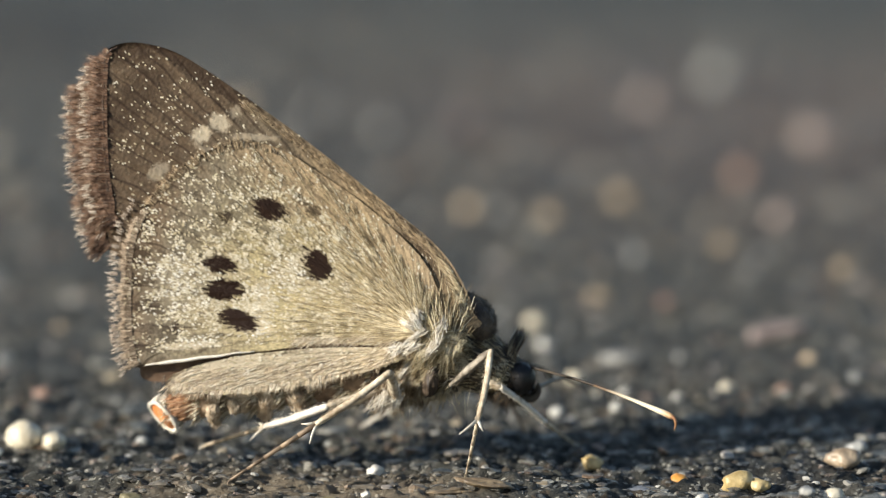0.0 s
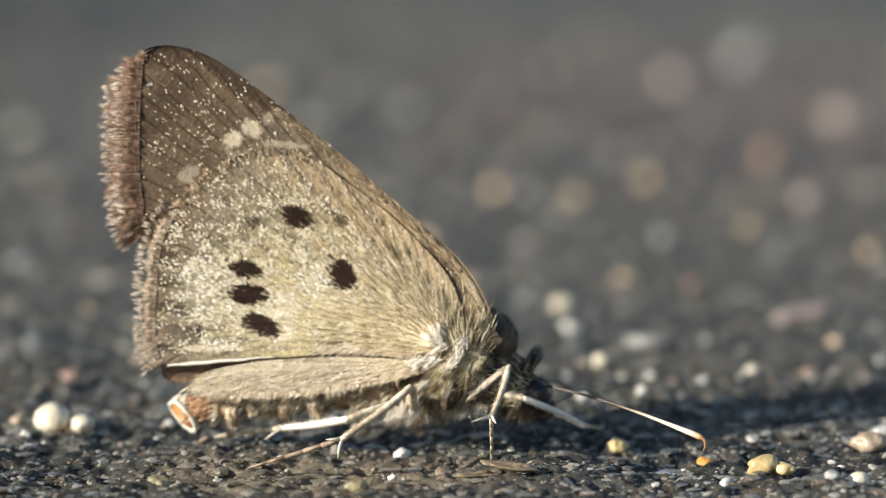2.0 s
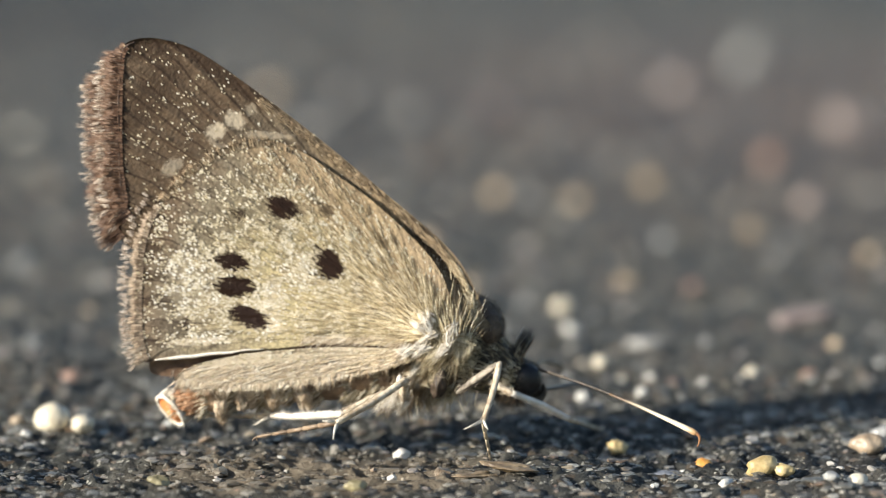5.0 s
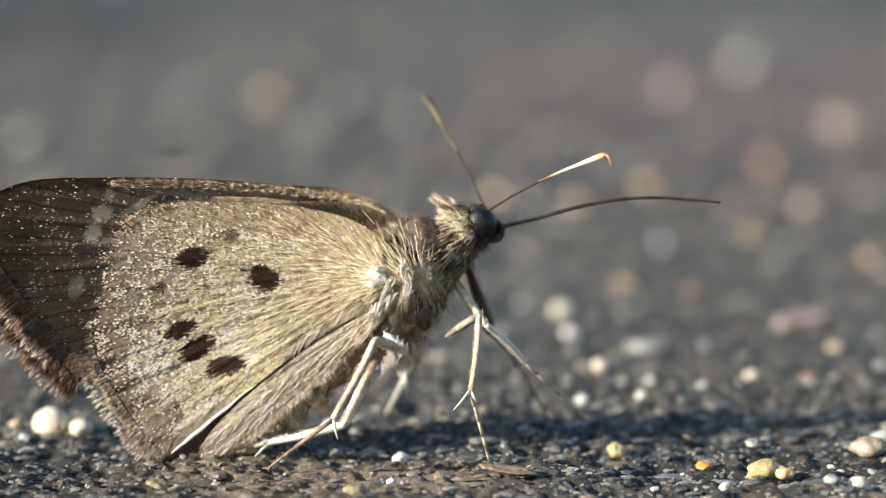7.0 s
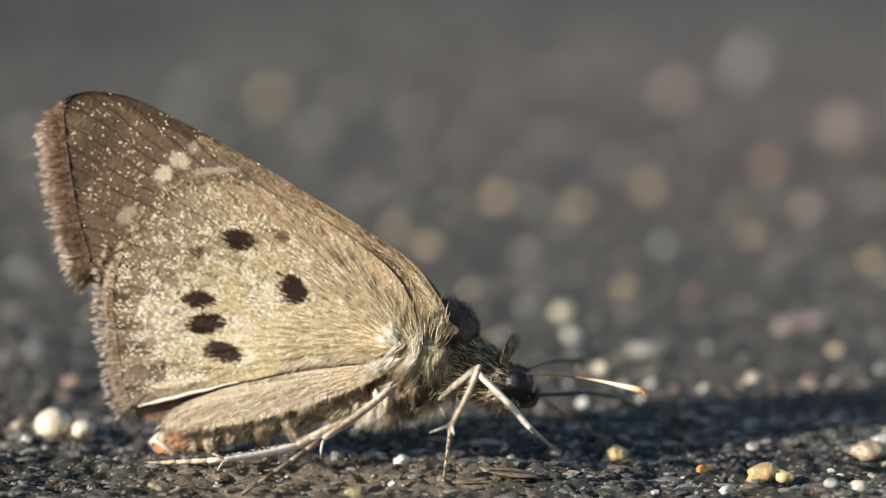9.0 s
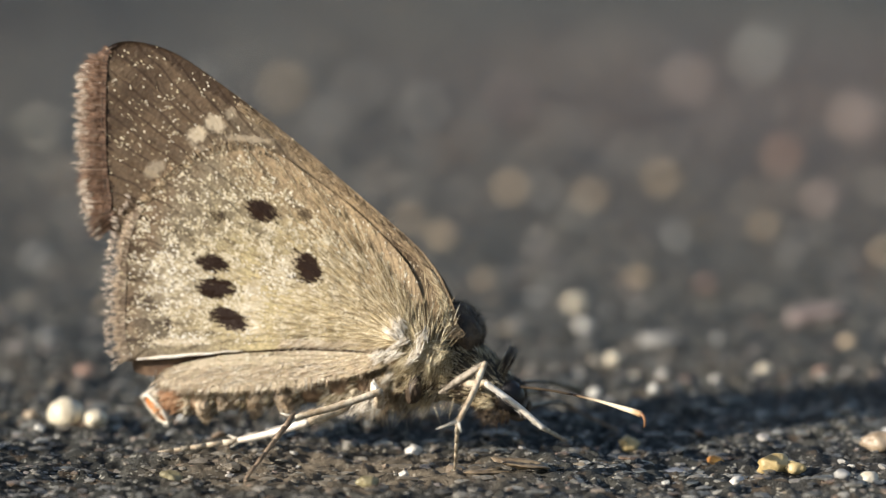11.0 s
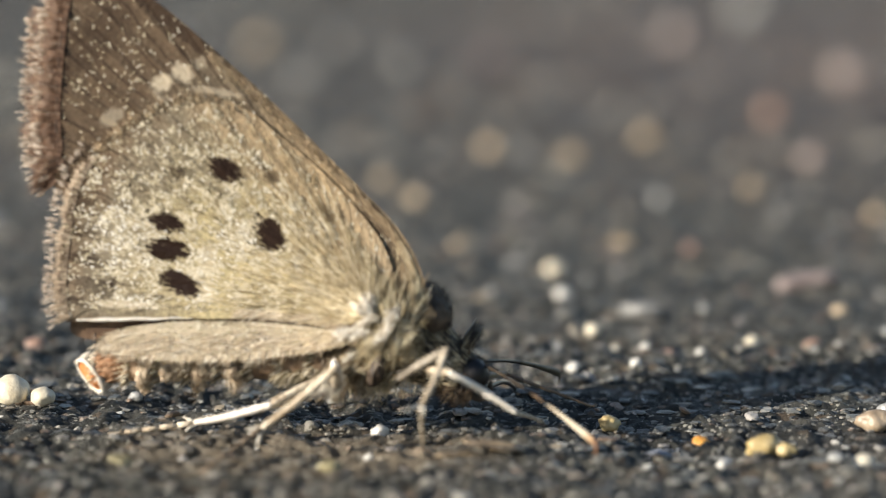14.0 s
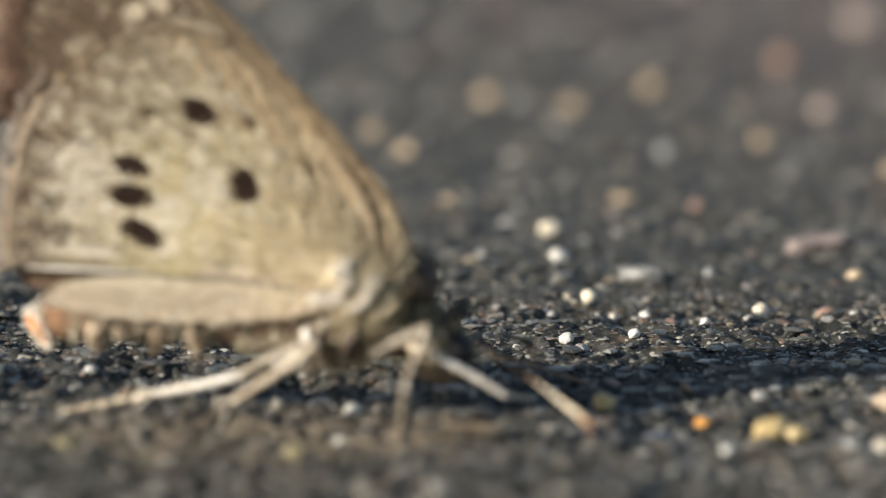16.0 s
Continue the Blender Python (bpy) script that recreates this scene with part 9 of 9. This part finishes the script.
    walk(parts["far_fore_shin"], [
        (0, pose(0.00000, 0.00000, 0.00000, 164.10, 52.03, 170.55)),
        (0.5, pose(0.00000, 0.00000, 0.00000, 117.32, 54.66, 134.11)),
        (1, pose(0.00000, 0.00000, 0.00000, 128.82, 52.66, 144.99)),
        (1.5, pose(0.00000, 0.00000, 0.00000, 118.27, 48.58, 138.53)),
        (2, pose(0.00000, 0.00000, 0.00000, 116.58, 50.60, 135.48)),
        (2.5, pose(0.00000, 0.00000, 0.00000, 109.15, 49.32, 129.23)),
        (3, pose(0.00000, 0.00000, 0.00000, 118.83, 51.87, 137.26)),
        (3.5, pose(0.00000, 0.00000, 0.00000, 113.28, 51.22, 132.80)),
        (4, pose(0.00000, 0.00000, 0.00000, 132.17, 53.34, 148.02)),
        (4.2, pose(0.00000, 0.00000, 0.00000, 128.36, 55.21, 143.97)),
        (5, pose(0.00000, 0.00000, 0.00000, 143.28, 57.76, 155.57)),
        (5.8, pose(0.00000, 0.00000, 0.00000, 162.18, 58.35, 169.03)),
        (6.3, pose(0.00000, 0.00000, 0.00000, 175.53, 57.48, 177.45)),
        (6.4, pose(0.00000, 0.00000, 0.00000, -175.50, 58.37, -177.61)),
        (6.5, pose(0.00000, 0.00000, 0.00000, -163.52, 59.01, -171.83)),
        (6.6, pose(0.00000, 0.00000, 0.00000, -152.41, 59.28, -167.12)),
        (6.7, pose(0.00000, 0.00000, 0.00000, -127.10, 51.33, -162.35)),
        (6.8, pose(0.00000, 0.00000, 0.00000, -90.70, 41.59, -162.34)),
        (6.9, pose(0.00000, 0.00000, 0.00000, -58.15, 33.93, -163.86)),
        (7, pose(0.00000, 0.00000, 0.00000, -32.24, 25.16, -166.51)),
        (7.1, pose(0.00000, 0.00000, 0.00000, -19.20, 14.29, -169.56)),
        (7.2, pose(0.00000, 0.00000, 0.00000, -86.76, 33.51, -162.45)),
        (7.3, pose(0.00000, 0.00000, 0.00000, -115.74, 36.83, -160.13)),
        (7.4, pose(0.00000, 0.00000, 0.00000, -52.99, 10.15, -156.82)),
        (7.5, pose(0.00000, 0.00000, 0.00000, -60.48, 12.72, -157.30)),
        (7.7, pose(0.00000, 0.00000, 0.00000, -65.86, 13.85, -155.46)),
        (8, pose(0.00000, 0.00000, 0.00000, -72.88, 15.46, -152.89)),
        (8.2, pose(0.00000, 0.00000, 0.00000, -79.73, 19.24, -152.24)),
        (8.5, pose(0.00000, 0.00000, 0.00000, -88.20, 24.04, -151.30)),
        (9, pose(0.00000, 0.00000, 0.00000, -80.07, 19.98, -151.59)),
        (9.5, pose(0.00000, 0.00000, 0.00000, -82.14, 19.36, -150.16)),
        (9.7, pose(0.00000, 0.00000, 0.00000, -87.13, 21.38, -148.90)),
        (10.4, pose(0.00000, 0.00000, 0.00000, -82.27, 17.17, -147.25)),
        (11.1, pose(0.00000, 0.00000, 0.00000, -77.63, 12.56, -145.72)),
        (11.8, pose(0.00000, 0.00000, 0.00000, -73.06, 7.44, -144.35)),
        (12, pose(0.00000, 0.00000, 0.00000, -68.83, 3.19, -142.14)),
        (12.5, pose(0.00000, 0.00000, 0.00000, -75.53, 7.73, -134.61)),
        (13, pose(0.00000, 0.00000, 0.00000, -75.28, 7.94, -133.95)),
        (13.5, pose(0.00000, 0.00000, 0.00000, -78.88, 12.17, -136.76)),
        (14, pose(0.00000, 0.00000, 0.00000, -81.43, 15.16, -138.54)),
        (14.5, pose(0.00000, 0.00000, 0.00000, -84.21, 17.88, -137.13)),
        (15, pose(0.00000, 0.00000, 0.00000, -86.33, 19.72, -138.67)),
        (15.5, pose(0.00000, 0.00000, 0.00000, -88.85, 22.17, -139.98)),
        (16, pose(0.00000, 0.00000, 0.00000, -91.31, 24.53, -140.82)),
    ])
    walk(parts["far_fore_tarsus"], [
        (0, pose(-0.00170, 0.00028, -0.00221, -36.34, -37.70, -145.77)),
        (0.5, pose(-0.00113, 0.00116, -0.00228, -55.72, -17.05, -130.72)),
        (1, pose(-0.00139, 0.00097, -0.00223, -56.89, -23.46, -126.57)),
        (1.5, pose(-0.00139, 0.00123, -0.00210, -62.51, -16.48, -121.20)),
        (2, pose(-0.00127, 0.00125, -0.00216, -61.11, -18.23, -122.27)),
        (2.5, pose(-0.00115, 0.00141, -0.00212, -62.93, -16.60, -118.86)),
        (3, pose(-0.00127, 0.00117, -0.00220, -60.03, -16.99, -123.86)),
        (3.5, pose(-0.00119, 0.00129, -0.00218, -60.96, -13.20, -123.99)),
        (4, pose(-0.00142, 0.00089, -0.00225, -56.71, -19.62, -127.50)),
        (4.2, pose(-0.00129, 0.00094, -0.00230, -55.01, -19.40, -129.54)),
        (5, pose(-0.00136, 0.00062, -0.00237, -50.87, -24.08, -129.43)),
        (5.8, pose(-0.00144, 0.00028, -0.00238, -46.46, -28.66, -130.68)),
        (6.3, pose(-0.00150, 0.00007, -0.00236, -43.52, -31.29, -132.16)),
        (6.4, pose(-0.00147, -0.00006, -0.00238, -39.91, -28.00, -133.71)),
        (6.5, pose(-0.00143, -0.00020, -0.00240, -35.28, -25.96, -137.05)),
        (6.6, pose(-0.00139, -0.00032, -0.00241, -30.78, -23.55, -141.28)),
        (6.7, pose(-0.00167, -0.00053, -0.00219, -22.89, -24.87, -151.83)),
        (6.8, pose(-0.00200, -0.00064, -0.00186, -15.22, -23.87, -161.71)),
        (6.9, pose(-0.00223, -0.00065, -0.00156, -11.24, -22.73, -166.63)),
        (7, pose(-0.00246, -0.00059, -0.00119, -7.61, -20.21, -171.13)),
        (7.1, pose(-0.00267, -0.00049, -0.00069, -5.85, -18.95, -173.72)),
        (7.2, pose(-0.00223, -0.00070, -0.00155, -11.23, -44.83, -166.81)),
        (7.3, pose(-0.00211, -0.00076, -0.00168, -37.59, -61.19, -137.16)),
        (7.4, pose(-0.00253, -0.00108, -0.00049, -46.45, -73.26, -129.09)),
        (7.5, pose(-0.00252, -0.00105, -0.00062, -54.35, -76.59, -121.64)),
        (7.7, pose(-0.00247, -0.00113, -0.00067, -66.59, -72.54, -107.57)),
        (8, pose(-0.00240, -0.00123, -0.00075, -75.60, -65.39, -95.83)),
        (8.2, pose(-0.00234, -0.00123, -0.00092, -75.24, -62.46, -95.07)),
        (8.5, pose(-0.00224, -0.00123, -0.00114, -74.32, -57.45, -94.12)),
        (9, pose(-0.00231, -0.00125, -0.00096, -77.77, -65.55, -92.98)),
        (9.5, pose(-0.00229, -0.00131, -0.00093, -76.27, -58.44, -93.12)),
        (9.7, pose(-0.00223, -0.00135, -0.00102, -84.13, -54.82, -82.47)),
        (10.4, pose(-0.00225, -0.00145, -0.00083, -84.04, -54.48, -83.52)),
        (11.1, pose(-0.00226, -0.00154, -0.00061, -83.90, -54.64, -84.85)),
        (11.8, pose(-0.00226, -0.00162, -0.00036, -83.60, -55.44, -86.54)),
        (12, pose(-0.00221, -0.00172, -0.00016, -83.83, -55.53, -86.39)),
        (12.5, pose(-0.00195, -0.00198, -0.00038, -87.27, -43.73, -76.92)),
        (13, pose(-0.00192, -0.00200, -0.00039, -84.42, -41.92, -79.83)),
        (13.5, pose(-0.00199, -0.00187, -0.00059, -81.87, -40.03, -82.49)),
        (14, pose(-0.00203, -0.00179, -0.00073, -79.50, -38.41, -84.86)),
        (14.5, pose(-0.00195, -0.00181, -0.00086, -80.30, -34.94, -81.55)),
        (15, pose(-0.00198, -0.00174, -0.00094, -77.22, -32.05, -85.67)),
        (15.5, pose(-0.00199, -0.00167, -0.00106, -73.12, -26.48, -91.49)),
        (16, pose(-0.00197, -0.00161, -0.00116, -72.72, -25.45, -90.81)),
    ])
    walk(parts["far_hind"], [
        (0, pose(-0.00358, -0.00098, -0.00288, 70.14, -6.29, 28.05)),
        (0.5, pose(-0.00361, -0.00077, -0.00314, 72.94, -10.17, 23.89)),
        (1, pose(-0.00354, -0.00110, -0.00285, 66.64, -7.08, 30.78)),
        (1.5, pose(-0.00354, -0.00108, -0.00296, 66.44, -9.12, 30.35)),
        (2, pose(-0.00350, -0.00110, -0.00301, 65.21, -10.48, 31.24)),
        (2.5, pose(-0.00347, -0.00109, -0.00312, 64.50, -12.57, 31.45)),
        (3, pose(-0.00343, -0.00108, -0.00320, 63.49, -14.41, 31.76)),
        (3.5, pose(-0.00342, -0.00105, -0.00333, 63.03, -16.82, 31.29)),
        (4, pose(-0.00334, -0.00121, -0.00326, 59.65, -16.40, 35.00)),
        (4.2, pose(-0.00333, -0.00114, -0.00330, 60.71, -16.93, 34.00)),
        (5, pose(-0.00335, -0.00093, -0.00323, 62.23, -16.20, 30.44)),
        (5.8, pose(-0.00336, -0.00074, -0.00314, 63.40, -14.86, 27.27)),
        (6.3, pose(-0.00337, -0.00064, -0.00307, 63.95, -13.69, 25.54)),
        (6.4, pose(-0.00354, -0.00063, -0.00324, 64.17, -16.72, 23.42)),
        (6.5, pose(-0.00372, -0.00063, -0.00342, 64.72, -19.25, 21.65)),
        (6.6, pose(-0.00388, -0.00075, -0.00350, 63.64, -20.05, 22.53)),
        (6.7, pose(-0.00402, -0.00089, -0.00358, 62.75, -20.59, 23.71)),
        (6.8, pose(-0.00415, -0.00104, -0.00365, 62.06, -20.93, 25.15)),
        (6.9, pose(-0.00429, -0.00122, -0.00368, 60.83, -20.80, 26.71)),
        (7, pose(-0.00441, -0.00141, -0.00371, 59.73, -20.51, 28.40)),
        (7.1, pose(-0.00461, -0.00136, -0.00359, 60.89, -18.01, 26.35)),
        (7.2, pose(-0.00451, -0.00150, -0.00362, 64.77, -16.92, 27.84)),
        (7.3, pose(-0.00417, -0.00141, -0.00339, 63.01, -12.53, 36.12)),
        (7.4, pose(-0.00444, -0.00071, -0.00355, 64.83, -12.39, 32.98)),
        (7.5, pose(-0.00466, -0.00001, -0.00365, 66.80, -12.06, 30.15)),
        (7.7, pose(-0.00466, 0.00002, -0.00379, 66.63, -13.98, 29.83)),
        (8, pose(-0.00465, 0.00005, -0.00400, 66.41, -16.80, 29.45)),
        (8.2, pose(-0.00468, 0.00011, -0.00395, 67.47, -16.19, 28.43)),
        (8.5, pose(-0.00473, 0.00020, -0.00388, 69.05, -15.23, 26.94)),
        (9, pose(-0.00456, -0.00075, -0.00346, 68.57, -11.41, 28.78)),
        (9.5, pose(-0.00420, -0.00162, -0.00325, 66.83, -11.36, 30.99)),
        (9.7, pose(-0.00414, -0.00166, -0.00320, 65.66, -10.98, 32.05)),
        (10.4, pose(-0.00386, -0.00160, -0.00324, 64.86, -12.26, 33.76)),
        (11.1, pose(-0.00358, -0.00156, -0.00327, 63.77, -13.71, 35.76)),
        (11.8, pose(-0.00330, -0.00151, -0.00331, 62.32, -15.36, 38.12)),
        (12, pose(-0.00329, -0.00141, -0.00340, 62.74, -16.89, 36.93)),
        (12.5, pose(-0.00351, -0.00101, -0.00353, 62.98, -20.19, 29.34)),
        (13, pose(-0.00343, -0.00101, -0.00355, 62.25, -21.03, 30.13)),
        (13.5, pose(-0.00337, -0.00103, -0.00355, 61.16, -21.56, 31.11)),
        (14, pose(-0.00329, -0.00100, -0.00358, 60.91, -22.71, 31.43)),
        (14.5, pose(-0.00322, -0.00105, -0.00353, 58.75, -22.64, 33.51)),
        (15, pose(-0.00316, -0.00106, -0.00356, 57.72, -23.55, 34.49)),
        (15.5, pose(-0.00309, -0.00099, -0.00363, 57.64, -25.47, 34.04)),
        (16, pose(-0.00301, -0.00110, -0.00361, 55.66, -25.33, 37.45)),
    ])
    walk(parts["far_hind_shin"], [
        (0, pose(0.00000, -0.00000, 0.00000, 24.28, 59.97, 171.50)),
        (0.5, pose(-0.00000, -0.00000, 0.00000, 22.33, 55.97, 162.73)),
        (1, pose(-0.00000, 0.00000, 0.00000, 17.25, 59.18, 157.23)),
        (1.5, pose(0.00000, 0.00000, 0.00000, 17.13, 58.16, 156.27)),
        (2, pose(0.00000, 0.00000, -0.00000, 14.64, 56.43, 151.14)),
        (2.5, pose(0.00000, 0.00000, -0.00000, 13.71, 54.05, 149.26)),
        (3, pose(0.00000, 0.00000, 0.00000, 13.62, 56.33, 147.05)),
        (3.5, pose(0.00000, 0.00000, -0.00000, 13.51, 55.60, 145.17)),
        (4, pose(0.00000, -0.00000, 0.00000, 11.85, 59.05, 143.97)),
        (4.2, pose(-0.00000, 0.00000, -0.00000, 12.57, 58.38, 145.10)),
        (5, pose(0.00000, -0.00000, -0.00000, 9.10, 45.06, 138.86)),
        (5.8, pose(0.00000, 0.00000, -0.00000, 12.46, 52.62, 148.73)),
        (6.3, pose(-0.00000, -0.00000, -0.00000, 12.86, 50.88, 153.96)),
        (6.4, pose(-0.00000, -0.00000, 0.00000, 13.15, 47.53, 147.13)),
        (6.5, pose(0.00000, 0.00000, 0.00000, 14.22, 44.01, 142.29)),
        (6.6, pose(-0.00000, 0.00000, 0.00000, 14.04, 41.07, 136.26)),
        (6.7, pose(0.00000, -0.00000, -0.00000, 13.75, 36.95, 130.94)),
        (6.8, pose(-0.00000, 0.00000, 0.00000, 12.88, 30.01, 127.31)),
        (6.9, pose(0.00000, 0.00000, -0.00000, 12.82, 27.98, 124.46)),
        (7, pose(-0.00000, 0.00000, -0.00000, 12.29, 23.56, 122.36)),
        (7.1, pose(-0.00000, 0.00000, 0.00000, 14.89, 33.61, 125.18)),
        (7.2, pose(0.00000, 0.00000, 0.00000, 16.87, 36.89, 129.48)),
        (7.3, pose(0.00000, -0.00000, 0.00000, 17.34, 54.70, 117.16)),
        (7.4, pose(-0.00000, -0.00000, -0.00000, 10.46, -23.07, 165.92)),
        (7.5, pose(0.00000, -0.00000, -0.00000, 12.00, -34.13, 175.78)),
        (7.7, pose(0.00000, 0.00000, 0.00000, 12.16, -35.93, 177.96)),
        (8, pose(0.00000, 0.00000, 0.00000, 12.31, -38.51, -178.54)),
        (8.2, pose(0.00000, 0.00000, 0.00000, 13.21, -39.95, -179.50)),
        (8.5, pose(-0.00000, -0.00000, -0.00000, 14.78, -41.67, 177.97)),
        (9, pose(0.00000, 0.00000, 0.00000, 14.23, -12.03, 167.38)),
        (9.5, pose(0.00000, 0.00000, 0.00000, 20.17, 47.55, 161.63)),
        (9.7, pose(0.00000, -0.00000, -0.00000, 20.21, 46.34, 168.03)),
        (10.4, pose(-0.00000, 0.00000, 0.00000, 18.82, 46.86, 165.06)),
        (11.1, pose(0.00000, 0.00000, 0.00000, 17.00, 47.37, 161.46)),
        (11.8, pose(0.00000, 0.00000, -0.00000, 14.67, 47.64, 157.21)),
        (12, pose(0.00000, 0.00000, -0.00000, 15.19, 48.93, 157.09)),
        (12.5, pose(0.00000, 0.00000, 0.00000, 16.62, 46.56, 159.56)),
        (13, pose(0.00000, -0.00000, -0.00000, 16.26, 47.43, 158.99)),
        (13.5, pose(0.00000, 0.00000, 0.00000, 14.97, 46.27, 156.55)),
        (14, pose(0.00000, 0.00000, 0.00000, 13.85, 42.67, 155.54)),
        (14.5, pose(-0.00000, 0.00000, -0.00000, 12.63, 41.38, 155.24)),
        (15, pose(0.00000, 0.00000, 0.00000, 12.48, 40.87, 156.86)),
        (15.5, pose(0.00000, -0.00000, 0.00000, 11.87, 33.94, 157.97)),
        (16, pose(-0.00000, -0.00000, 0.00000, 9.36, 35.73, 153.41)),
    ])
    walk(parts["far_hind_tarsus"], [
        (0, pose(-0.00153, 0.00023, -0.00268, -5.84, 61.69, 170.22)),
        (0.5, pose(-0.00166, 0.00052, -0.00257, -8.97, 57.63, 161.37)),
        (1, pose(-0.00146, 0.00061, -0.00266, -13.68, 60.80, 155.49)),
        (1.5, pose(-0.00150, 0.00066, -0.00263, -13.76, 59.77, 154.58)),
        (2, pose(-0.00150, 0.00083, -0.00258, -15.98, 58.02, 149.41)),
        (2.5, pose(-0.00156, 0.00093, -0.00251, -15.79, 55.50, 147.25)),
        (3, pose(-0.00144, 0.00093, -0.00258, -17.67, 57.88, 145.24)),
        (3.5, pose(-0.00144, 0.00100, -0.00256, -18.02, 57.14, 143.38)),
        (4, pose(-0.00129, 0.00094, -0.00266, -20.49, 60.57, 141.98)),
        (4.2, pose(-0.00133, 0.00093, -0.00264, -19.47, 59.92, 143.20)),
        (5, pose(-0.00165, 0.00144, -0.00219, -16.69, 45.66, 136.16)),
        (5.8, pose(-0.00161, 0.00098, -0.00246, -9.63, 17.75, 153.85)),
        (6.3, pose(-0.00176, 0.00086, -0.00240, -7.57, 15.11, 160.03)),
        (6.4, pose(-0.00176, 0.00114, -0.00229, -7.99, 8.71, 153.85)),
        (6.5, pose(-0.00176, 0.00136, -0.00215, -8.20, 4.11, 147.08)),
        (6.6, pose(-0.00169, 0.00162, -0.00204, -8.57, 3.64, 140.98)),
        (6.7, pose(-0.00162, 0.00187, -0.00186, -8.86, 4.89, 134.98)),
        (6.8, pose(-0.00163, 0.00214, -0.00155, -9.37, 9.23, 128.27)),
        (6.9, pose(-0.00155, 0.00226, -0.00145, -9.32, 8.98, 125.28)),
        (7, pose(-0.00152, 0.00240, -0.00124, -9.42, 11.20, 121.94)),
        (7.1, pose(-0.00149, 0.00211, -0.00172, -8.19, 3.41, 127.19)),
        (7.2, pose(-0.00158, 0.00191, -0.00186, -7.06, 5.26, 131.36)),
        (7.3, pose(-0.00082, 0.00159, -0.00253, -6.28, -17.17, 129.56)),
        (7.4, pose(-0.00277, 0.00069, 0.00121, -27.41, 60.77, 105.92)),
        (7.5, pose(-0.00256, 0.00019, 0.00174, -20.06, 59.02, 118.06)),
        (7.7, pose(-0.00251, 0.00009, 0.00182, -20.41, 60.54, 117.81)),
        (8, pose(-0.00242, -0.00006, 0.00193, -21.29, 62.92, 117.32)),
        (8.2, pose(-0.00238, -0.00002, 0.00199, -24.16, 64.03, 108.67)),
        (8.5, pose(-0.00231, 0.00008, 0.00206, -27.78, 64.90, 94.97)),
        (9, pose(-0.00296, 0.00066, 0.00065, -8.24, 30.37, 148.97)),
        (9.5, pose(-0.00199, 0.00066, -0.00229, -3.73, 1.03, 164.94)),
        (9.7, pose(-0.00209, 0.00044, -0.00224, -3.05, 2.67, 169.75)),
        (10.4, pose(-0.00205, 0.00055, -0.00226, -4.01, 5.03, 167.71)),
        (11.1, pose(-0.00199, 0.00067, -0.00228, -5.24, 7.33, 165.26)),
        (11.8, pose(-0.00193, 0.00081, -0.00229, -6.80, 10.01, 162.31)),
        (12, pose(-0.00188, 0.00079, -0.00234, -6.51, 5.56, 162.65)),
        (12.5, pose(-0.00200, 0.00074, -0.00225, -5.18, -2.90, 166.09)),
        (13, pose(-0.00196, 0.00075, -0.00228, -5.93, -1.67, 164.04)),
        (13.5, pose(-0.00197, 0.00085, -0.00224, -6.75, 4.80, 161.75)),
        (14, pose(-0.00207, 0.00094, -0.00210, -7.79, 10.72, 158.70)),
        (14.5, pose(-0.00211, 0.00097, -0.00205, -8.12, 12.88, 159.46)),
        (15, pose(-0.00216, 0.00092, -0.00203, -8.60, 19.97, 158.34)),
        (15.5, pose(-0.00238, 0.00096, -0.00173, -9.63, 33.39, 155.63)),
        (16, pose(-0.00225, 0.00113, -0.00181, -12.50, 37.09, 151.62)),
    ])
    # tips the near forewing out along the hindwing's edge in rearing, to darken it
    hinge = Matrix.Translation((-0.0085, 0, 0.0055))
    axis = Vector((-0.76, 0, -0.65))
    walk(parts["forewing"], [(t, hinge @ Matrix.Rotation(radians(-a), 4, axis) @ hinge.inverted()) for t, a in
                             ((0, 0), (4.2, 0), (5.4, 4), (6.3, 9), (7.0, 12), (7.1, 11), (7.25, 2), (9.0, 0), (16, 0))])
    # the far forewing shows a little behind it
    walk(parts["far_forewing"], [(t, Matrix.Translation((-0.00013, 0, -0.00018)) @ Matrix.Rotation(radians(-a), 4, "Y")) for t, a in
                                 ((0, 4.0), (0.5, 2.6), (4.2, 2.4), (5.4, 4.0), (6.3, 5.5), (6.6, 6.0), (7.1, 5.0), (7.3, 1.6), (9.0, 1.3), (11.8, 1.3), (12.5, 2.6), (16, 2.6))])
    # the tufts over the eyes fold back while the head is raised
    base = Matrix.Translation((-0.00025, 0, 0.0006))
    for key in (("brow_dark", -1), ("brow_dark", 1), ("brow_pale", -1), ("brow_pale", 1)):
        walk(parts[key], [(t, base @ Matrix.Rotation(radians(-a), 4, "Y") @ base.inverted()) for t, a in
                          ((0, 0), (6.3, 0), (6.7, 45), (7.1, 70), (7.25, 45), (7.6, 0), (16, 0))])

motions()
